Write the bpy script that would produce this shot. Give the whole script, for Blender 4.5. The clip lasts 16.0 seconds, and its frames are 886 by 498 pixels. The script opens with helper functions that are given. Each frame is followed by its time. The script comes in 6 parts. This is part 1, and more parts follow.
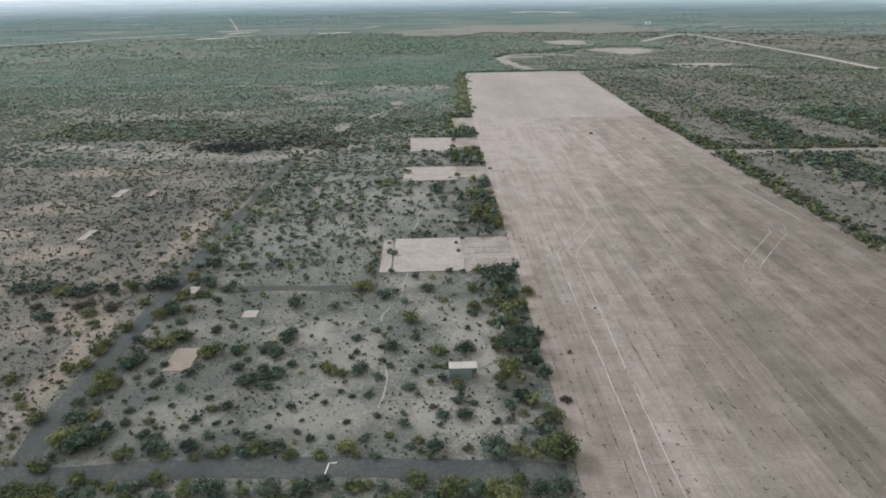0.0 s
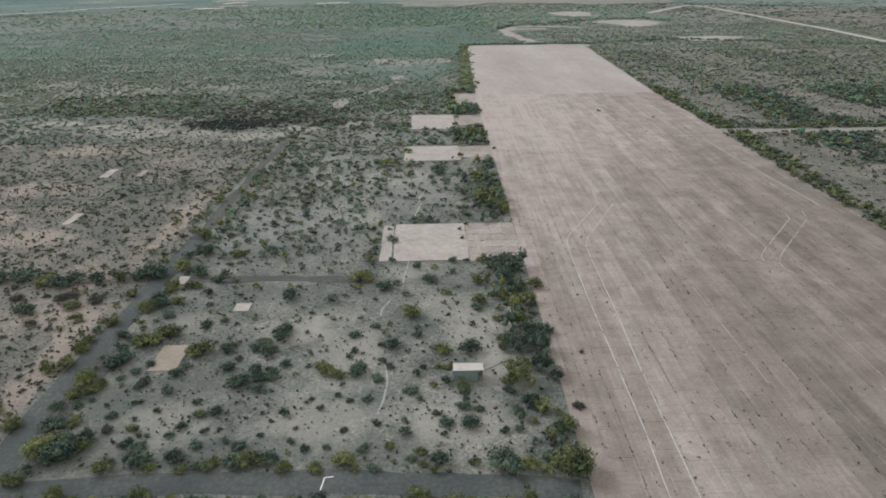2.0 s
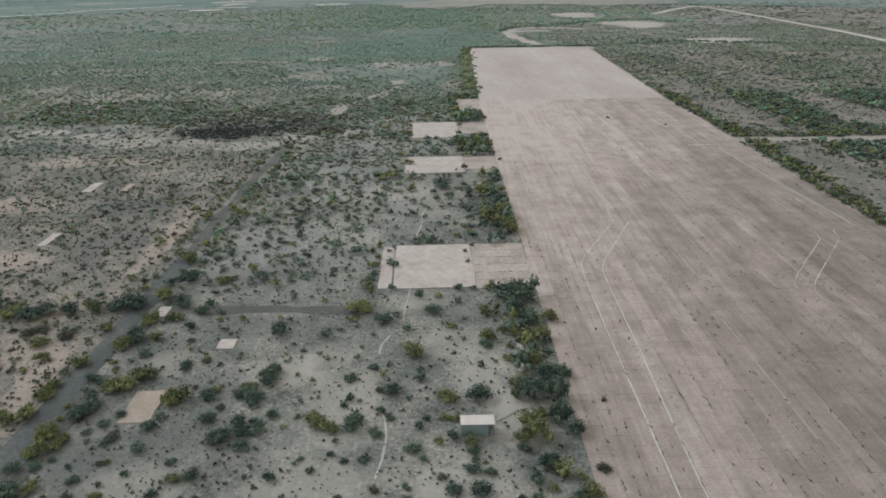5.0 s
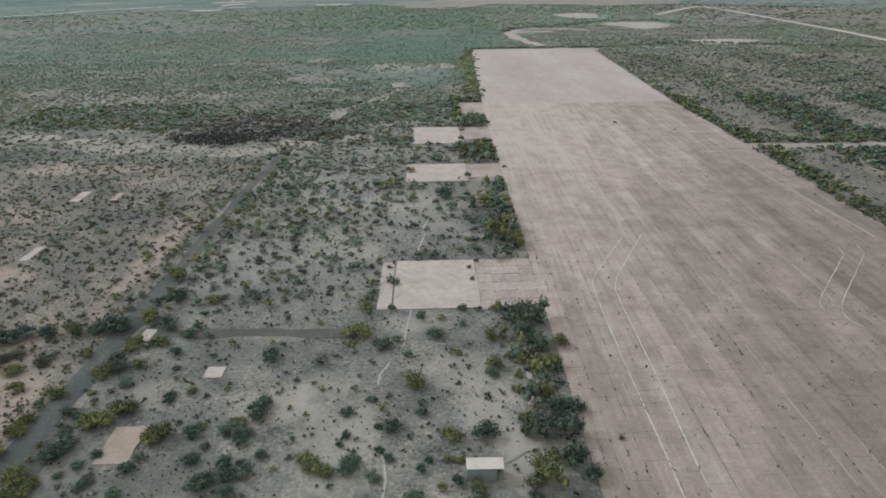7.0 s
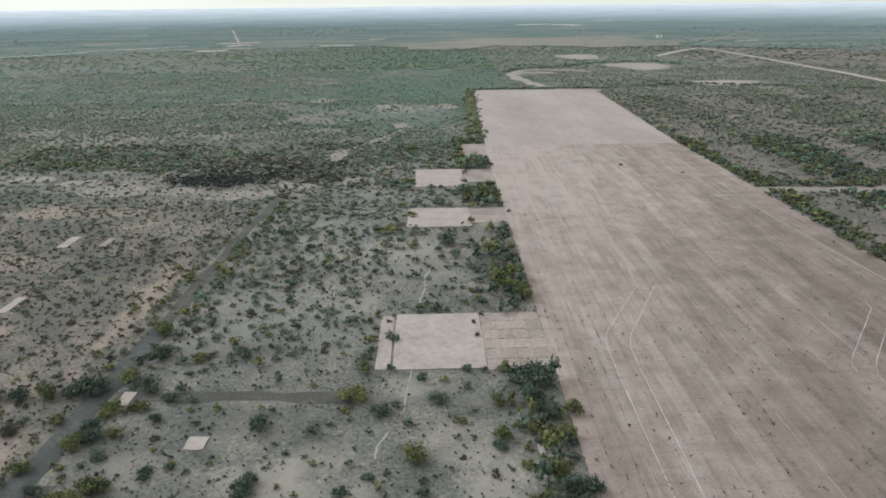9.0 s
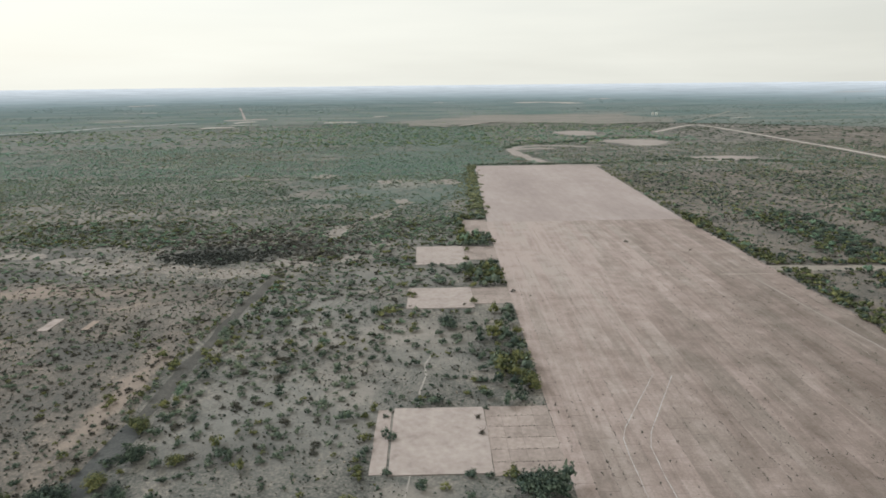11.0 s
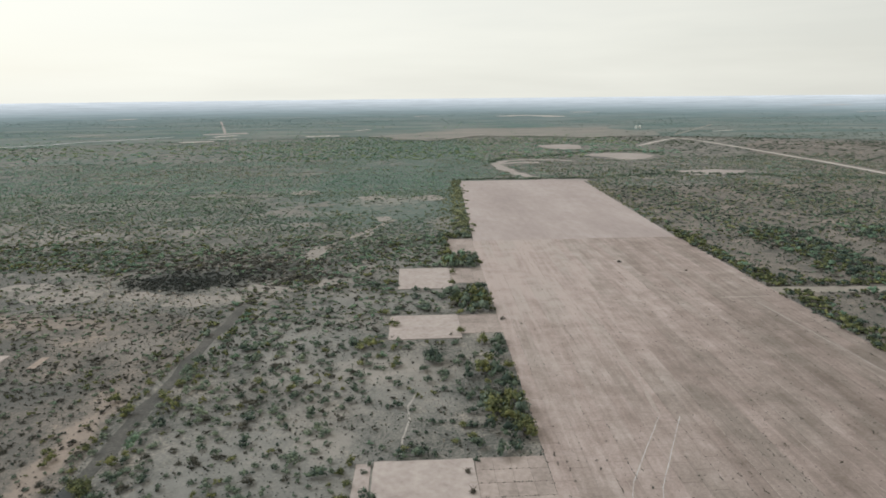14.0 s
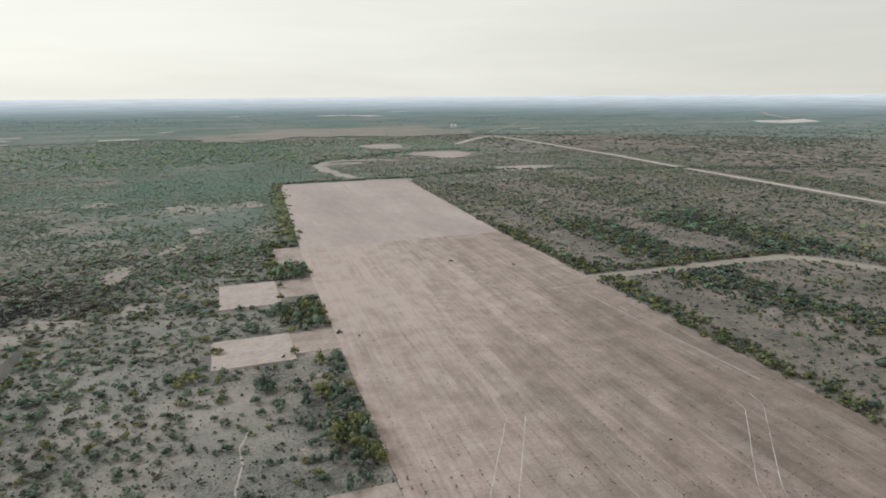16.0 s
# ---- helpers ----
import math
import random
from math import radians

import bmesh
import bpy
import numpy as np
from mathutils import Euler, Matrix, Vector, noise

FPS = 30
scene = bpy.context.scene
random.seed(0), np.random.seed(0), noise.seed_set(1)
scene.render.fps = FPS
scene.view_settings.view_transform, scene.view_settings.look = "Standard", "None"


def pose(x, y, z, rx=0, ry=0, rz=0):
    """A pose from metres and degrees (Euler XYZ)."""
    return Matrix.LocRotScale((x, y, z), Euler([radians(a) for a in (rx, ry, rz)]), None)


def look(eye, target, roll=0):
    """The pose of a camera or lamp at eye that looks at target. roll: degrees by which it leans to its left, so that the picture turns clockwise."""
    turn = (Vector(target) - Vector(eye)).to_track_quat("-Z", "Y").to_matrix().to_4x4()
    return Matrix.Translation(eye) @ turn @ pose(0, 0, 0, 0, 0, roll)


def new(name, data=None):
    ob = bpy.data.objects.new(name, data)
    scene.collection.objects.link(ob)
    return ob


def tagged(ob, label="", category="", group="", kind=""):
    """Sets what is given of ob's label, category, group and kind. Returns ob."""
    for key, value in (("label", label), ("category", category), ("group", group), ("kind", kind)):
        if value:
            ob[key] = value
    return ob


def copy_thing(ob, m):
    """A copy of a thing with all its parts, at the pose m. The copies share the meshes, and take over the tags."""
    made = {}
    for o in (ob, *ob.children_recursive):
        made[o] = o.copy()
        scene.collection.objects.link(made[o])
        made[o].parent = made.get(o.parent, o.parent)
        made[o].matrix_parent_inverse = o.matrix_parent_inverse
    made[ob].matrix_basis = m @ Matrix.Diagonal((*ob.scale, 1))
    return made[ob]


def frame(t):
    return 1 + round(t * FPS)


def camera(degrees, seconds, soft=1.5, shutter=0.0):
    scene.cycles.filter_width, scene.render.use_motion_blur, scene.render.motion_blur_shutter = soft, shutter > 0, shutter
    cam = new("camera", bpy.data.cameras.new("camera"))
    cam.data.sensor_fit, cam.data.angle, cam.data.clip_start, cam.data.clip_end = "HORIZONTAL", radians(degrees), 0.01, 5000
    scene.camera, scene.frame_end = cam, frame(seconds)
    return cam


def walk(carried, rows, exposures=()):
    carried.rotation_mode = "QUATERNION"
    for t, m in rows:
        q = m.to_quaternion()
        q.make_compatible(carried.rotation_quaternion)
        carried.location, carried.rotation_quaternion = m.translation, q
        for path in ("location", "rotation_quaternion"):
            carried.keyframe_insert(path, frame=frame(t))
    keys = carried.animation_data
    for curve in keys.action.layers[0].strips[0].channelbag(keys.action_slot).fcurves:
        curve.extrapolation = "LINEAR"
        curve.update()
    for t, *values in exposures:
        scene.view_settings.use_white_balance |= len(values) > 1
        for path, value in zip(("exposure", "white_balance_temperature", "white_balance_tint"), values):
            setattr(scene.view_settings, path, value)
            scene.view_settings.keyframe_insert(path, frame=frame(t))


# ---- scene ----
cam = camera(72.6, 16.0, soft=1.75)
PATH = [
    (0, (9.234, -165.199, 67.237), (9.284, -163.361, 66.451), -0.8),
    (0.5, (9.098, -162.974, 67.239), (9.148, -161.136, 66.451), -0.8),
    (1, (8.966, -160.752, 67.24), (9.016, -158.916, 66.449), -0.7),
    (1.5, (8.845, -158.533, 67.241), (8.893, -156.725, 66.386), -0.6),
    (2, (8.752, -156.306, 67.244), (8.8, -154.503, 66.379), -0.6),
    (2.5, (8.689, -154.072, 67.248), (8.736, -152.269, 66.383), -0.6),
    (3, (8.636, -151.831, 67.251), (8.683, -150.028, 66.387), -0.6),
    (3.5, (8.586, -149.583, 67.255), (8.632, -147.78, 66.391), -0.6),
    (4, (8.528, -147.33, 67.26), (8.574, -145.526, 66.397), -0.7),
    (6.5, (8.216, -136.045, 67.339), (8.259, -134.242, 66.475), -0.7),
    (7, (8.153, -133.796, 67.351), (8.195, -131.992, 66.487), -0.7),
    (7.5, (8.095, -131.559, 67.367), (8.137, -129.755, 66.504), -0.6),
    (8, (8.05, -129.341, 67.387), (8.092, -127.538, 66.523), -0.6),
    (8.5, (8.028, -127.12, 67.41), (8.069, -125.311, 66.557), -0.6),
    (9, (8.03, -124.891, 67.433), (8.07, -123.039, 66.678), -0.6),
    (9.5, (8.049, -122.657, 67.449), (8.09, -120.765, 66.801), -0.6),
    (9.7, (8.06, -121.76, 67.455), (8.103, -119.866, 66.814), -0.6),
    (11.8, (8.262, -112.301, 67.57), (8.298, -110.361, 67.086), -0.7),
    (12, (8.282, -111.387, 67.573), (8.317, -109.447, 67.088), -0.8),
    (12.5, (8.336, -109.068, 67.576), (8.369, -107.129, 67.089), -0.7),
    (13, (8.398, -106.705, 67.576), (8.429, -104.766, 67.089), -0.8),
    (13.5, (8.474, -104.297, 67.575), (8.518, -102.358, 67.087), -0.8),
    (14, (8.565, -101.847, 67.575), (8.658, -99.911, 67.083), -0.6),
    (14.5, (8.664, -99.37, 67.576), (8.925, -97.449, 67.082), -0.5),
    (15, (8.775, -96.885, 67.576), (9.228, -95.001, 67.081), -0.5),
    (15.5, (8.896, -94.405, 67.576), (9.44, -92.546, 67.079), -0.3),
    (16, (9.018, -91.93, 67.575), (9.666, -90.104, 67.077), -0.4),
]
walk(cam, [(t, look(eye, target, roll)) for t, eye, target, roll in PATH], exposures=((0, 0.08, 5440, 5.8), (8.4, 0.06, 5440, 6.0), (9.4, 0.05, 5560, 6.2), (11.5, -0.03, 5710, 8), (16, -0.04, 5710, 8)))

# ---- world, sun ----
SUN_AZ, SUN_EL = 300.0, 36.0            # compass bearing (y is north) and height of the sun
world = bpy.data.worlds.new("sky")
scene.world = world
world.use_nodes = True
wn, wl = world.node_tree.nodes, world.node_tree.links
wn.clear()
sky = wn.new("ShaderNodeTexSky")
sky.sky_type, sky.sun_disc = "NISHITA", False
sky.sun_elevation, sky.sun_rotation = radians(SUN_EL), radians(SUN_AZ)
sky.air_density, sky.dust_density, sky.ozone_density = 1.0, 4.0, 1.0
wco = wn.new("ShaderNodeTexCoord")
wmap = wn.new("ShaderNodeMapping")
wmap.inputs["Scale"].default_value = (1.0, 1.0, 9.0)
wnoise = wn.new("ShaderNodeTexNoise")
wnoise.inputs["Scale"].default_value, wnoise.inputs["Detail"].default_value = 2.2, 6.0
wramp = wn.new("ShaderNodeMapRange")
wramp.inputs["From Min"].default_value, wramp.inputs["From Max"].default_value = 0.35, 0.7
wramp.inputs["To Min"].default_value, wramp.inputs["To Max"].default_value = 0.85, 0.97
wmix = wn.new("ShaderNodeMix")
wmix.data_type = "RGBA"
wmix.inputs["B"].default_value = (9.7, 8.85, 7.15, 1)   # thin high cloud
wbg = wn.new("ShaderNodeBackground")
wout = wn.new("ShaderNodeOutputWorld")
wl.new(wco.outputs["Generated"], wmap.inputs["Vector"])
wl.new(wmap.outputs["Vector"], wnoise.inputs["Vector"])
wl.new(wnoise.outputs["Fac"], wramp.inputs["Value"])
wl.new(wramp.outputs["Result"], wmix.inputs["Factor"])
wl.new(sky.outputs["Color"], wmix.inputs["A"])
wdot = wn.new("ShaderNodeVectorMath")
wdot.operation = "DOT_PRODUCT"
wdot.inputs[1].default_value = (math.sin(radians(SUN_AZ)), math.cos(radians(SUN_AZ)), 0.0)
wglow = wn.new("ShaderNodeMapRange")                      # thin cloud is brighter towards the sun
wglow.inputs["From Min"].default_value, wglow.inputs["From Max"].default_value = -0.75, 0.75
wglow.inputs["To Min"].default_value, wglow.inputs["To Max"].default_value = 0.078, 0.115
wl.new(wco.outputs["Generated"], wdot.inputs[0])
wl.new(wdot.outputs["Value"], wglow.inputs["Value"])
wl.new(wglow.outputs["Result"], wbg.inputs["Strength"])
wl.new(wmix.outputs["Result"], wbg.inputs["Color"])
wl.new(wbg.outputs["Background"], wout.inputs["Surface"])

sun = new("sun", bpy.data.lights.new("sun", "SUN"))
sun.data.energy, sun.data.angle, sun.data.color = 1.5, radians(13), (1.0, 0.96, 0.905)
az, el = radians(SUN_AZ), radians(SUN_EL)
sun.matrix_world = look((math.sin(az) * math.cos(el) * 500, math.cos(az) * math.cos(el) * 500, math.sin(el) * 500), (0, 0, 0))
scene.view_settings.exposure = 0.0


# ---- materials ----
def material(name, stops, scales=(0.06, 1.1), stretch=(1, 1, 1), rough=0.95, bump=0.3, bump_scale=3.0, island=0.0, piece=0.0, blend=0.5, spread=(0.35, 0.65), lanes=0.0, herbs=False, fine=0.6, speckle=0.0, spots=()):
    """Colour from noise at two scales through a ramp of stops [(place, rgb)]; island / piece: how much alike pieces differ."""
    m = bpy.data.materials.new(name)
    m.use_nodes = True
    n, l = m.node_tree.nodes, m.node_tree.links
    bsdf = n["Principled BSDF"]
    bsdf.inputs["Roughness"].default_value = rough
    bsdf.inputs["Specular IOR Level"].default_value = 0.2
    geo = n.new("ShaderNodeNewGeometry")
    mp = n.new("ShaderNodeMapping")
    mp.inputs["Scale"].default_value = stretch
    if lanes:                                  # streaks run along the lanes, which lie a little askew
        mp.vector_type = "TEXTURE"
        mp.inputs["Rotation"].default_value = (0, 0, -0.0185)
        mp.inputs["Scale"].default_value = (1 / stretch[0], 1 / stretch[1], 1)
    l.new(geo.outputs["Position"], mp.inputs["Vector"])
    fac = []
    for s in scales:
        t = n.new("ShaderNodeTexNoise")
        t.inputs["Scale"].default_value, t.inputs["Detail"].default_value, t.inputs["Roughness"].default_value = s, 8.0, fine
        l.new(mp.outputs["Vector"], t.inputs["Vector"])
        fac.append(t.outputs["Fac"])
    mix = n.new("ShaderNodeMix")
    mix.inputs["Factor"].default_value = blend
    l.new(fac[0], mix.inputs["A"])
    l.new(fac[1], mix.inputs["B"])
    value = mix.outputs["Result"]
    for amount, socket in ((island, geo.outputs["Random Per Island"]), (piece, None)):
        if amount:
            if socket is None:
                socket = n.new("ShaderNodeObjectInfo").outputs["Random"]
            ma = n.new("ShaderNodeMath")
            ma.operation = "MULTIPLY_ADD"
            ma.inputs[1].default_value, ma.inputs[2].default_value = amount, -amount / 2
            l.new(socket, ma.inputs[0])
            ad = n.new("ShaderNodeMath")
            l.new(value, ad.inputs[0])
            l.new(ma.outputs["Value"], ad.inputs[1])
            value = ad.outputs["Value"]
    if lanes:                                  # each long lane was cast on its own day
        sep = n.new("ShaderNodeSeparateXYZ")
        l.new(geo.outputs["Position"], sep.inputs["Vector"])
        skew = n.new("ShaderNodeMath")
        skew.operation = "MULTIPLY_ADD"
        skew.inputs[1].default_value = -0.0185
        l.new(sep.outputs["Y"], skew.inputs[0])
        l.new(sep.outputs["X"], skew.inputs[2])
        lane = n.new("ShaderNodeMath")
        lane.operation = "MULTIPLY_ADD"
        lane.inputs[1].default_value, lane.inputs[2].default_value = 1 / 3.81, -32.71 / 3.81
        l.new(skew.outputs["Value"], lane.inputs[0])
        fl = n.new("ShaderNodeMath")
        fl.operation = "FLOOR"
        l.new(lane.outputs["Value"], fl.inputs[0])
        along = n.new("ShaderNodeMath")
        along.operation = "MULTIPLY"
        along.inputs[1].default_value = 0.018
        l.new(sep.outputs["Y"], along.inputs[0])
        far = n.new("ShaderNodeMath")
        far.operation = "MULTIPLY"
        far.inputs[1].default_value = 17.3
        l.new(fl.outputs["Value"], far.inputs[0])
        xy = n.new("ShaderNodeCombineXYZ")
        l.new(far.outputs["Value"], xy.inputs["X"])
        l.new(along.outputs["Value"], xy.inputs["Y"])
        t = n.new("ShaderNodeTexNoise")
        t.inputs["Scale"].default_value, t.inputs["Detail"].default_value = 1.0, 3.0
        l.new(xy.outputs["Vector"], t.inputs["Vector"])
        ma = n.new("ShaderNodeMath")
        ma.operation = "MULTIPLY_ADD"
        ma.inputs[1].default_value = lanes * 2
        l.new(t.outputs["Fac"], ma.inputs[0])
        eastward = n.new("ShaderNodeMapRange")        # greyer lanes eastward, with the lens's edge fall-off put into the colour
        eastward.inputs["From Min"].default_value, eastward.inputs["From Max"].default_value = 2, 19
        eastward.inputs["To Min"].default_value, eastward.inputs["To Max"].default_value = -lanes + 0.05, -lanes - 0.20
        l.new(fl.outputs["Value"], eastward.inputs["Value"])
        south = n.new("ShaderNodeMapRange")        # and every lane darkens towards its southern end
        south.inputs["From Min"].default_value, south.inputs["From Max"].default_value = -105, 110
        south.inputs["To Min"].default_value, south.inputs["To Max"].default_value = -0.11, 0.19
        l.new(sep.outputs["Y"], south.inputs["Value"])
        both = n.new("ShaderNodeMath")
        l.new(eastward.outputs["Result"], both.inputs[0])
        l.new(south.outputs["Result"], both.inputs[1])
        l.new(both.outputs["Value"], ma.inputs[2])
        hue_at = n.new("ShaderNodeVectorMath")
        hue_at.operation = "ADD"
        hue_at.inputs[1].default_value = (5.3, 2.7, 9.1)
        l.new(xy.outputs["Vector"], hue_at.inputs[0])
        lane_hue = n.new("ShaderNodeTexNoise")     # some lanes are of a greenish grey mix
        lane_hue.inputs["Scale"].default_value, lane_hue.inputs["Detail"].default_value = 1.0, 2.0
        l.new(hue_at.outputs["Vector"], lane_hue.inputs["Vector"])
        ad = n.new("ShaderNodeMath")
        l.new(value, ad.inputs[0])
        l.new(ma.outputs["Value"], ad.inputs[1])
        value = ad.outputs["Value"]
    if speckle:                                # even grain and worn blotches
        for sc, w in ((2.2, speckle), (0.13, speckle * 1.5)):
            t = n.new("ShaderNodeTexNoise")
            t.inputs["Scale"].default_value, t.inputs["Detail"].default_value, t.inputs["Roughness"].default_value = sc, 5.0, 0.7
            l.new(geo.outputs["Position"], t.inputs["Vector"])
            ma = n.new("ShaderNodeMath")
            ma.operation = "MULTIPLY_ADD"
            ma.inputs[1].default_value, ma.inputs[2].default_value = w, -w / 2
            l.new(t.outputs["Fac"], ma.inputs[0])
            ad = n.new("ShaderNodeMath")
            l.new(value, ad.inputs[0])
            l.new(ma.outputs["Value"], ad.inputs[1])
            value = ad.outputs["Value"]
    rg = n.new("ShaderNodeMapRange")
    rg.inputs["From Min"].default_value, rg.inputs["From Max"].default_value = spread
    l.new(value, rg.inputs["Value"])
    ramp = n.new("ShaderNodeValToRGB")
    el = ramp.color_ramp.elements
    while len(el) < len(stops):
        el.new(0.5)
    for e, (p, c) in zip(el, stops):
        e.position, e.color = p, (*c, 1)
    l.new(rg.outputs["Result"], ramp.inputs["Fac"])
    colour = ramp.outputs["Color"]
    if lanes:
        grey = n.new("ShaderNodeMapRange")
        grey.inputs["From Min"].default_value, grey.inputs["From Max"].default_value = 0.46, 0.62
        grey.inputs["To Max"].default_value = 0.85
        l.new(lane_hue.outputs["Fac"], grey.inputs["Value"])
        tint = n.new("ShaderNodeMix")
        tint.data_type, tint.blend_type = "RGBA", "MULTIPLY"
        tint.inputs["B"].default_value = (0.945, 0.985, 0.975, 1)
        l.new(grey.outputs["Result"], tint.inputs["Factor"])
        l.new(colour, tint.inputs["A"])
        colour = tint.outputs["Result"]
    if herbs:                                  # low green growth, thicker on the northern plain; its teal has distance haze painted in
        sep = n.new("ShaderNodeSeparateXYZ")
        l.new(geo.outputs["Position"], sep.inputs["Vector"])
        north = n.new("ShaderNodeMapRange")
        north.inputs["From Min"].default_value, north.inputs["From Max"].default_value = 40, 260
        north.inputs["To Min"].default_value, north.inputs["To Max"].default_value = -0.24, 0.11
        l.new(sep.outputs["Y"], north.inputs["Value"])
        east = n.new("ShaderNodeMapRange")
        east.inputs["From Min"].default_value, east.inputs["From Max"].default_value = 60, 150
        east.inputs["To Min"].default_value, east.inputs["To Max"].default_value = 0.0, -0.22
        l.new(sep.outputs["X"], east.inputs["Value"])
        west = n.new("ShaderNodeMapRange")
        west.inputs["From Min"].default_value, west.inputs["From Max"].default_value = -90, -50
        west.inputs["To Min"].default_value, west.inputs["To Max"].default_value = -0.07, 0.0
        l.new(sep.outputs["X"], west.inputs["Value"])
        side = n.new("ShaderNodeMath")
        l.new(east.outputs["Result"], side.inputs[0])
        l.new(west.outputs["Result"], side.inputs[1])
        base = n.new("ShaderNodeMath")
        l.new(side.outputs["Value"], base.inputs[0])
        l.new(north.outputs["Result"], base.inputs[1])
        t = n.new("ShaderNodeTexNoise")            # thin wash of grey-green seedlings
        t.inputs["Scale"].default_value, t.inputs["Detail"].default_value, t.inputs["Roughness"].default_value = 0.075, 7.0, 0.68
        l.new(geo.outputs["Position"], t.inputs["Vector"])
        thin = n.new("ShaderNodeMapRange")
        thin.inputs["From Min"].default_value, thin.inputs["From Max"].default_value = 0.42, 0.58
        thin.inputs["To Max"].default_value = 0.24
        l.new(t.outputs["Fac"], thin.inputs["Value"])
        wash = n.new("ShaderNodeMix")
        wash.data_type = "RGBA"
        wash.inputs["B"].default_value = (0.150, 0.163, 0.154, 1)
        fade = n.new("ShaderNodeMapRange")
        fade.inputs["From Min"].default_value, fade.inputs["From Max"].default_value = -40, 30
        fade.inputs["To Min"].default_value, fade.inputs["To Max"].default_value = 1.0, 0.12
        l.new(sep.outputs["Y"], fade.inputs["Value"])
        less = n.new("ShaderNodeMath")
        less.operation = "MULTIPLY"
        l.new(thin.outputs["Result"], less.inputs[0])
        l.new(fade.outputs["Result"], less.inputs[1])
        l.new(less.outputs["Value"], wash.inputs["Factor"])
        l.new(colour, wash.inputs["A"])
        colour = wash.outputs["Result"]
        total = None
        for sc, w in ((0.016, 0.45), (0.42, 0.55)):
            t = n.new("ShaderNodeTexNoise")
            t.inputs["Scale"].default_value, t.inputs["Detail"].default_value, t.inputs["Roughness"].default_value = sc, 6.0, 0.7
            l.new(geo.outputs["Position"], t.inputs["Vector"])
            ma = n.new("ShaderNodeMath")
            ma.operation = "MULTIPLY_ADD"
            ma.inputs[1].default_value = w
            l.new(t.outputs["Fac"], ma.inputs[0])
            l.new(total if total else base.outputs["Value"], ma.inputs[2])
            total = ma.outputs["Value"]
        mask = n.new("ShaderNodeMapRange")
        mask.inputs["From Min"].default_value, mask.inputs["From Max"].default_value = 0.50, 0.60
        mask.inputs["To Max"].default_value = 0.8
        l.new(total, mask.inputs["Value"])
        green = n.new("ShaderNodeMix")
        green.data_type = "RGBA"
        green.inputs["B"].default_value = (0.108, 0.150, 0.130, 1)
        l.new(mask.outputs["Result"], green.inputs["Factor"])
        l.new(colour, green.inputs["A"])
        colour = green.outputs["Result"]
    if spots:                                  # patches of other soil with frayed rims: (x, y, half width, half depth, share, colour)
        fray = n.new("ShaderNodeTexNoise")
        fray.inputs["Scale"].default_value, fray.inputs["Detail"].default_value, fray.inputs["Roughness"].default_value = 0.16, 7.0, 0.72
        l.new(geo.outputs["Position"], fray.inputs["Vector"])
        wild = n.new("ShaderNodeMath")
        wild.operation = "MULTIPLY_ADD"
        wild.inputs[1].default_value, wild.inputs[2].default_value = 2.8, -1.4
        l.new(fray.outputs["Fac"], wild.inputs[0])
        for px, py, rx, ry, share, rgb in spots:
            mp3 = n.new("ShaderNodeMapping")
            mp3.vector_type = "TEXTURE"
            mp3.inputs["Location"].default_value, mp3.inputs["Scale"].default_value = (px, py, 0), (rx, ry, 1000)
            l.new(geo.outputs["Position"], mp3.inputs["Vector"])
            dist = n.new("ShaderNodeVectorMath")
            dist.operation = "LENGTH"
            l.new(mp3.outputs["Vector"], dist.inputs[0])
            ad = n.new("ShaderNodeMath")
            l.new(dist.outputs["Value"], ad.inputs[0])
            l.new(wild.outputs["Value"], ad.inputs[1])
            here = n.new("ShaderNodeMapRange")
            here.interpolation_type = "SMOOTHSTEP"
            here.inputs["From Min"].default_value, here.inputs["From Max"].default_value = 1.25, 0.45
            here.inputs["To Min"].default_value, here.inputs["To Max"].default_value = 0.0, share
            l.new(ad.outputs["Value"], here.inputs["Value"])
            lay = n.new("ShaderNodeMix")
            lay.data_type = "RGBA"
            lay.inputs["B"].default_value = (*rgb, 1)
            l.new(here.outputs["Result"], lay.inputs["Factor"])
            l.new(colour, lay.inputs["A"])
            colour = lay.outputs["Result"]
    l.new(colour, bsdf.inputs["Base Color"])
    if bump:
        t = n.new("ShaderNodeTexNoise")
        t.inputs["Scale"].default_value, t.inputs["Detail"].default_value = bump_scale, 6.0
        l.new(geo.outputs["Position"], t.inputs["Vector"])
        b = n.new("ShaderNodeBump")
        b.inputs["Strength"].default_value, b.inputs["Distance"].default_value = bump, 0.1
        l.new(t.outputs["Fac"], b.inputs["Height"])
        l.new(b.outputs["Normal"], bsdf.inputs["Normal"])
    return m


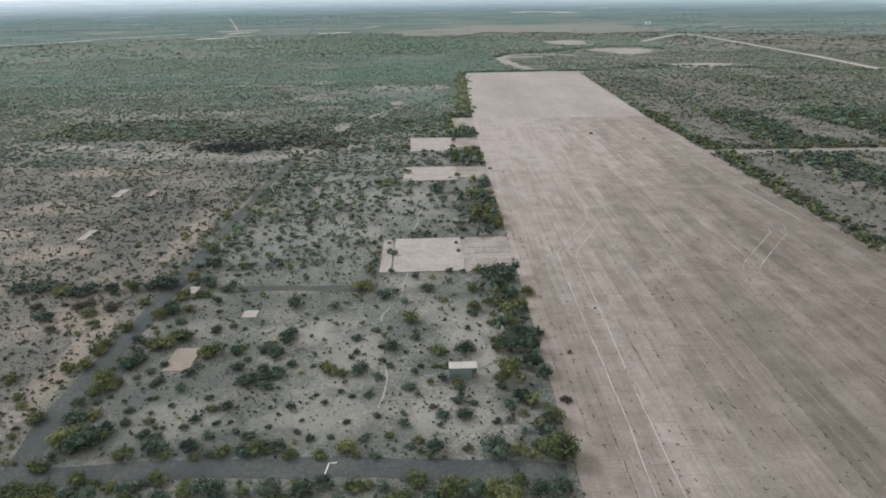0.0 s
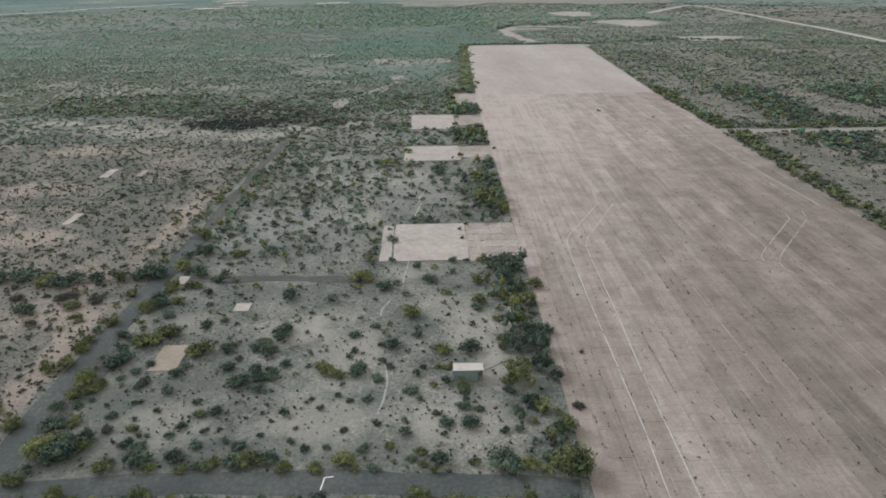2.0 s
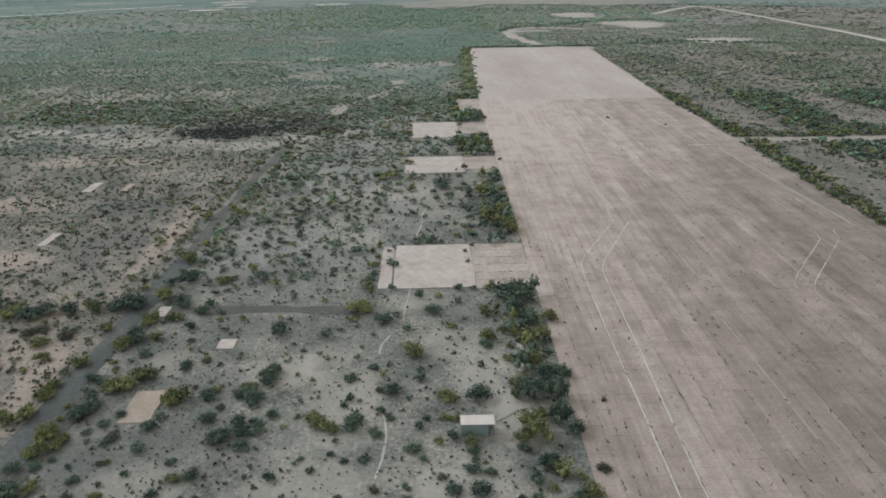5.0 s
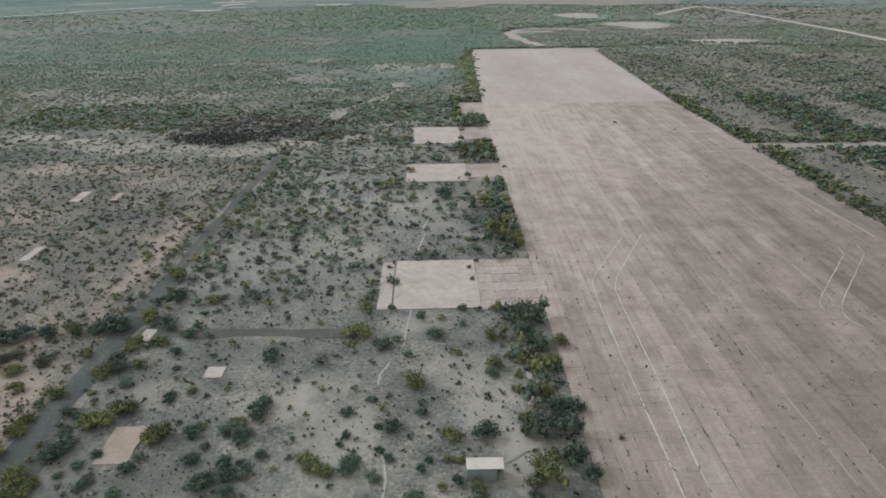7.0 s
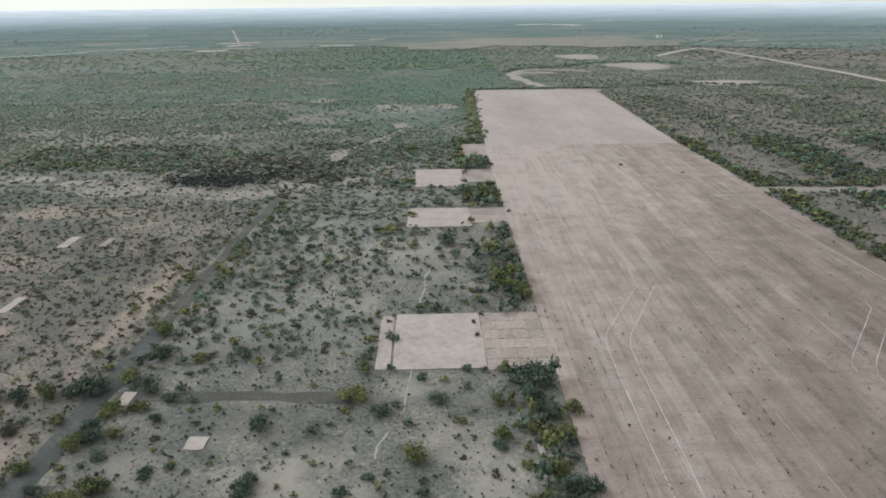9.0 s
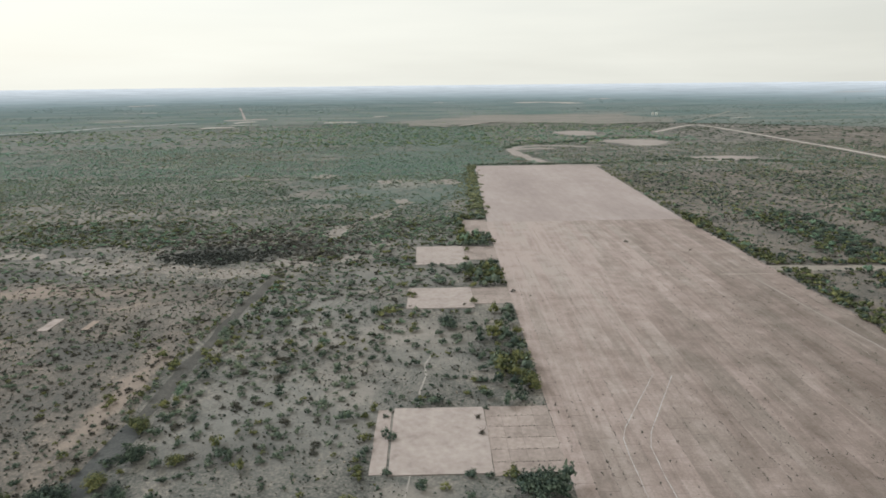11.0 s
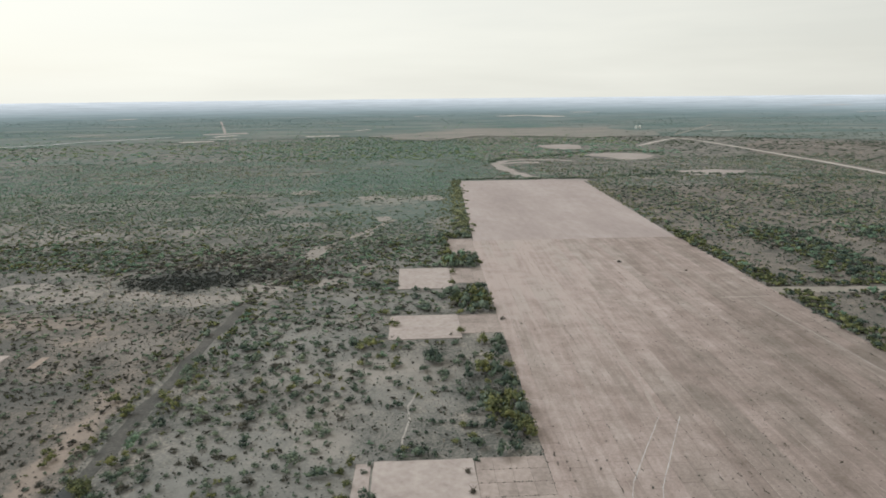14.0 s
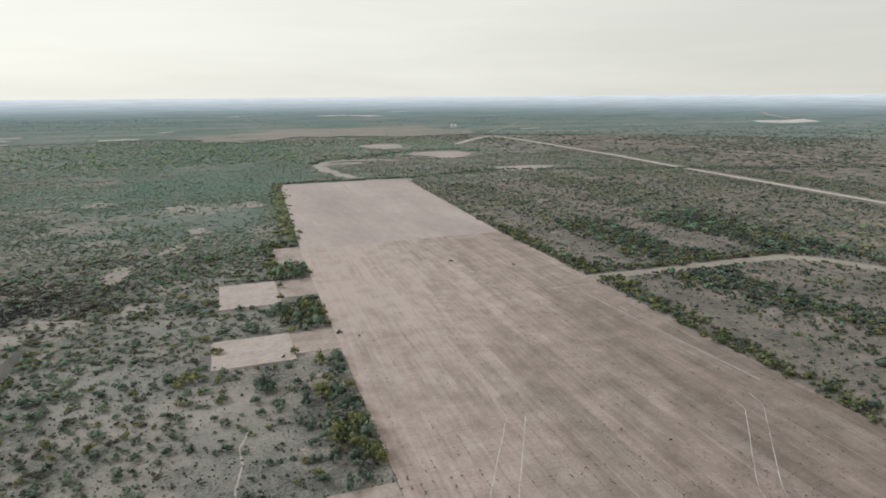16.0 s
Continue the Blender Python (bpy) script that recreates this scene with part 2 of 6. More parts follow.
HOAR = (0.247, 0.242, 0.226)
CREAM, ROSE, ASH, SLATE = (0.330, 0.300, 0.270), (0.36, 0.292, 0.246), (0.062, 0.066, 0.060), (0.105, 0.106, 0.101)
BASE_SPOTS = [(-20, 0, 24, 20, 0.5, HOAR), (-14, 48, 18, 22, 0.45, HOAR), (6, 30, 14, 18, 0.45, HOAR), (-36, 62, 14, 18, 0.4, HOAR), (-4, 92, 26, 14, 0.5, HOAR), (8, 150, 18, 24, 0.4, HOAR), (-40, -12, 10, 10, 0.35, HOAR), (-44, -86, 13, 8, 0.55, SLATE), (-46, -70, 8, 12, 0.6, SLATE), (-30, -72, 13, 9, 0.45, SLATE), (-45, -48, 8, 10, 0.5, SLATE), (-28, -88, 12, 5, 0.45, SLATE), (-33, -57, 10, 7, 0.4, SLATE), (-26, -38, 14, 6, 0.4, SLATE), (-14, -84, 8, 5, 0.4, SLATE), (2, -86, 8, 4, 0.4, SLATE), (-19, -53, 8, 6, 0.65, CREAM), (-11, -48, 6, 5, 0.4, CREAM), (-7, -61, 8, 12, 0.55, CREAM), (-10, -79, 9, 7, 0.5, CREAM), (17, -57, 6, 9, 0.65, CREAM), (22, -67, 6, 8, 0.7, CREAM), (12, -80, 9, 6, 0.6, CREAM), (14, -44, 8, 6, 0.4, CREAM), (4, -28, 7, 4, 0.55, CREAM),
              (-34, -79, 9, 6, 0.45, CREAM), (-40, -50, 6, 5, 0.4, CREAM), (-24, 38, 10, 10, 0.45, CREAM), (-4, 40, 13, 9, 0.55, CREAM), (-12, 20, 10, 8, 0.35, CREAM), (-10, 7, 6, 7, 0.45, CREAM), (-30, -15, 16, 6, 0.4, SLATE), (10, 40, 10, 12, 0.35, CREAM),
              (-128, 112, 22, 8, 0.4, CREAM), (-58, 101, 20, 5, 0.7, CREAM), (-46, 118, 9, 13, 0.55, CREAM), (-88, 104, 16, 4, 0.4, CREAM), (-80, 125, 20, 15, 0.95, ASH), (-52, 134, 24, 18, 0.75, ASH), (-28, 58, 20, 24, 0.35, HOAR), (-34, 10, 14, 20, 0.25, HOAR), (-170, 205, 40, 22, 0.5, CREAM), (-95, 215, 30, 9, 0.4, CREAM), (-12, 300, 26, 22, 0.55, CREAM), (-60, 255, 34, 9, 0.4, CREAM), (-200, 300, 60, 16, 0.4, CREAM), (-140, 100, 30, 7, 0.7, SLATE), (-150, 130, 22, 10, 0.45, SLATE), (-22, 118, 10, 6, 0.4, CREAM)]
WEST_SPOTS = [(-62.5, 8, 4, 26, 0.6, ROSE), (-63, -60, 4, 22, 0.55, ROSE), (-127, 80, 16, 7, 0.55, ROSE), (-102, 80, 14, 6, 0.4, ROSE), (-101, -4, 13, 8, 0.6, ROSE), (-119, 10, 9, 8, 0.6, ROSE), (-71, -43, 9, 7, 0.5, ROSE), (-72, -29, 8, 5, 0.5, ROSE), (-86, 33, 14, 10, 0.6, SLATE), (-78, 8, 10, 14, 0.45, SLATE), (-112, 62, 15, 6, 0.5, SLATE), (-70, 60, 9, 9, 0.35, CREAM),
              (-120, 36, 14, 8, 0.5, ROSE), (-66, -82, 5, 9, 0.5, CREAM), (-78, -60, 9, 7, 0.4, SLATE)]
SAND = material("desert_soil", [(0.0, (0.058, 0.060, 0.054)), (0.25, (0.113, 0.113, 0.104)), (0.5, (0.169, 0.164, 0.148)), (0.72, (0.238, 0.219, 0.195)), (1.0, (0.355, 0.319, 0.279))], (0.05, 1.5), blend=0.52, bump=0.25, bump_scale=4.0, herbs=True, spread=(0.412, 0.602), fine=0.78, speckle=0.12, spots=BASE_SPOTS)
PALE = material("bare_soil", [(0.0, (0.208, 0.190, 0.164)), (0.5, (0.275, 0.249, 0.217)), (1.0, (0.359, 0.320, 0.280))], (0.05, 0.5), bump=0.3)
RED = material("reddish_soil", [(0.0, (0.067, 0.065, 0.058)), (0.3, (0.121, 0.115, 0.104)), (0.62, (0.182, 0.163, 0.143)), (1.0, (0.321, 0.265, 0.222))], (0.05, 1.3), blend=0.52, bump=0.3, fine=0.78, spread=(0.39, 0.61), speckle=0.12, spots=WEST_SPOTS)
PINK = material("caliche", [(0.0, (0.271, 0.239, 0.222)), (1.0, (0.386, 0.347, 0.322))], (0.03, 0.4), bump=0.1)
WORN_SOIL = material("greyish_bare_soil", [(0.0, (0.135, 0.142, 0.128)), (0.5, (0.205, 0.195, 0.176)), (1.0, (0.29, 0.262, 0.236))], (0.06, 0.6), bump=0.3, fine=0.75)
BARE_SOIL = material("bare_pinkish_soil", [(0.0, (0.186, 0.174, 0.157)), (0.5, (0.279, 0.255, 0.231)), (1.0, (0.363, 0.328, 0.296))], (0.12, 1.2), bump=0.3, fine=0.7)
TRACK = material("trodden_path", [(0.0, (0.27, 0.252, 0.232)), (1.0, (0.41, 0.382, 0.355))], (0.2, 1.5), bump=0.1)
ASPHALT = material("old_asphalt", [(0.0, (0.059, 0.062, 0.063)), (0.5, (0.082, 0.085, 0.085)), (1.0, (0.128, 0.128, 0.123))], (0.09, 1.4), bump=0.2, bump_scale=8)
CONCRETE = material("weathered_concrete", [(0.0, (0.130, 0.105, 0.091)), (0.267, (0.185, 0.150, 0.131)), (0.495, (0.249, 0.203, 0.182)), (0.66, (0.308, 0.250, 0.227)), (0.92, (0.412, 0.344, 0.320))], (0.06, 0.7), stretch=(1, 0.06, 1), blend=0.5, island=0.03, piece=0.03, bump=0.15, bump_scale=5, lanes=0.27, fine=0.64, spread=(0.05, 0.80), speckle=0.46)
GRAVELLY = material("gravel_strewn_asphalt", [(0.0, (0.064, 0.064, 0.060)), (0.5, (0.094, 0.091, 0.084)), (1.0, (0.150, 0.140, 0.127))], (0.12, 1.6), bump=0.5, bump_scale=6)
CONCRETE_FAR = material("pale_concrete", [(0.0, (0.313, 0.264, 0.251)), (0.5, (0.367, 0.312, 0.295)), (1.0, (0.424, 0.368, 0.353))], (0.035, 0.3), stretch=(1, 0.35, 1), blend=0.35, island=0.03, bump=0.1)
BED = material("joint_fill", [(0.0, (0.232, 0.207, 0.198)), (1.0, (0.330, 0.296, 0.287))], (0.2, 2.0))
SLAB = material("foundation_concrete", [(0.0, (0.257, 0.216, 0.199)), (0.45, (0.366, 0.314, 0.291)), (1.0, (0.446, 0.390, 0.364))], (0.16, 0.7), bump=0.1, fine=0.58, spread=(0.3, 0.64))
YARD = material("worn_yard_concrete", [(0.0, (0.217, 0.183, 0.165)), (0.5, (0.320, 0.269, 0.244)), (1.0, (0.421, 0.356, 0.326))], (0.12, 0.9), piece=0.1, bump=0.2, fine=0.66, spread=(0.32, 0.66))
SLAB_TAN = material("tan_concrete", [(0.0, (0.247, 0.199, 0.164)), (1.0, (0.365, 0.302, 0.258))], (0.3, 1.6), bump=0.15, fine=0.7)
PAINT = material("worn_white_paint", [(0.0, (0.32, 0.285, 0.265)), (0.4, (0.40, 0.375, 0.36)), (1.0, (0.56, 0.545, 0.54))], (0.35, 2.5), bump=0.05)
CHALK = material("chalky_bare_ground", [(0.0, (0.33, 0.30, 0.285)), (0.4, (0.46, 0.44, 0.43)), (1.0, (0.63, 0.62, 0.62))], (0.35, 2.5), bump=0.05)
LEAF_DARK = material("grey_green_leaves", [(0.0, (0.027, 0.039, 0.034)), (0.45, (0.062, 0.087, 0.070)), (1.0, (0.132, 0.167, 0.118))], (0.2, 0.9), island=0.34, piece=0.16, bump=0)
# sage leaves, paled by distance haze put into their colour
LEAF_SAGE_HAZED = material("haze_paled_sage_leaves", [(0.0, (0.088, 0.138, 0.097)), (0.45, (0.140, 0.210, 0.146)), (1.0, (0.226, 0.305, 0.186))], (0.02, 0.2), island=0.2, bump=0, blend=0.35)
LEAF_CHAR = material("charred_twigs", [(0.0, (0.016, 0.019, 0.017)), (0.5, (0.032, 0.037, 0.034)), (1.0, (0.072, 0.076, 0.066))], (0.1, 0.6), island=0.2, bump=0)
# far leaf colours with the haze of distance mixed in
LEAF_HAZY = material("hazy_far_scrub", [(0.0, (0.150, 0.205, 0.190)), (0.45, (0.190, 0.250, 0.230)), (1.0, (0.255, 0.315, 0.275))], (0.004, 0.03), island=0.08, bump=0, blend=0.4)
LEAF_FAR = material("haze_tinted_far_leaves", [(0.0, (0.126, 0.215, 0.162)), (0.45, (0.175, 0.284, 0.213)), (1.0, (0.246, 0.359, 0.248))], (0.008, 0.05), island=0.08, bump=0, blend=0.4)
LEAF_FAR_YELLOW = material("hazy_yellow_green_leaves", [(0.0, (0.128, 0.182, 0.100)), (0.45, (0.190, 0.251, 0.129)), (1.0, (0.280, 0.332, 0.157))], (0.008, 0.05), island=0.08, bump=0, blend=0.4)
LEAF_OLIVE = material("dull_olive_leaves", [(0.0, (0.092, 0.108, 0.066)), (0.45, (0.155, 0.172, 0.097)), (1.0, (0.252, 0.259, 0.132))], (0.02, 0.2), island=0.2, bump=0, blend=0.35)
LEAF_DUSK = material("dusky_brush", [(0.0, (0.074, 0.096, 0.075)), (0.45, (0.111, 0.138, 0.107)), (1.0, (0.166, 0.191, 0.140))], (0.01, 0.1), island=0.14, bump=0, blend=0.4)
CALICHE_ROAD = material("graded_caliche", [(0.0, (0.35, 0.318, 0.288)), (1.0, (0.52, 0.478, 0.44))], (0.02, 0.4), bump=0.05)
STRAW = material("bleached_straw", [(0.0, (0.25, 0.218, 0.18)), (1.0, (0.47, 0.42, 0.355))], (0.1, 0.8), island=0.4, bump=0)
FAINT_LANE = material("buried_asphalt", [(0.0, (0.105, 0.104, 0.098)), (0.5, (0.155, 0.150, 0.139)), (1.0, (0.24, 0.219, 0.196))], (0.12, 1.2), bump=0.4, bump_scale=6, fine=0.72)
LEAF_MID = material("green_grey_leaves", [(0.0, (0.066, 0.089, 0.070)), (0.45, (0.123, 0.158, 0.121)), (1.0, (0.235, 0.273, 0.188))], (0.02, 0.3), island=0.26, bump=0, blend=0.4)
SEALANT = material("pale_joint_sealant", [(0.0, (0.30, 0.255, 0.229)), (1.0, (0.405, 0.35, 0.32))], (0.15, 1.2), bump=0)
TAR = material("dark_joint_tar", [(0.0, (0.14, 0.118, 0.102)), (1.0, (0.235, 0.2, 0.176))], (0.15, 1.2), bump=0)
LEAF_BRIGHT = material("yellow_green_leaves", [(0.0, (0.046, 0.058, 0.032)), (0.45, (0.104, 0.118, 0.056)), (1.0, (0.205, 0.208, 0.084))], (0.2, 0.9), island=0.34, piece=0.16, bump=0)
ROSE_PLAIN = material("pinkish_open_plain", [(0.0, (0.14, 0.162, 0.145)), (0.42, (0.205, 0.200, 0.180)), (1.0, (0.315, 0.272, 0.248))], (0.010, 0.06), stretch=(0.35, 1.5, 1), bump=0, fine=0.72)
LEAF_BURNT = material("charred_brush", [(0.0, (0.027, 0.032, 0.028)), (0.5, (0.054, 0.060, 0.053)), (1.0, (0.105, 0.105, 0.087))], (0.1, 0.6), island=0.2, bump=0)
LEAF_DRY = material("dry_brush", [(0.0, (0.037, 0.037, 0.031)), (0.5, (0.066, 0.066, 0.054)), (1.0, (0.110, 0.103, 0.081))], (0.15, 0.8), island=0.25, bump=0)
BARK = material("grey_bark", [(0.0, (0.05, 0.042, 0.032)), (1.0, (0.12, 0.10, 0.078))], (3, 12), bump=0.4, bump_scale=20)
STONE = material("loose_stone", [(0.0, (0.15, 0.125, 0.10)), (1.0, (0.40, 0.35, 0.29))], (0.5, 3.0), island=0.4)
TEAL = material("faded_teal_boards", [(0.0, (0.165, 0.22, 0.215)), (1.0, (0.25, 0.305, 0.295))], (0.8, 5.0), bump=0.1)
TIN = material("weathered_roof_sheet", [(0.0, (0.40, 0.352, 0.326)), (1.0, (0.54, 0.488, 0.455))], (0.7, 4.0), rough=0.6, bump=0.05)
WOOD = material("old_timber", [(0.0, (0.10, 0.085, 0.07)), (1.0, (0.23, 0.20, 0.165))], (2, 12), bump=0.2)
WHITE = material("white_paint", [(0.0, (0.62, 0.61, 0.58)), (1.0, (0.80, 0.79, 0.76))], (1, 6), bump=0.05)


# ---- helpers of this scene ----
def link(name, bm, mat, parent=None, label=""):
    me = bpy.data.meshes.new(name)
    bm.normal_update()
    bm.to_mesh(me)
    bm.free()
    me.materials.append(mat)
    ob = new(name, me)
    ob.parent = parent
    if label:
        tagged(ob, label)
    return ob


def part(name, bm, mat, parent, label=""):
    return link(name, bm, mat, parent, label)


def mesh_from(name, v, f, mat, k=3):
    """A mesh from arrays of places and of faces with k corners each."""
    me = bpy.data.meshes.new(name)
    me.vertices.add(len(v))
    me.vertices.foreach_set("co", np.asarray(v, np.float32).ravel())
    me.loops.add(len(f) * k)
    me.loops.foreach_set("vertex_index", np.asarray(f, np.int32).ravel())
    me.polygons.add(len(f))
    me.polygons.foreach_set("loop_start", np.arange(0, len(f) * k, k, dtype=np.int32))
    me.polygons.foreach_set("use_smooth", np.zeros(len(f), bool))
    me.update(calc_edges=True)
    for m in (mat if isinstance(mat, (list, tuple)) else [mat]):
        me.materials.append(m)
    me.polygons.foreach_set("use_smooth", np.full(len(f), k == 3))
    return me


def empty(name, x, y, z=0.0, rz=0.0):
    ob = new(name)
    ob.matrix_world = pose(x, y, z, 0, 0, rz)
    return ob


def box(bm, x0, y0, z0, x1, y1, z1, bevel=0.0):
    r = bmesh.ops.create_cube(bm, size=1.0)["verts"]
    for v in r:
        v.co = Vector((x0 + (x1 - x0) * (v.co.x + 0.5), y0 + (y1 - y0) * (v.co.y + 0.5), z0 + (z1 - z0) * (v.co.z + 0.5)))
    if bevel:
        edges = list({e for v in r for e in v.link_edges})
        bmesh.ops.bevel(bm, geom=edges, offset=bevel, segments=1, affect="EDGES")
    return bm


def hash2(ix, iy, seed):
    h = (ix.astype(np.int64) * 374761393 + iy.astype(np.int64) * 668265263 + seed * 974634777) & 0x7FFFFFFF
    h = ((h ^ (h >> 13)) * 1274126177) & 0x7FFFFFFF
    return ((h ^ (h >> 16)) & 0xFFFF) / 65535.0


def vnoise(x, y, size, seed=0):
    """Smooth noise, 0 to 1, with lumps of about that size."""
    x, y = np.asarray(x, float) / size, np.asarray(y, float) / size
    ix, iy = np.floor(x), np.floor(y)
    fx, fy = x - ix, y - iy
    fx, fy = fx * fx * (3 - 2 * fx), fy * fy * (3 - 2 * fy)
    a, b = hash2(ix, iy, seed), hash2(ix + 1, iy, seed)
    c, d = hash2(ix, iy + 1, seed), hash2(ix + 1, iy + 1, seed)
    return (a * (1 - fx) + b * fx) * (1 - fy) + (c * (1 - fx) + d * fx) * fy


RISE0, RISE1, RISE = 2000.0, 4800.0, 48.0


def rise(r):
    k = np.clip((np.asarray(r, float) - RISE0) / (RISE1 - RISE0), 0, 1)
    return RISE * k * k


CX, CY = 10.0, -120.0                  # the middle of the land


def disc(radii, dz, sectors=160):
    v, f = [], []
    for r in radii:
        a = np.arange(sectors) / sectors * 2 * math.pi
        v.append(np.stack([CX + r * np.cos(a), CY + r * np.sin(a), np.full(sectors, float(rise(r)) + dz)], 1))
    v = np.concatenate(v)
    for i in range(len(radii) - 1):
        for j in range(sectors):
            k = (j + 1) % sectors
            f.append((i * sectors + j, (i + 1) * sectors + j, (i + 1) * sectors + k, i * sectors + k))
    return v, np.array(f)


def blob(name, pts, z, mat, rough=0.12, step=3.0, seed=1, label="", category="ground"):
    """A patch of ground with an uneven rim round the corners pts."""
    out = []
    n = len(pts)
    for i in range(n):
        a, b = Vector(pts[i]), Vector(pts[(i + 1) % n])
        k = max(2, int((b - a).length / step))
        side = Vector((-(b - a).y, (b - a).x)).normalized()
        for j in range(k):
            p = a.lerp(b, j / k)
            w = (float(vnoise(p.x, p.y, step * 2.5, seed)) - 0.5) * 2 + (float(vnoise(p.x, p.y, step * 0.9, seed + 7)) - 0.5)
            p = p + side * w * rough * step * 4
            out.append(p)
    bm = bmesh.new()
    vs = [bm.verts.new((p.x, p.y, z)) for p in out]
    face = bm.faces.new(vs)
    if face.calc_area() and face.normal.z < 0:
        face.normal_flip()
    bm.normal_update()
    if face.normal.z < 0:
        face.normal_flip()
    bmesh.ops.triangulate(bm, faces=bm.faces[:])
    ob = link(name, bm, mat)
    return tagged(ob, label, category, kind="structure")


def ribbon(name, pts, width, z, mat, label="", category="road", wob=0.15, seed=3, kind="structure", step=3.0):
    """A strip of ground along pts with slightly uneven edges."""
    line = []
    for a, b in zip(pts[:-1], pts[1:]):
        a, b = Vector(a), Vector(b)
        k = max(1, int((b - a).length / step))
        line += [a.lerp(b, j / k) for j in range(k)]
    line.append(Vector(pts[-1]))
    bm = bmesh.new()
    rows = []
    for i, p in enumerate(line):
        d = (line[min(i + 1, len(line) - 1)] - line[max(i - 1, 0)]).normalized()
        s = Vector((-d.y, d.x))
        ws = [width / 2 + wob * (float(vnoise(p.x, p.y, step * 1.7, seed + q)) - 0.5) * 2 for q in (0, 5)]
        r = math.hypot(p.x - CX, p.y - CY)
        zz = z + float(rise(r))
        rows.append((bm.verts.new((*(p + s * ws[0]), zz)), bm.verts.new((*(p - s * ws[1]), zz))))
    for (a, b), (c, d) in zip(rows[:-1], rows[1:]):
        bm.faces.new((b, d, c, a))
    ob = link(name, bm, mat)
    return tagged(ob, label, category, kind=kind)


# ---- the land ----
radii = [0.5, 40, 80, 120, 160, 220, 300, 400, 550, 750, 1000, 1300, 1700, 2000, 2300, 2600, 2900, 3200, 3500, 3800, 4100, 4400, 4600, 4800]
v, f = disc(radii, 0.0)
ground = new("ground", mesh_from("ground", v, f, SAND, 4))
tagged(ground, "dry grey and pinkish desert soil with sparse scrub", "ground", kind="structure")


def hazy_land():
    """The far plain; its distance haze is put in as a glow that pales outward."""
    m = bpy.data.materials.new("hazy_plain")
    m.use_nodes = True
    n, l = m.node_tree.nodes, m.node_tree.links
    bsdf = n["Principled BSDF"]
    bsdf.inputs["Roughness"].default_value, bsdf.inputs["Specular IOR Level"].default_value = 1.0, 0.0
    geo = n.new("ShaderNodeNewGeometry")
    sub = n.new("ShaderNodeVectorMath")
    sub.operation = "SUBTRACT"
    sub.inputs[1].default_value = (CX, CY, 0)
    l.new(geo.outputs["Position"], sub.inputs[0])
    ln = n.new("ShaderNodeVectorMath")
    ln.operation = "LENGTH"
    l.new(sub.outputs["Vector"], ln.inputs[0])
    mp = n.new("ShaderNodeMapping")
    mp.inputs["Scale"].default_value = (0.006, 0.012, 0.0)
    l.new(geo.outputs["Position"], mp.inputs["Vector"])
    t = n.new("ShaderNodeTexNoise")
    t.inputs["Scale"].default_value, t.inputs["Detail"].default_value = 1.0, 8.0
    l.new(mp.outputs["Vector"], t.inputs["Vector"])
    ramp = n.new("ShaderNodeValToRGB")
    e = ramp.color_ramp.elements
    e[0].position, e[0].color = 0.40, (0.125, 0.158, 0.14, 1)
    e[1].position, e[1].color = 0.68, (0.25, 0.235, 0.21, 1)
    l.new(t.outputs["Fac"], ramp.inputs["Fac"])
    l.new(ramp.outputs["Color"], bsdf.inputs["Base Color"])
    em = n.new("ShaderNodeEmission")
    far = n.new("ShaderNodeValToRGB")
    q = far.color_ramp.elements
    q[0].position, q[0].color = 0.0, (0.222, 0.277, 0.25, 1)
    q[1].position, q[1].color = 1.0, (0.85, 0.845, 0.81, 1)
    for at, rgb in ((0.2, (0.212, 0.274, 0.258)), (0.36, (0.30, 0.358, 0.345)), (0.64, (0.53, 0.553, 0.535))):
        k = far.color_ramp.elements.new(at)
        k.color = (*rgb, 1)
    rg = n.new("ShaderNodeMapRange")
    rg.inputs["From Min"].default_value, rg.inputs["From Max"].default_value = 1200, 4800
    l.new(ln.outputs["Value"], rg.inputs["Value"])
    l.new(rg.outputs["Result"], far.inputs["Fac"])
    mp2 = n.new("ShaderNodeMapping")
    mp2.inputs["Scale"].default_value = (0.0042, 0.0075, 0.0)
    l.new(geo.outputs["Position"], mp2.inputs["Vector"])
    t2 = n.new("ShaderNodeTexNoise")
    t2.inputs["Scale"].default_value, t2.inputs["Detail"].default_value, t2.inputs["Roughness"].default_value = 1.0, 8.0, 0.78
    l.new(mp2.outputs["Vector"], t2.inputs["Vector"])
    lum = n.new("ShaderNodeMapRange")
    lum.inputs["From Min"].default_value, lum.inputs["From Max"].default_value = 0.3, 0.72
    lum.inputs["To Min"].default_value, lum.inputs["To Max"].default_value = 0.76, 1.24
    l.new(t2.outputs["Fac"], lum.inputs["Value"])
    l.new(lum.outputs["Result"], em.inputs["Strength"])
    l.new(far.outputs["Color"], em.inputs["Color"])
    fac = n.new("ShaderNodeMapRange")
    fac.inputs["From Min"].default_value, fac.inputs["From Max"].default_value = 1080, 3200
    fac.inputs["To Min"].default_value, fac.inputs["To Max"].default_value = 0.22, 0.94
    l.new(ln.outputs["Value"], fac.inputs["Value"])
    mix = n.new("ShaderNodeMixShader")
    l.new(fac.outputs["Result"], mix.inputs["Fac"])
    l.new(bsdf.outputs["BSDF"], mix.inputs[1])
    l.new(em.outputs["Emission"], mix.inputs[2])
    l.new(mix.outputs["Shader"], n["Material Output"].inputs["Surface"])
    return m


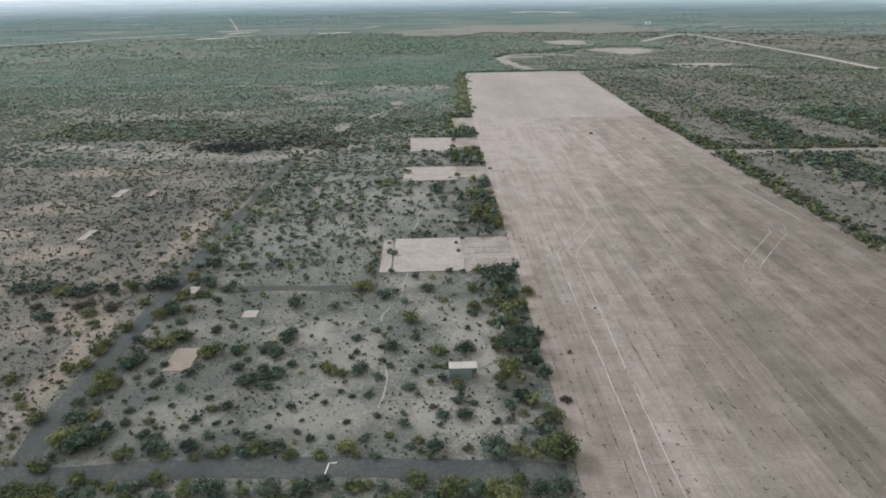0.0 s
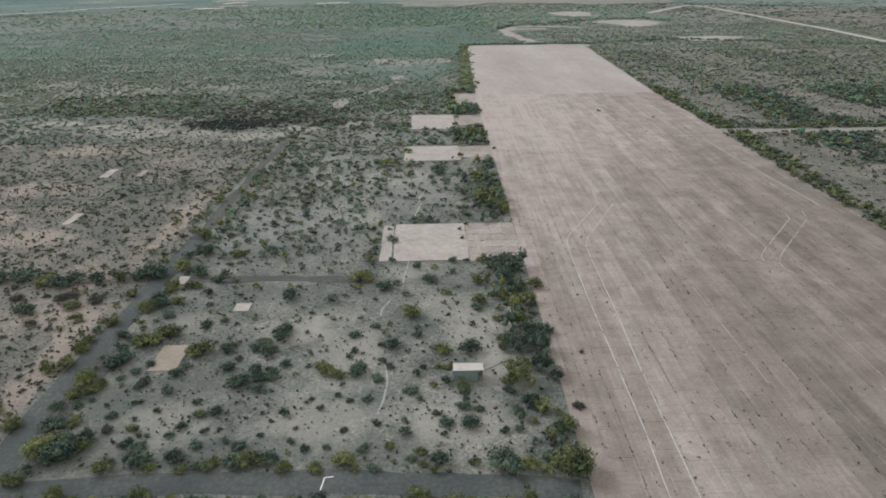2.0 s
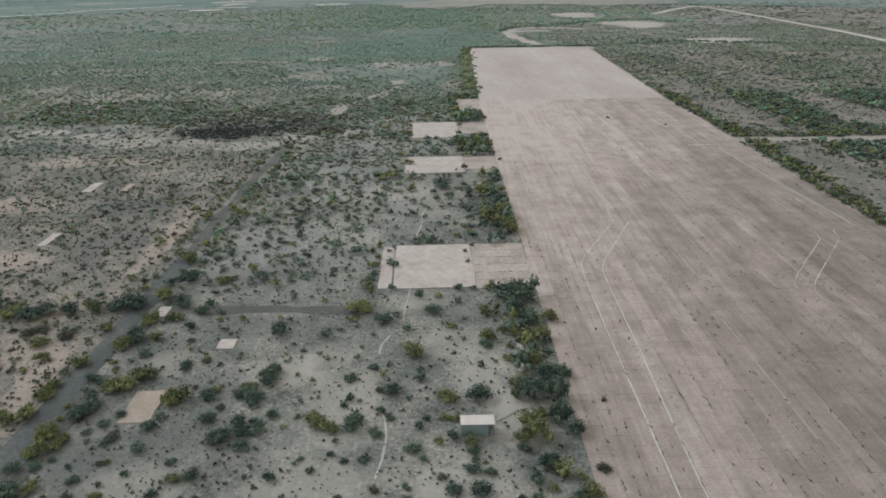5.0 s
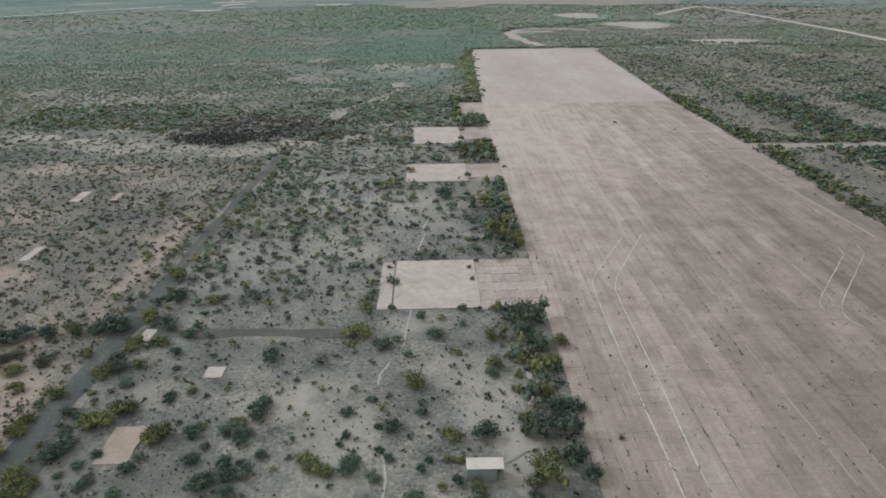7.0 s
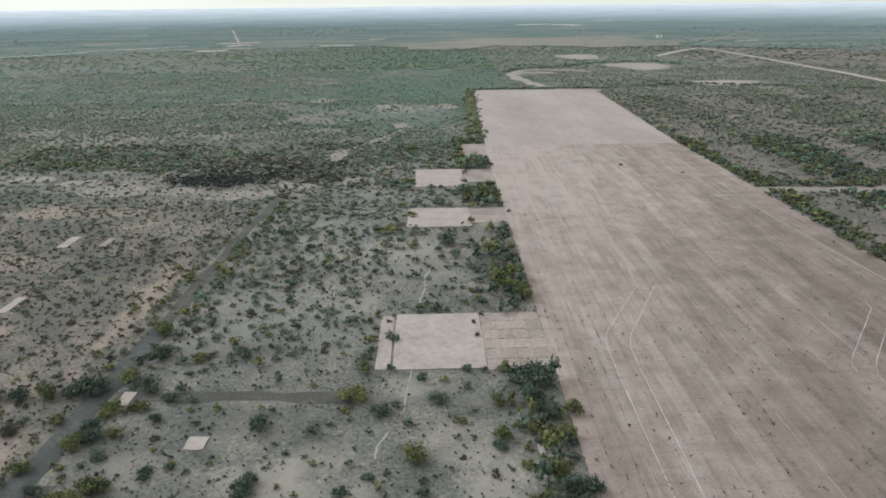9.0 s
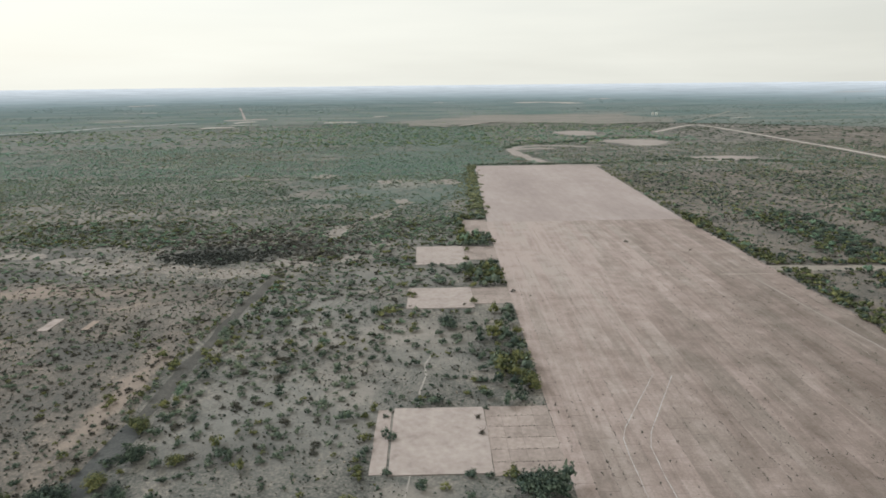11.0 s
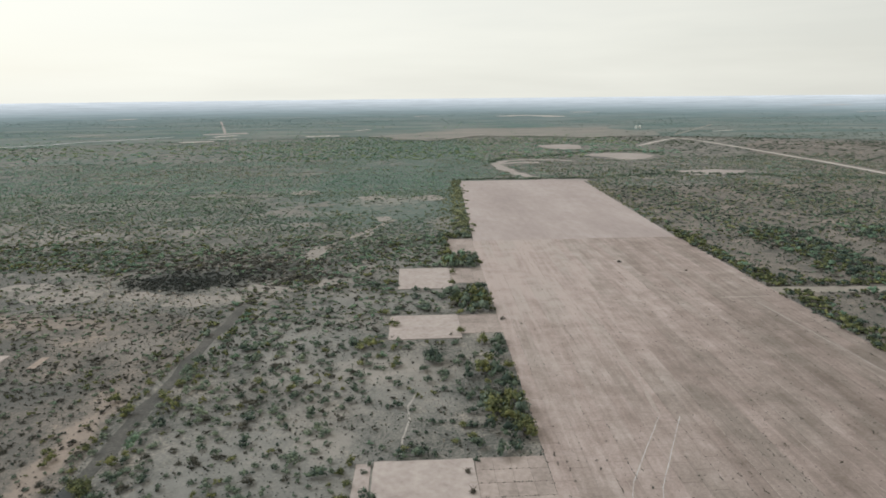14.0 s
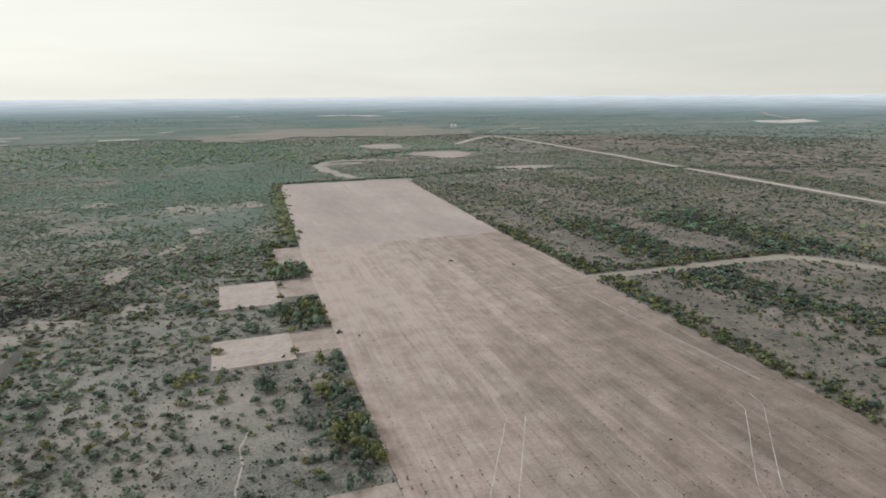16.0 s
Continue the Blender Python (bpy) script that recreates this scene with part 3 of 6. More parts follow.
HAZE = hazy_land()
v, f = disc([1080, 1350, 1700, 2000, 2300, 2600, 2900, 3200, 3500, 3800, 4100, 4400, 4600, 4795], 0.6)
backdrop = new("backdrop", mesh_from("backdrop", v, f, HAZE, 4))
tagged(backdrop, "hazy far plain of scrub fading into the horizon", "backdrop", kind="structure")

# roads of the old base
ribbon("road", [(-53.4, -130), (-54.0, -97), (-56.5, -75), (-55.2, -53), (-54.2, -26), (-52.8, -4)], 5.1, 0.05, ASPHALT, "narrow cracked dark asphalt road between scrub verges", wob=0.5)
ribbon("road", [(-52.9, -4), (-52.8, 29), (-49.6, 80), (-48.6, 92)], 3.4, 0.048, GRAVELLY, "worn gravel-strewn road narrowing between shrubs", wob=1.1)
ribbon("road", [(-51.5, -84), (-52.2, -74), (-51.2, -62), (-51.2, -52)], 3.4, 0.03, GRAVELLY, "gravel shoulder beside the asphalt road", wob=0.9)
ribbon("road", [(-52, -92.6), (-30, -91.8), (-5, -92.5), (20, -94.3), (29.5, -95.4)], 4.3, 0.045, ASPHALT, "worn dark asphalt lane crossing to the concrete field", wob=0.35)
ribbon("road", [(-51, -29.8), (-40, -30.0), (-24, -30.8), (-7, -31.7)], 3.6, 0.04, GRAVELLY, "crumbling asphalt lane half covered by gravel", wob=0.9)
ribbon("road", [(-7, -31.7), (8, -33.2), (26, -35.0)], 2.3, 0.04, FAINT_LANE, "faint asphalt lane almost buried by soil", wob=0.8)
ribbon("path", [(18.4, -67.4), (20.2, -66.4), (22.0, -65.2), (24.3, -64.3)], 0.35, 0.03, FAINT_LANE, "dark trodden strip leading away from the shed", "path", wob=0.2, step=0.8)
ribbon("road", [(134, 95.4), (150, 94.2), (171, 92.9), (199, 92.9), (227, 91.8), (240, 80), (252, 55)], 6.5, 0.03, PALE, "pale gravel road leaving the concrete field", wob=0.8)
ribbon("road", [(388, 140), (392, 168), (400, 281), (406, 366), (418, 478), (424, 615), (430, 770), (423, 838), (392, 806), (366, 774), (311, 702)], 6.4, 0.2, CALICHE_ROAD, "straight pale caliche road through the scrub", wob=0.8, step=12)
ribbon("road", [(606, 220), (599, 309), (592, 407), (577, 498), (550, 617), (500, 760), (430, 838)], 6.0, 0.2, PINK, "faint dirt track through the scrub", wob=0.8, step=12)
ribbon("road", [(-349, 1091), (-400, 1255), (-554, 1744)], 5, 0.9, PINK, "straight pale dirt road running to the horizon", wob=1.0, step=20)
ribbon("road", [(446, 902), (560, 1066), (673, 1229)], 4.0, 0.9, PALE, "thin pale dirt road running off through dark scrub", wob=0.8, step=14)
ribbon("road", [(-900, 560), (-617, 787), (-581, 820), (-542, 855), (-528, 899), (-470, 951), (-416, 1011)], 9.0, 1.3, CHALK, "thin pale dirt road across the scrub", wob=0.8, step=12)
ribbon("road", [(-240, 99), (-174, 94.8), (-110, 91), (-56, 88)], 3.2, 0.03, SAND, "faint sandy track along the scrub", wob=0.5)

# reddish bare soil east and west of the old base
blob("ground_patch", [(128, -150), (400, -60), (640, 120), (700, 420), (640, 700), (520, 770), (420, 640), (360, 400), (240, 350), (180, 340), (150, 330), (136, 180), (132, 60)], 0.012, RED, step=14, seed=21, rough=0.2, label="reddish brown soil under scattered scrub")
blob("ground_patch", [(-59.5, -150), (-59.5, -60), (-58, 20), (-56, 84), (-110, 92), (-180, 96), (-230, 60), (-180, -40), (-120, -150)], 0.012, RED, step=11, seed=22, rough=0.12, label="reddish brown soil under scattered scrub")

# bare patches and dry pans
for pts in ([(-356, 872), (-313, 878), (-310, 894), (-352, 890)], [(-330, 918), (-284, 934), (-286, 956), (-330, 942)], [(-338, 990), (-306, 1030), (-330, 1044), (-350, 1010)], [(-172, 965), (-135, 990), (-140, 1012), (-176, 990)]):
    blob("ground_patch", pts, 0.9, CALICHE_ROAD, step=9, seed=31, rough=0.2, label="pale bare clearing far out in the scrub")
blob("ground_patch", [(179, 726), (215, 745), (240, 731), (225, 675), (200, 659), (186, 690)], 0.15, PINK, step=8, label="bare pinkish pan in the scrub")
blob("ground_patch", [(196, 586), (235, 612), (276, 600), (285, 575), (262, 540), (235, 524), (225, 560)], 0.15, PINK, step=8, seed=5, label="bare pinkish pan beside the old loop")
blob("ground_patch", [(246, 434), (280, 436), (306, 425), (285, 405), (247, 396)], 0.15, PINK, step=6, seed=6, label="bare pale pan in the scrub")
ribbon("ground_patch", [(150, 380), (128, 386), (112, 398), (101, 425), (94, 470), (91, 505), (104, 535), (128, 545), (158, 540), (175, 529)], 10, 0.16, PINK, "curving strip of bare pale ground", "ground", wob=2.5, step=6)
ribbon("ground_patch", [(95, 508), (115, 520), (138, 516)], 14, 0.17, PINK, "curving strip of bare pale ground", "ground", wob=3, step=6)
ribbon("ground_patch", [(175, 620), (215, 640), (262, 628), (290, 600)], 4, 0.17, PALE, "thin curving dirt track", "ground", wob=1.0, step=6)
blob("ground_patch", [(-64, 962), (-20, 1010), (31, 1100), (170, 1181), (402, 1160), (440, 985), (400, 880), (330, 900), (259, 880), (190, 930), (129, 940), (80, 900), (26, 876), (-20, 880)], 0.8, ROSE_PLAIN, step=16, rough=0.35, seed=8, label="wide bare pinkish plain far off")
blob("ground_patch", [(-370, 1060), (-310, 1095), (-320, 1130), (-390, 1090)], 0.85, PINK, step=14, seed=9, label="pale clearing far off")
blob("ground_patch", [(-170, 960), (-125, 970), (-120, 1000), (-165, 992)], 0.85, TRACK, step=14, seed=9, label="pale clearing far off")
blob("ground_patch", [(1208, 1060), (1150, 975), (1196, 930), (1295, 945), (1400, 1075), (1271, 1030)], 0.8, CHALK, step=25, seed=9, rough=0.04, label="bright bare pad far off")
ribbon("ground_patch", [(1390, 1110), (1560, 1330), (1750, 1541)], 12, 0.9, PINK, "bright bare strip far off", "ground", wob=1.5, step=25)

for pts, wide in (([(-976, 1943), (-915, 2016)], 40), ([(-738, 1415), (-671, 1450)], 16), ([(-621, 1057), (-582, 1115)], 9), ([(-106, 1148), (-79, 1183)], 16), ([(300, 1900), (360, 1960), (420, 1930), (470, 1800)], 60), ([(620, 2230), (700, 2240)], 60),
                  ([(548, 975), (600, 998)], 9), ([(1800, 2590), (1975, 2594)], 60), ([(1500, 1900), (1640, 1930)], 26), ([(20, 1980), (60, 2010)], 30)):
    ribbon("ground_patch", pts, wide, 1.3, CALICHE_ROAD, "pale clearing far out on the plain", "ground", wob=wide * 0.3, step=14)
ribbon("ground_patch", [(26, 846), (59, 864), (100, 924), (135, 977)], 9, 1.0, PINK, "thin pale wash beside the open plain", "ground", wob=2.5, step=8)

# worn bare spots between the shrubs: x, y and half sizes
BARE = [(-116, 106, 15, 8), (-135, 119, 10, 5), (-91, 106, 8, 5), (-69, 96, 8, 3), (-35, 159, 5, 10), (-9, 238, 4, 8), (-47, 112, 7, 4), (-23, 117, 6, 4), (19, 306, 11, 12), (-20, 311, 9, 10), (-71, 340, 12, 11), (-16, 199, 4, 8), (-35, 165, 4, 10), (-40, 109, 6, 4), (-160, 127, 10, 5)]
for i, (px, py, rx, ry) in enumerate(BARE):
    ring = [(px + rx * math.cos(q) * (0.8 + 0.4 * float(vnoise(q * 9, i, 1, 5))), py + ry * math.sin(q) * (0.8 + 0.4 * float(vnoise(q * 9, i, 1, 6)))) for q in np.arange(12) / 12 * 2 * math.pi]
    blob("ground_patch", ring, 0.016 + 0.004 * i, BARE_SOIL, step=max(1.0, rx * 0.16), rough=0.22, seed=40 + i, label="bare pale pinkish soil between the shrubs")

WORN = [(-215, 228, 15, 17), (-296, 352, 26, 9), (-258, 346, 16, 10), (-243, 408, 40, 7), (-200, 279, 24, 6), (-67, 263, 12, 16), (-50, 288, 8, 9), (-47, 222, 10, 7), (23, 222, 6, 14), (-150, 205, 16, 6), (-120, 330, 30, 7), (-330, 260, 26, 8)]
for i, (px, py, rx, ry) in enumerate(WORN):
    ring = [(px + rx * math.cos(q) * (0.5 + 0.9 * float(vnoise(q * 9, i, 1, 7))), py + ry * math.sin(q) * (0.5 + 0.9 * float(vnoise(q * 9, i, 1, 8)))) for q in np.arange(14) / 14 * 2 * math.pi]
    blob("ground_patch", ring, 0.09 + 0.004 * i, WORN_SOIL, step=max(1.0, rx * 0.14), rough=0.4, seed=60 + i, label="thin greyish bare soil between far shrubs")

ribbon("path", [(-40, 158), (-34, 172), (-21, 194), (-9, 220), (-2, 234)], 2.6, 0.03, PALE, "pale disused track slanting through the scrub", "path", wob=1.0, step=3)

# footpaths
ribbon("path", [(-0.2, -78.5), (0.7, -74), (0.9, -70), (0.6, -66.5), (0.0, -64.5)], 0.38, 0.035, TRACK, "narrow pale trodden footpath", "path", wob=0.1, step=1)
ribbon("path", [(2.6, -36), (2.9, -31), (3.6, -25), (3.9, -22)], 0.32, 0.06, TRACK, "narrow pale trodden footpath", "path", wob=0.1, step=1)
ribbon("path", [(5, 1.5), (5.2, 8), (6.6, 15), (6.2, 21), (8.2, 27)], 0.45, 0.035, TRACK, "narrow pale trodden footpath", "path", wob=0.12, step=1)
ribbon("path", [(-1.6, -48), (-1.4, -45), (0.2, -41.5)], 0.3, 0.035, TRACK, "narrow pale trodden footpath", "path", wob=0.1, step=1)


# ---- concrete field ----
LANE = 3.81
NEAR0, NEAR1 = -130.0, 178.0


def left_edge(y):
    return 31.6 + 0.018 * (y + 60) if y < NEAR1 else 36.6 + (y - NEAR1) * 0.0445


def right_edge(y):
    return 131.0 + 0.02 * (y + 20) if y < NEAR1 else 135.5 + (y - NEAR1) * 0.05


bm = bmesh.new()
ys = [NEAR0, -60, 0, 60, 120, NEAR1, 250, 320, 388]
rows = [(bm.verts.new((left_edge(y) + 0.1, y, 0.1)), bm.verts.new((right_edge(y) - 0.1, y, 0.1))) for y in ys]
for (a, b), (c, d) in zip(rows[:-1], rows[1:]):
    bm.faces.new((a, b, d, c))
field = link("concrete_field", bm, BED)
tagged(field, "vast weathered concrete parking field with weedy joints", "pavement", kind="structure")


def panel_verts(x0, x1, y0, y1, s0, s1, z):
    """A slab with a narrow chamfer; s0, s1: the shift of its near and far ends."""
    g, c = 0.007, 0.015
    o = np.array([(x0 + g + s0, y0 + g, z - 0.05), (x1 - g + s0, y0 + g, z - 0.06), (x1 - g + s1, y1 - g, z - 0.06), (x0 + g + s1, y1 - g, z - 0.06),
                  (x0 + g + c + s0, y0 + g + c, z), (x1 - g - c + s0, y0 + g + c, z), (x1 - g - c + s1, y1 - g - c, z), (x0 + g + c + s1, y1 - g - c, z)])
    return o


PANEL_F = np.array([(4, 5, 6, 7), (0, 1, 5, 4), (1, 2, 6, 5), (2, 3, 7, 6), (3, 0, 4, 7)])
rng = np.random.default_rng(4)
near_panels, pv, pf, fv, ff = [], [], [], [], []
lanes = int((131.0 - 31.6) / LANE) + 1
for k in range(lanes):
    y = NEAR0 - (k * 2.35) % 6.1
    while y < NEAR1 - 0.5:
        y1 = min(y + 6.1, NEAR1)
        y = max(y, NEAR0)
        s0, s1 = 0.0185 * (y + 60), 0.0185 * (y1 + 60)
        x0, x1 = 31.6 + k * LANE, min(31.6 + (k + 1) * LANE, 131.8)
        z = 0.12 + rng.uniform(-0.005, 0.005)
        if k < 11 and -92 < y < 66:
            near_panels.append((x0, x1, y, y1, s0, s1, z))
        else:
            pv.append(panel_verts(x0, x1, y, y1, s0, s1, z))
            pf.append(PANEL_F + 8 * len(pf))
        y = y1
for k in range(13):
    y = NEAR1
    w = (135.5 - 36.6) / 13
    while y < 387.5:
        y1 = min(y + 15.0, 388.0)
        xa0, xa1 = left_edge(y + 0.01), left_edge(y1)
        wa, wb = (right_edge(y + 0.01) - xa0) / 13, (right_edge(y1) - xa1) / 13
        q = panel_verts(0, w, y, y1, 0, 0, 0.125 + rng.uniform(-0.005, 0.005))
        for i, (base, ww) in enumerate(((xa0, wa), (xa0, wa), (xa1, wb), (xa1, wb)) * 2):
            q[i, 0] = base + k * ww + q[i, 0] * ww / w
        fv.append(q)
        ff.append(PANEL_F + 8 * len(ff))
        y = y1
ob = new("concrete_panels", mesh_from("concrete_panels", np.concatenate(pv), np.concatenate(pf), CONCRETE, 4))
ob.parent = field
tagged(ob, "weathered concrete panels in long lanes", kind="stuff")
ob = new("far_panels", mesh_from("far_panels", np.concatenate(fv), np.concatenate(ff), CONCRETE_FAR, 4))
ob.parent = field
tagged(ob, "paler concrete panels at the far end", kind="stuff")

# painted guide lines
for pts in ([(40.6, -110), (41.3, -97), (42.2, -84), (42.9, -62), (43.4, -46), (44.0, -31), (44.5, -20), (45.2, -13), (46.9, -9), (60.5, 13.2)],
            [(44.9, -110), (45.5, -97), (46.1, -80), (47.1, -61), (47.9, -50), (48.5, -36), (49.0, -24), (49.6, -16), (51.4, -11), (64.8, 12.6)],
            [(90.6, -27.2), (91.2, -24.6), (93.6, -21.4), (111.0, -1.8), (112.6, 3)],
            [(96.4, -36.2), (95.2, -34.8), (93.6, -31.5), (93.9, -28.4), (96.2, -24.4), (116.4, -1.6), (118.0, 4)]):
    ribbon("painted_line", pts, 0.2 if pts[0][0] < 60 else 0.13, 0.136, PAINT, "worn white painted guide line on concrete", "road marking", wob=0.08, step=1.5)


ribbon("painted_line", [(127, -58), (117, -53), (107, -46.5), (99.5, -39), (96.4, -36.2)], 0.13, 0.136, SEALANT, "almost worn-off painted guide line on concrete", "road marking", wob=0.08, step=1.5)
ribbon("painted_line", [(60.8, 14), (62.2, 30), (63.6, 57), (61.6, 77), (58, 86)], 0.7, 0.131, SEALANT, "faded pale streak of worn paint on concrete", "road marking", wob=0.4, step=2.5)
for x0, x1 in ((38, 47), (62, 79), (112, 134)):
    ribbon("painted_line", [(x0, 88.4), ((x0 + x1) / 2, 88.1), (x1, 88)], 0.6, 0.130, SEALANT, "faint pale cross seam in worn concrete", "pavement", wob=0.45, step=2.0)


def sealed_joints():
    """Long runs of pale sealant and dark tar in the lane joints, and tarred cross joints."""
    rj = np.random.default_rng(61)
    for mat, share, wide, name, label in ((SEALANT, 0.42, (0.05, 0.15), "sealed_joints", "pale sealant along the concrete joints"), (TAR, 0.26, (0.03, 0.08), "tarred_joints", "dark tar along the concrete joints")):
        v, f = [], []

        def strip(ax, ay, bx, by, w0, w1):
            d = Vector((bx - ax, by - ay)).normalized()
            for x, y, w in ((ax, ay, w0), (bx, by, w1)):
                v.extend([(x + d.y * w / 2, y - d.x * w / 2, 0.1335), (x - d.y * w / 2, y + d.x * w / 2, 0.1335)])
            k = len(v) - 4
            f.append((k, k + 2, k + 3, k + 1))

        for k in range(1, 27):
            y = -112.0
            while y < 176:
                run = rj.uniform(8, 46)
                y1 = min(y + run, 177)
                if rj.uniform() < share:
                    side = rj.choice((0.0, LANE / 2)) + rj.normal() * 0.05
                    w = rj.uniform(*wide)
                    xa, xb = (31.6 + k * LANE + side + 0.0185 * (q + 60) for q in (y, y1))
                    if xb < 131:
                        strip(xa, y, xb, y1, w, w * rj.uniform(0.4, 1.1))
                y = y1 + rj.uniform(1, 16)
        if mat is TAR:
            for y in (-92.3, -61.6, -46.4, -31, 12, 42):
                x = 33.0
                while x < 112:
                    x1 = x + rj.uniform(3, 11)
                    if rj.uniform() < 0.42:
                        strip(x, y + 0.04 * rj.normal(), x1, y + 0.04 * rj.normal(), 0.09, 0.07)
                    x = x1 + rj.uniform(0, 2)
        ob = new(name, mesh_from(name, v, f, mat, 4))
        ob.parent = field
        tagged(ob, label, kind="stuff")


sealed_joints()
ribbon("painted_line", [(121.8, 82.3), (123.5, 48.8), (124.7, 27.4), (125.7, 8.2)], 0.45, 0.134, PINK, "long pale seam along the field's eastern lanes", "road marking", wob=0.2, step=2.5)


# ---- foundation slabs ----
def slab(x0, y0, x1, y1, h, mat, label, skew=0.0):
    bm = bmesh.new()
    box(bm, x0, y0, -0.1, x1, y1, h, 0.04)
    bmesh.ops.subdivide_edges(bm, edges=[e for e in bm.edges if e.calc_length() > 2], cuts=7, use_grid_fill=True)
    for w in bm.verts:
        t = (w.co.y - y0) / (y1 - y0)
        w.co.x += skew * t
        if w.co.z > 0:
            w.co.x += (float(vnoise(w.co.x, w.co.y, 1.3, 3)) - 0.5) * 0.25
            w.co.y += (float(vnoise(w.co.x, w.co.y, 1.3, 9)) - 0.5) * 0.25
    return tagged(link("foundation_slab", bm, mat), label, "concrete slab", "foundation slabs")


slab(-0.1, -22.9, 18.9, 0.0, 0.22, SLAB, "large pale bare concrete foundation slab beside the field")
slab(-3.6, -22.6, -0.6, -0.4, 0.12, SLAB, "narrow pale concrete strip beside the large slab")
slab(0.4, 59.5, 21.6, 78.6, 0.2, SLAB, "pale bare concrete foundation slab in the scrub")
slab(2.2, 106, 21.9, 132.5, 0.2, SLAB, "weathered pale foundation slab with cracked surface")
slab(-33.3, -44.9, -29.9, -41.6, 0.2, SLAB, "small square pale concrete pad")
slab(-43.0, -65.2, -37.9, -57.0, 0.15, SLAB_TAN, "tan rectangular concrete pad with rubble rim")
slab(-95.9, 5.2, -93.6, 13.5, 0.15, SLAB, "narrow pale concrete pad on bare soil")
slab(-105.3, 47.0, -102.3, 56.3, 0.15, SLAB, "narrow pale concrete pad on bare soil")
slab(-92.9, 47.5, -90.8, 54.4, 0.12, SLAB_TAN, "small worn concrete pad on bare soil")
slab(-50.2, -32.4, -47.8, -28.2, 0.12, SLAB, "small pale concrete pad beside the road")


def link_apron(x0, y0, x1, y1, nx, ny, label):
    """A small concrete yard of separate panels."""
    root = empty("concrete_yard", (x0 + x1) / 2, (y0 + y1) / 2)
    w, h = (x1 - x0) / nx, (y1 - y0) / ny
    me = mesh_from("panel", panel_verts(-w / 2, w / 2, -h / 2, h / 2, 0, 0, 0.11), PANEL_F, YARD, 4)
    for i in range(nx):
        for j in range(ny):
            ob = new("panel", me)
            ob.parent = root
            ob.location = ((i + 0.5) * w - (x1 - x0) / 2, (j + 0.5) * h - (y1 - y0) / 2, rng.uniform(-0.01, 0.01))
    bm = bmesh.new()
    box(bm, x0 - root.location.x, y0 - root.location.y, -0.05, x1 - root.location.x, y1 - root.location.y, 0.06)
    part("bed", bm, BED, root)
    return tagged(root, label, "pavement", "concrete yards")


link_apron(19.0, -23.6, 32.5, 0.2, 4, 6, "weedy concrete yard joining slab and field")
link_apron(21.7, 63.0, 34.1, 78.4, 3, 4, "small concrete yard joining slab and field")
link_apron(22.0, 112.0, 35.1, 132.0, 3, 4, "small concrete yard joining slab and field")
link_apron(24.0, 154.0, 36.2, 183.0, 3, 5, "small concrete yard at the field's rim")


# ---- shed ----
def shed():
    root = empty("shed", 15.25, -70.35, 0, -1.0)
    w, d, h = 5.2, 1.9, 2.35
    bm = bmesh.new()
    for z in (0.25, 1.2, 2.1):               # rails behind the boards
        box(bm, -w / 2 + 0.06, 0.004, z, w / 2 - 0.96, 0.018, z + 0.09)
    wall = part("front_wall", bm, WOOD, root)
    n = 17
    for i in range(n):
        bm = bmesh.new()
        x0 = -w / 2 + (w - 0.9) * i / n
        box(bm, x0 + 0.006, -0.03, 0, x0 + (w - 0.9) / n - 0.006, 0.0, h - 0.004 * (i * 7 % 5))
        part("board", bm, TEAL, wall, "faded teal board")
    for x in (-w / 2, w / 2 - 0.95):
        bm = bmesh.new()
        box(bm, x, 0.02, 0, x + 0.05, d, h)
        part("side_wall", bm, TEAL, root)
    bm = bmesh.new()
    box(bm, -w / 2, d, 0, w / 2, d + 0.05, h + 0.02)
    part("back_wall", bm, TEAL, root)
    for y in (0.0, d - 0.1):
        bm = bmesh.new()
        box(bm, w / 2 - 0.09, y, 0, w / 2, y + 0.09, h, 0.01)
        part("post", bm, WOOD, root)
    bm = bmesh.new()
    box(bm, -w / 2 - 0.05, -0.08, h - 0.12, w / 2 + 0.05, -0.035, h)
    part("fascia", bm, WOOD, root)
    bm = bmesh.new()
    n = 34
    x0, x1 = -w / 2 - 0.06, w / 2 + 0.1
    prev = None
    for i in range(n * 2 + 1):               # corrugated sheet
        x = x0 + (x1 - x0) * i / (2 * n)
        z = 0.03 * (i % 2)
        col = [bm.verts.new((x, y, h + 0.02 + z + 0.03 * (y + 0.2) + dz)) for y, dz in ((-0.16, 0), (d + 0.12, 0), (d + 0.12, -0.02), (-0.16, -0.02))]
        if prev:
            for a in range(4):
                bm.faces.new((prev[a], col[a], col[(a + 1) % 4], prev[(a + 1) % 4]))
        prev = col
    part("roof", bm, TIN, root, "pale corrugated metal roof")
    return tagged(root, "small open-ended shed with teal boards and pale tin roof", "shed")


shed()


def block(name, x0, y0, x1, y1, h, mat, label, category, rz=0.0, bevel=0.03):
    bm = bmesh.new()
    w, d = (x1 - x0) / 2, (y1 - y0) / 2
    box(bm, -w, -d, -0.05, w, d, h, bevel)
    ob = link(name, bm, mat)
    ob.matrix_world = pose((x0 + x1) / 2, (y0 + y1) / 2, 0, 0, 0, rz)
    return tagged(ob, label, category)


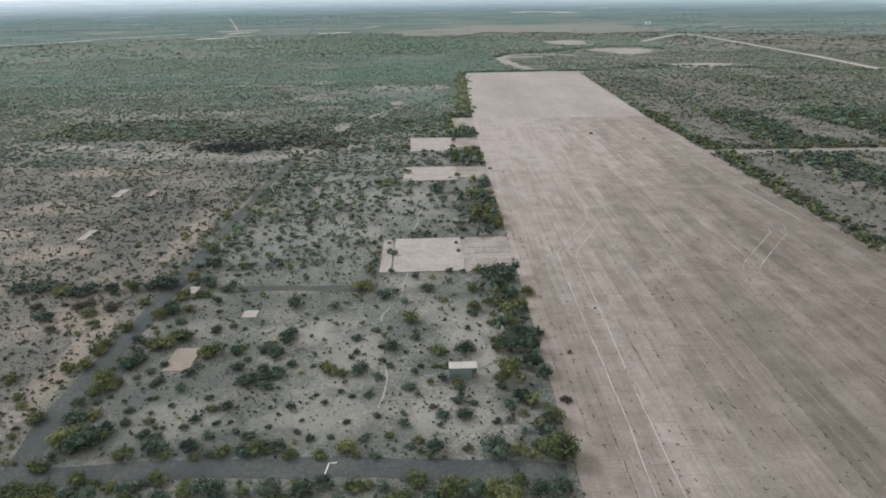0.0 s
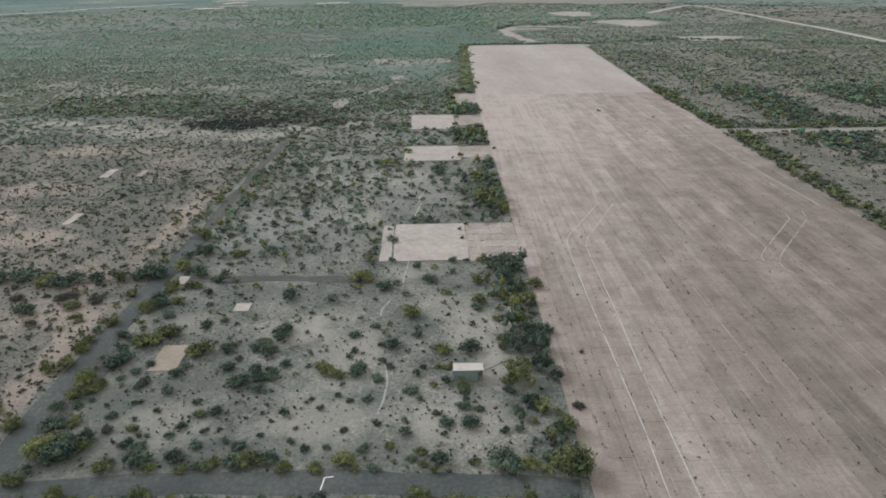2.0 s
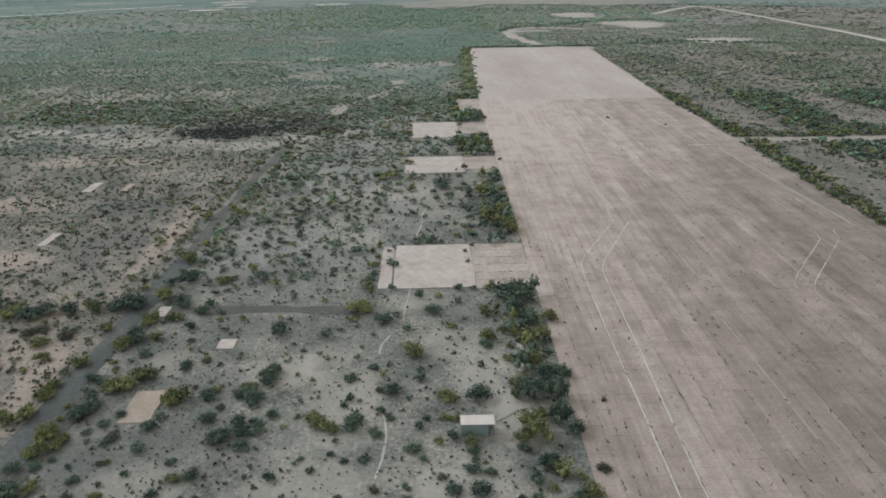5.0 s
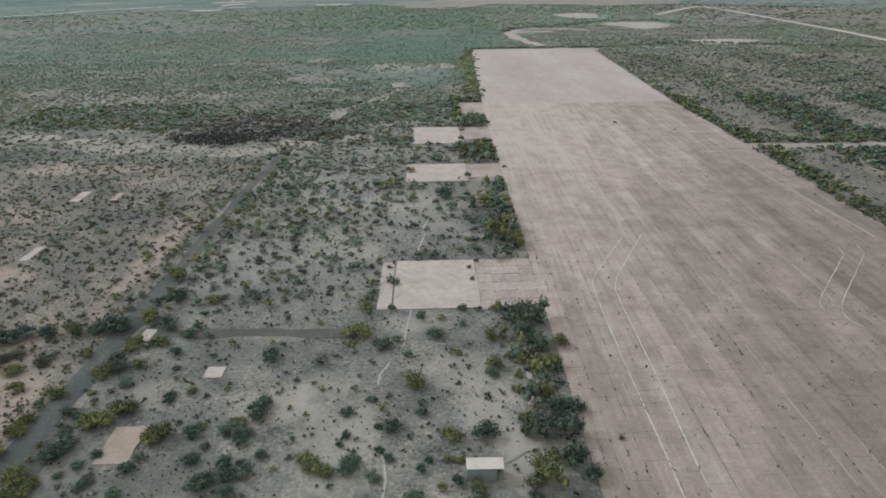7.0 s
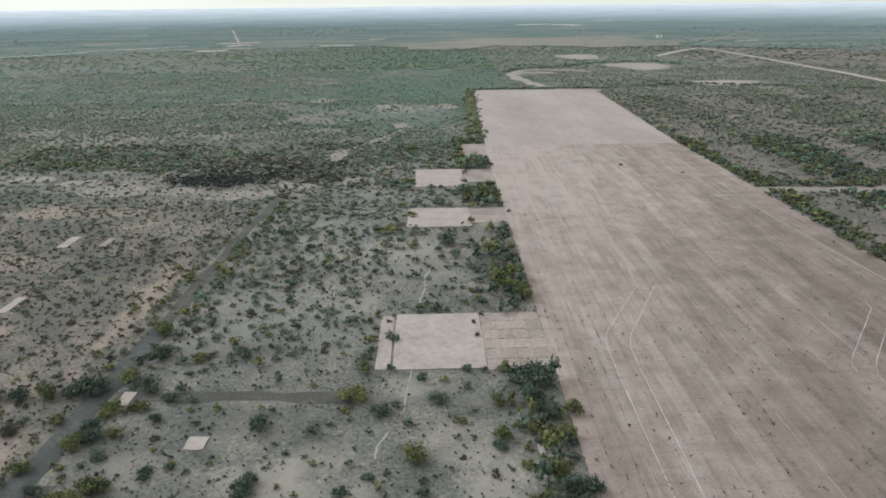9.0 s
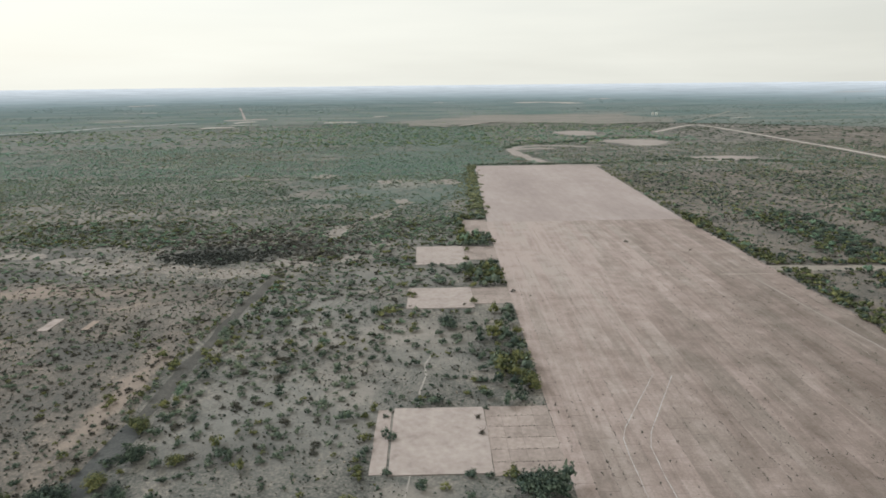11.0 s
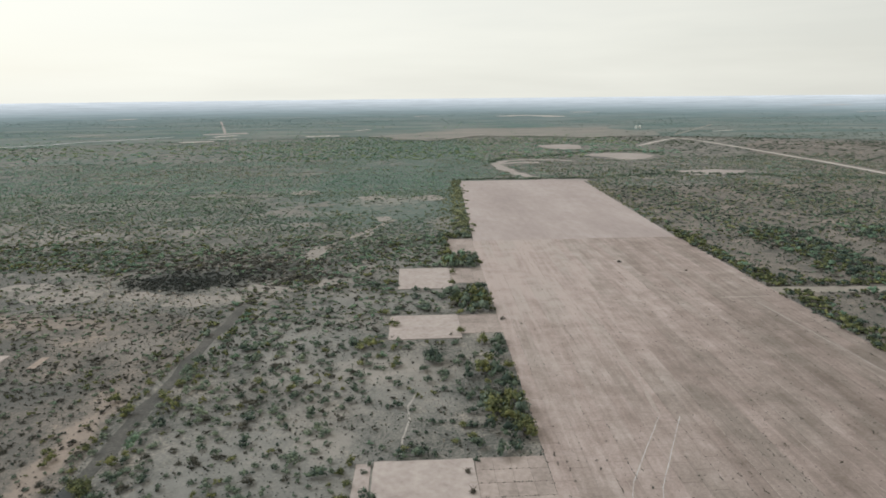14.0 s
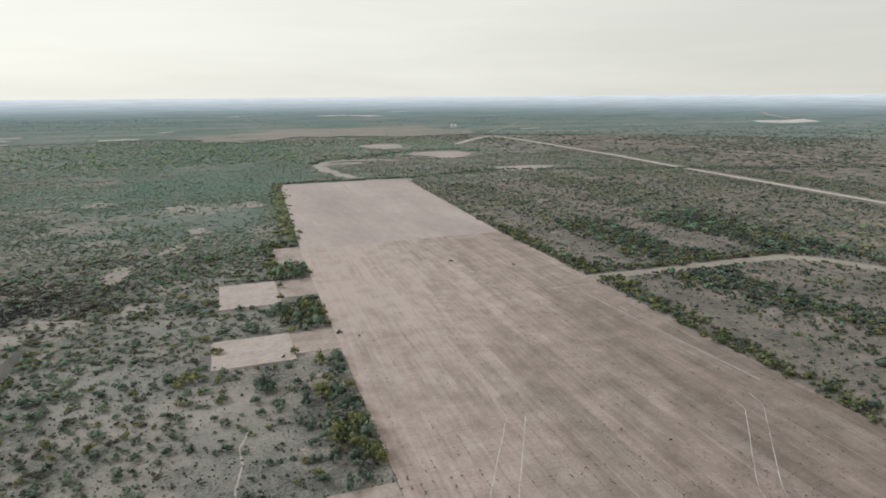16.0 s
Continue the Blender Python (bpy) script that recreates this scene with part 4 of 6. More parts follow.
block("concrete_strip", 24.9, -47.8, 25.9, -44.4, 0.18, SLAB, "narrow pale concrete strip among shrubs", "concrete slab", 2)
block("concrete_strip", 24.0, -54.6, 25.2, -51.2, 0.18, SLAB, "short pale concrete strip among shrubs", "concrete slab", -3)
ribbon("painted_line", [(-7.25, -93.9), (-6.95, -91.6), (-5.7, -91.5)], 0.22, 0.06, WHITE, "white painted corner mark on the asphalt lane", "road marking", wob=0.04, step=0.5)


def marker_post():
    root = empty("marker_post", 30.3, -64.6, 0, 0)
    bm = bmesh.new()
    bmesh.ops.create_cone(bm, cap_ends=True, segments=10, radius1=0.12, radius2=0.10, depth=1.2, matrix=pose(0, 0, 0.6))
    part("post", bm, WHITE, root)
    bm = bmesh.new()
    bmesh.ops.create_cone(bm, cap_ends=True, segments=10, radius1=0.13, radius2=0.03, depth=0.14, matrix=pose(0, 0, 1.27))
    part("cap", bm, WHITE, root)
    return tagged(root, "short white marker post at the field's rim", "post")


marker_post()


def tank(x, y):
    root = empty("storage_tank", x, y)
    bm = bmesh.new()
    bmesh.ops.create_cone(bm, cap_ends=True, segments=24, radius1=2.4, radius2=2.4, depth=6.0, matrix=pose(0, 0, 3.0))
    part("shell", bm, WHITE, root)
    bm = bmesh.new()
    bmesh.ops.create_cone(bm, cap_ends=True, segments=24, radius1=2.5, radius2=0.2, depth=0.7, matrix=pose(0, 0, 6.35))
    part("roof", bm, WHITE, root)
    return tagged(root, "white upright storage tank far out on the plain", "tank", "far tanks")


tank(455.5, 1105)
tank(462.5, 1104)


# ---- plants ----
def lobes(r, n, flat=0.75):
    c = []
    for i in range(n):
        a, d = r.uniform(0, 2 * math.pi), 0.62 * math.sqrt(r.uniform(0.02, 1))
        s = r.uniform(0.28, 0.46) * (1.1 - 0.35 * d)
        c.append((d * math.cos(a), d * math.sin(a), s * 0.75 + flat * r.uniform(0.0, 0.6) * (1 - d), s))
    return c


ICO_V = np.array([(0, 0, 1.0)] + [(0.894 * math.cos(a), 0.894 * math.sin(a), 0.447) for a in np.arange(5) * 1.2566] +
                 [(0.894 * math.cos(a), 0.894 * math.sin(a), -0.447) for a in np.arange(5) * 1.2566 + 0.628] + [(0, 0, -1.0)])
ICO_F = np.array([(0, 1 + i, 1 + (i + 1) % 5) for i in range(5)] + [(1 + i, 6 + i, 1 + (i + 1) % 5) for i in range(5)] +
                 [(1 + (i + 1) % 5, 6 + i, 6 + (i + 1) % 5) for i in range(5)] + [(11, 6 + (i + 1) % 5, 6 + i) for i in range(5)])
OCT_V = np.array([(1, 0, 0), (0, 1, 0), (-1, 0, 0), (0, -1, 0), (0, 0, 1.0), (0, 0, -0.6)])
OCT_F = np.array([(0, 1, 4), (1, 2, 4), (2, 3, 4), (3, 0, 4), (1, 0, 5), (2, 1, 5), (3, 2, 5), (0, 3, 5)])


def crown(seed, n_lobes, n_leaves, leaf, core=ICO_V, core_f=ICO_F, core_size=0.72, loose=1.3):
    """Unit bush of 1 m radius: small leaf clumps round a few lobes, with dense hearts inside."""
    r = np.random.default_rng(seed)
    vs, fs, k = [], [], 0
    ls = lobes(r, n_lobes)
    for x, y, z, s in ls:
        c = core * s * core_size * r.uniform(0.75, 1.2, (len(core), 1)) * (1, 1, 0.85) + (x, y, z)
        c[:, 2] = np.maximum(c[:, 2], 0.02)
        vs.append(c)
        fs.append(core_f + k)
        k += len(core)
    for i in range(n_leaves):
        x, y, z, s = ls[r.integers(len(ls))]
        d = r.normal(size=3)
        d /= np.linalg.norm(d)
        d[2] = abs(d[2]) * 0.9 + 0.1 * d[2]
        p = np.array((x, y, z)) + d * s * r.uniform(0.7, loose)
        nrm = d * 0.7 + r.normal(size=3) * 0.45 + (0, 0, 0.35)
        nrm /= np.linalg.norm(nrm)
        u = np.cross(nrm, r.normal(size=3))
        u /= np.linalg.norm(u)
        w = np.cross(nrm, u)
        q = leaf * r.uniform(0.6, 1.4)
        tri = np.array([p + u * q, p - u * q * 0.6 + w * q * 0.8, p - u * q * 0.6 - w * q * 0.8])
        tri[:, 2] = np.maximum(tri[:, 2], 0.01)
        vs.append(tri)
        fs.append(np.array([(0, 1, 2)]) + k)
        k += 3
    return np.concatenate(vs), np.concatenate(fs)


def stem(seed):
    r = np.random.default_rng(seed)
    bm = bmesh.new()
    for i in range(6):
        a, d = r.uniform(0, 6.283), r.uniform(0.25, 0.7)
        top = Vector((d * math.cos(a), d * math.sin(a), r.uniform(0.45, 0.8)))
        base = Vector((0.07 * math.cos(a), 0.07 * math.sin(a), -0.03))
        mid = base.lerp(top, 0.5) + Vector((r.uniform(-0.08, 0.08), r.uniform(-0.08, 0.08), 0.04))
        rings = []
        for p, w in ((base, 0.035), (mid, 0.022), (top, 0.008)):
            rings.append([bm.verts.new(p + Vector((w * math.cos(q), w * math.sin(q), 0))) for q in (0, 2.09, 4.19)])
        for p, q in zip(rings[:-1], rings[1:]):
            for j in range(3):
                bm.faces.new((p[j], p[(j + 1) % 3], q[(j + 1) % 3], q[j]))
    return bm


NEAR_P = [crown(10 + i, 13, 760, 0.056, OCT_V, OCT_F, 0.7, loose=1.36) for i in range(7)]
NEAR2_P = [crown(25 + i, 7, 96, 0.105, OCT_V, OCT_F, 0.8, loose=1.3) for i in range(7)]
MID_P = [crown(40 + i, 5, 20, 0.15, OCT_V, OCT_F, 0.98, loose=1.25) for i in range(6)]
FAR_P = [crown(70 + i, 2, 4, 0.24, OCT_V, OCT_F, 1.15, loose=1.1) for i in range(5)]
MID2_P = [crown(60 + i, 3, 9, 0.19, OCT_V, OCT_F, 1.06, loose=1.2) for i in range(6)]
FAR2_P = [crown(80 + i, 1, 4, 0.3, OCT_V, OCT_F, 1.5, loose=1.4) for i in range(5)]
TUFT_P = [crown(90 + i, 1, 6, 0.4, OCT_V, OCT_F, 1.2) for i in range(4)]
LEAVES = [LEAF_DARK, LEAF_BRIGHT, LEAF_DRY, LEAF_SAGE_HAZED, LEAF_MID]


def scatter(name, protos, x, y, rad, hgt, mat, label, seed, z0=0.0):
    """One mesh of many plants of one leaf colour."""
    if not len(x):
        return None
    r = np.random.default_rng(seed)
    vs, fs, k = [], [], 0
    pick = r.integers(len(protos), size=len(x))
    wide, deep = r.uniform(0.9, 1.4, len(x)), r.uniform(0.65, 1.05, len(x))
    turn = r.uniform(0, 6.283, len(x))
    for p, (pv_, pf_) in enumerate(protos):
        i = np.nonzero(pick == p)[0]
        if not len(i):
            continue
        c, s = np.cos(turn[i])[:, None], np.sin(turn[i])[:, None]
        qx, qy = pv_[None, :, 0] * wide[i][:, None], pv_[None, :, 1] * deep[i][:, None]
        px = (qx * c - qy * s) * rad[i][:, None] + x[i][:, None]
        py = (qx * s + qy * c) * rad[i][:, None] + y[i][:, None]
        pz = pv_[None, :, 2] * hgt[i][:, None] + z0
        vs.append(np.stack([px, py, pz], 2).reshape(-1, 3))
        fs.append((pf_[None] + (np.arange(len(i)) * len(pv_))[:, None, None] + k).reshape(-1, 3))
        k += len(i) * len(pv_)
    ob = new(name, mesh_from(name, np.concatenate(vs), np.concatenate(fs), mat))
    return tagged(ob, label, "scrub", kind="stuff")


def seg_dist(x, y, pts):
    d = np.full(np.shape(x), 1e9)
    for (ax, ay), (bx, by) in zip(pts[:-1], pts[1:]):
        l2 = (bx - ax) ** 2 + (by - ay) ** 2
        t = np.clip(((x - ax) * (bx - ax) + (y - ay) * (by - ay)) / l2, 0, 1)
        d = np.minimum(d, np.hypot(x - ax - t * (bx - ax), y - ay - t * (by - ay)))
    return d


ROAD_NS = [(-53.4, -130), (-54.0, -97), (-56.5, -75), (-55.2, -53), (-54.2, -26), (-52.6, 0), (-52.8, 29), (-49.6, 80), (-48.6, 92)]
ROAD_S = [(-52, -92.6), (-30, -91.8), (-5, -92.5), (20, -94.3), (29.5, -95.4)]
ROAD_M = [(-51, -29.8), (-24, -30.8), (-7, -31.7), (26, -35.0)]
GRAVEL = [(134, 95.4), (171, 92.9), (199, 92.9), (227, 91.8), (240, 80), (252, 55)]
WHITE_ROAD = [(388, 140), (400, 281), (418, 478), (430, 770), (423, 838), (366, 774), (311, 702)]
LOOP = [(150, 380), (112, 398), (94, 470), (91, 505), (104, 535), (128, 545), (175, 529)]
FAR_WEST = [(-900, 560), (-617, 787), (-542, 855), (-528, 899), (-470, 951), (-416, 1011)]
TREELINE = [(152, 392), (175, 398), (245, 412), (309, 391), (408, 355), (505, 322), (590, 290)]
LOOP_HEDGE = [(88, 520), (108, 565), (162, 580), (215, 620), (270, 635), (300, 590)]
BAND_A = [(172, 385), (178, 313), (177, 241), (180, 185), (183, 152), (180, 122), (194, 101)]
BAND_B = [(262, 400), (265, 293), (255, 228), (248, 180), (236, 140), (242, 108)]
BAND_C = [(290, 290), (276, 212), (263, 137), (261, 98), (266, 80), (270, 60)]
WEST_HEDGE = [(-210, 96), (-130, 91), (-60, 86.5)]
BAND_D = [(171, 87), (176, 72), (178, 55), (184, 40), (190, 22), (192, 0)]
EAST = [(131.5, -40), (133.5, -10), (136, 40), (140.5, 88)]
EAST_N = [(139.5, 99), (138.5, 140), (140, 200), (146, 300), (150, 384)]
RECTS = [(-0.5, -23.2, 32.3, 0.1), (-3.9, -22.9, 0, 0), (0, 59.3, 34, 78.8), (2, 105.6, 35, 132.8), (24, 154, 37, 183.4), (-33.6, -45.2, -29.6, -41.3),
         (-43.2, -65.4, -37.7, -56.8), (-96.2, 5, -93.3, 13.8), (-105.6, 46.7, -102, 56.6), (-93.2, 47.2, -90.5, 54.7), (-50.5, -32.7, -47.5, -28), (12.4, -71.0, 18.3, -67.8)]


def clear(x, y, m=0.0):
    """Where nothing grows."""
    le = np.where(y < NEAR1, 31.6 + 0.018 * (y + 60), 36.6 + (y - NEAR1) * 0.0445)
    re = np.where(y < NEAR1, 131.0 + 0.02 * (y + 20), 135.5 + (y - NEAR1) * 0.05)
    ok = ~((x > le - m) & (x < re + m) & (y < 388 + m) & (y > -131))
    for x0, y0, x1, y1 in RECTS:
        ok &= ~((x > x0 - m) & (x < x1 + m) & (y > y0 - m) & (y < y1 + m))
    for pts, w in ((ROAD_NS, 2.2), (ROAD_S, 2.0), (ROAD_M, 1.6), (GRAVEL, 3.0), (WHITE_ROAD, 8), (LOOP, 6), (FAR_WEST, 9)):
        ok &= seg_dist(x, y, pts) > w + m
    for cx, cy, rx, ry in ((208, 700, 34, 42), (245, 570, 42, 40), (275, 415, 34, 20), (118, 515, 26, 10)):
        ok &= ((x - cx) / rx) ** 2 + ((y - cy) / ry) ** 2 > 1
    return ok


def growth(x, y):
    """Share of the ground under scrub, and the share of yellow-green and of dry plants."""
    n1, n2, n3 = vnoise(x, y, 60, 1), vnoise(x, y, 22, 2), vnoise(x, y, 9, 3)
    c = 0.13 + 0.10 * (n2 - 0.5) + 0.20 * (n3 - 0.5)
    bright = 0.22 + 0.3 * (n2 - 0.4)
    dry = np.full(np.shape(x), 0.18)
    west = (x < -57) & (y < 92)
    c = np.where(west, 0.52 + 0.6 * (n3 - 0.5) + 0.3 * (n2 - 0.5), c)
    dry = np.where(west, 0.5, dry)
    farther = np.clip((y - 45) / 150, 0, 1) * (x < 60)
    c = c + farther * (0.58 + 2.0 * (vnoise(x * 0.5, y, 130, 41) - 0.5) + 1.3 * (vnoise(x * 0.45, y, 48, 43) - 0.5) + 0.9 * (vnoise(x * 0.6, y, 17, 44) - 0.5))
    bright = bright + farther * (0.10 + 1.3 * (vnoise(x * 0.5, y, 95, 47) - 0.45))
    mid = (x > -50) & (x < 0) & (y > -26) & (y < 85)
    c = np.where(mid, 0.29 + 0.0036 * np.clip(y + 26, 0, 110) + 0.26 * (n3 - 0.5), c)
    east = x > 130
    c = np.where(east, 0.48 + 0.50 * (n3 - 0.5) + 0.3 * (n2 - 0.5), c)
    for pts, w, gain in ((BAND_A, 12, 0.9), (BAND_B, 15, 0.85), (BAND_C, 10, 0.75), (BAND_D, 10, 0.75)):
        d = np.abs(seg_dist(x, y, pts) + 10 * (n2 - 0.5) + 8 * (n3 - 0.5))
        c = c + gain * np.exp(-(d / w) ** 2)
    for pts, w, gain, b in ((EAST, 4.0, 1.0, 0.65), (EAST_N, 5.0, 0.95, 0.4), ([(141, 100), (170, 98.5), (200, 98.5), (228, 98)], 3.5, 1.0, 0.4)):
        d = seg_dist(x, y, pts)
        k = np.exp(-(d / w) ** 4)
        c = c + gain * k
        bright = bright + b * k
    verge = np.exp(-((np.abs(seg_dist(x, y, ROAD_NS) - 3.8)) / 1.8) ** 2) * (x > -80)
    c = c + (0.30 + 0.25 * (y > -4)) * verge
    bright = bright + 0.45 * verge
    vs = np.exp(-((np.abs(seg_dist(x, y, ROAD_S) - 3.6)) / 1.6) ** 2)
    c = c + 0.5 * vs
    bright = bright + 0.3 * vs
    c = c + 0.55 * np.exp(-(seg_dist(x, y, WEST_HEDGE) / 2.4) ** 2) * (x < -58)
    hedge = np.exp(-(seg_dist(x, y, [(-130, -23), (-58, -25)]) / 2.0) ** 2)
    c = c + 0.45 * hedge
    vm = np.exp(-((np.abs(seg_dist(x, y, ROAD_M) - 2.6)) / 1.3) ** 2) * (x < -18)
    c = c + 0.4 * vm
    belts = ((27.5, 22, 6, 58, 5.5, 18), (30.5, 84, 5.5, 6, 5.5, 6), (28, 95, 6, 8, 6, 8), (27, -52, 5, 22, 4.5, 21), (28, -29, 4, 3, 5, 3.2), (29, 142, 8, 5, 7, 5),
             (31, 228, 9, 46, 8, 46), (36, 322, 9, 68, 8, 68), (-5, 165, 12, 9, 12, 9), (-22, 205, 16, 9, 16, 9), (27.5, -84, 4, 8, 3.6, 8), (-1.5, -11, 2.2, 11, 1.8, 11))
    for cx, cy, rx, ry, sx, sy in belts:
        k = np.exp(-(((x - cx) / sx) ** 2 + ((y - cy) / sy) ** 2) ** 2)
        c = c + 0.85 * k
        bright = bright + (0.5 if cy > 200 and cx > 0 else 0.34) * k
    for cx, cy, rx, ry in BARE + WORN:
        c = c * (1 - 0.55 * np.exp(-(((x - cx) / rx) ** 2 + ((y - cy) / ry) ** 2) ** 2))
    c = c * (1 - 0.4 * np.exp(-(((x + 150) / 48) ** 2 + ((y - 126) / 22) ** 2) ** 2))
    bright = np.where((y > -15) & (x < 20), bright * 0.62, bright)
    dark = np.exp(-(((x + 77) / 29) ** 2 + ((y - 123) / 17) ** 2) ** 2)
    c = c * (1 - 0.9 * dark)
    bright = bright * (1 - dark)
    scorched = np.exp(-(((x + 66) / 44) ** 2 + ((y - 132) / 32) ** 2) ** 2)
    dry = dry + 0.75 * scorched
    bright = bright * (1 - 0.9 * scorched)
    c = c + 0.15 * scorched
    c = np.where((y > 388) & (x > 40) & (x < 330), 0.62 + 0.6 * (n1 - 0.5), c)
    c = np.where((x > 300) & (y < 900), 0.58 + 0.6 * (vnoise(x * 0.5, y, 40, 83) - 0.5) + 0.3 * (n2 - 0.4) + 0.12 * (x > 330) * (y < 520), c)
    dry = np.where((x > 300) & (y < 520), 0.55, dry)
    for pts, w in ((TREELINE, 8), (LOOP_HEDGE, 7)):
        c = c + 0.9 * np.exp(-(seg_dist(x, y, pts) / w) ** 4)
    pale = np.maximum.reduce([np.exp(-(((x - 9) / 10) ** 2 + ((y + 57) / 12) ** 2)), 0 * x])
    c = c * (1 - 0.35 * pale)
    strip = np.exp(-(seg_dist(x, y, [(-185, 140), (-125, 130), (-95, 101), (-60, 101)]) / 8) ** 2)
    c = c * (1 - 0.5 * strip)
    for cx, cy, rx, ry in ((215, 130, 16, 22), (165, 215, 9, 30), (160, 136, 9, 22), (218, 310, 16, 25), (330, 190, 38, 50), (150, 40, 8, 40), (-36, 158, 3, 12)):
        c = c * (1 - 0.6 * np.exp(-(((x - cx) / rx) ** 2 + ((y - cy) / ry) ** 2) ** 2))
    c = np.where((y > 170) & (x < 45), np.maximum(c, 0.17), c)
    return np.clip(c, 0.0, 0.95), np.clip(bright, 0, 0.8), np.clip(dry, 0, 0.85)


def r_in(x, y):
    return ((x + 77) / 30) ** 2 + ((y - 125) / 18) ** 2 + 0.9 * (vnoise(x, y, 13, 61) - 0.5) + 0.7 * (vnoise(x, y, 5, 62) - 0.5)


def sow(x0, x1, y0, y1, step, seed, keep):
    r = np.random.default_rng(seed)
    gx, gy = np.meshgrid(np.arange(x0, x1, step), np.arange(y0, y1, step))
    x = (gx + r.uniform(0, step, gx.shape)).ravel()
    y = (gy + r.uniform(0, step, gy.shape)).ravel()
    k = keep(x, y)
    return x[k], y[k], r


def in_sight(x, y):
    return (x > 10 - (y + 190) * 0.95 - 40) & (x < 10 + (y + 190) * 1.45 + 40)


# plants that stand out one by one: x, y, radius, kind (0 grey-green, 1 yellow-green, 2 dry), south to north
PLOT_A = [(-52.4, -95.7, 2.0, 1), (-50.8, -91.2, 1.1, 1), (-48.2, -95.6, 1.7, 1), (-44.2, -96.5, 1.3, 0), (-44.0, -94.3, 1.7, 1), (-41.4, -94.7, 1.1, 1), (-38.8, -95.8, 1.3, 1), (-36.3, -95.8, 1.5, 0), (-34.2, -95.2, 1.0, 0), (-31.7, -94.7, 1.9, 1), (-27.8, -94.8, 0.7, 1), (-27.2, -97.1, 1.4, 1), (-25.1, -96.0, 1.7, 0), (-23.0, -96.2, 1.9, 0), (-18.6, -97.4, 1.2, 1), (-15.4, -96.8, 1.9, 0), (-11.2, -96.0, 1.1, 1), (-10.3, -97.9, 1.7, 0), (-8.7, -90.1, 1.1, 1), (-7.2, -96.7, 1.9, 0), (-2.8, -90.5, 0.8, 1), (-2.7, -96.9, 1.7, 1), (-0.3, -96.6, 1.0, 1), (0.1, -90.5, 1.2, 0)]
PLOT_B = [(1.9, -97.4, 1.1, 0), (6.6, -95.9, 1.9, 1), (9.0, -91.1, 0.9, 1), (11.7, -98.0, 2.3, 1), (13.9, -96.8, 0.8, 1), (15.0, -98.2, 1.7, 0), (16.6, -98.9, 1.5, 1), (18.3, -98.3, 1.7, 1), (19.2, -90.5, 2.3, 0), (21.7, -98.0, 1.5, 1), (21.8, -94.6, 0.5, 0), (22.7, -91.0, 1.6, 1), (24.7, -99.3, 1.7, 0), (26.5, -90.0, 1.4, 0), (26.8, -99.0, 1.9, 0), (28.6, -98.6, 1.3, 0), (28.7, -91.0, 2.6, 1), (30.2, -90.2, 1.4, 0), (-60.4, -83.3, 0.9, 1), (-58.9, -79.2, 1.5, 1), (-56.3, -89.5, 0.6, 1), (-52.0, -79.6, 1.9, 0), (-51.3, -85.0, 2.2, 1), (-50.9, -88.9, 1.0, 0)]
PLOT_C = [(-49.2, -78.9, 1.3, 1), (-48.6, -82.5, 1.9, 0), (-47.9, -86.6, 1.8, 0), (-46.5, -79.9, 0.4, 2), (-45.5, -84.3, 1.4, 1), (-43.1, -80.4, 1.1, 2), (-39.8, -88.8, 1.5, 1), (-39.4, -87.2, 0.7, 2), (-38.9, -80.6, 1.2, 1), (-38.7, -84.0, 1.2, 0), (-37.5, -82.0, 0.7, 1), (-36.5, -84.2, 1.0, 0), (-35.9, -87.6, 1.7, 0), (-34.2, -87.5, 1.2, 0), (-33.2, -89.3, 1.1, 1), (-32.7, -82.1, 0.9, 0), (-31.4, -80.3, 0.9, 0), (-29.7, -87.4, 1.8, 0), (-28.3, -89.5, 1.0, 1), (-27.8, -84.3, 1.0, 0), (-27.5, -81.6, 0.7, 0), (-26.3, -88.7, 0.9, 0), (-25.1, -80.9, 0.4, 2), (-24.4, -88.8, 1.5, 1)]
PLOT_D = [(-23.6, -83.6, 0.8, 0), (-21.0, -85.2, 1.2, 0), (-21.0, -88.7, 1.3, 0), (-18.7, -88.4, 2.0, 1), (-18.4, -82.8, 0.6, 0), (-15.7, -88.1, 1.6, 0), (-13.2, -89.8, 1.3, 1), (-13.1, -84.5, 0.8, 0), (-13.0, -81.3, 0.5, 0), (-10.8, -85.8, 0.8, 0), (-7.5, -85.7, 0.7, 0), (-5.2, -81.8, 0.9, 2), (-4.4, -89.0, 1.9, 1), (-2.0, -86.4, 1.0, 0), (-0.3, -80.6, 1.0, 2), (2.1, -86.0, 0.9, 1), (4.3, -80.4, 0.7, 0), (4.4, -83.2, 1.1, 0), (5.4, -88.8, 0.9, 0), (6.8, -87.4, 1.1, 1), (9.5, -78.7, 0.8, 2), (9.9, -89.5, 1.7, 0), (10.6, -83.6, 0.7, 0), (11.1, -80.9, 1.2, 0)]
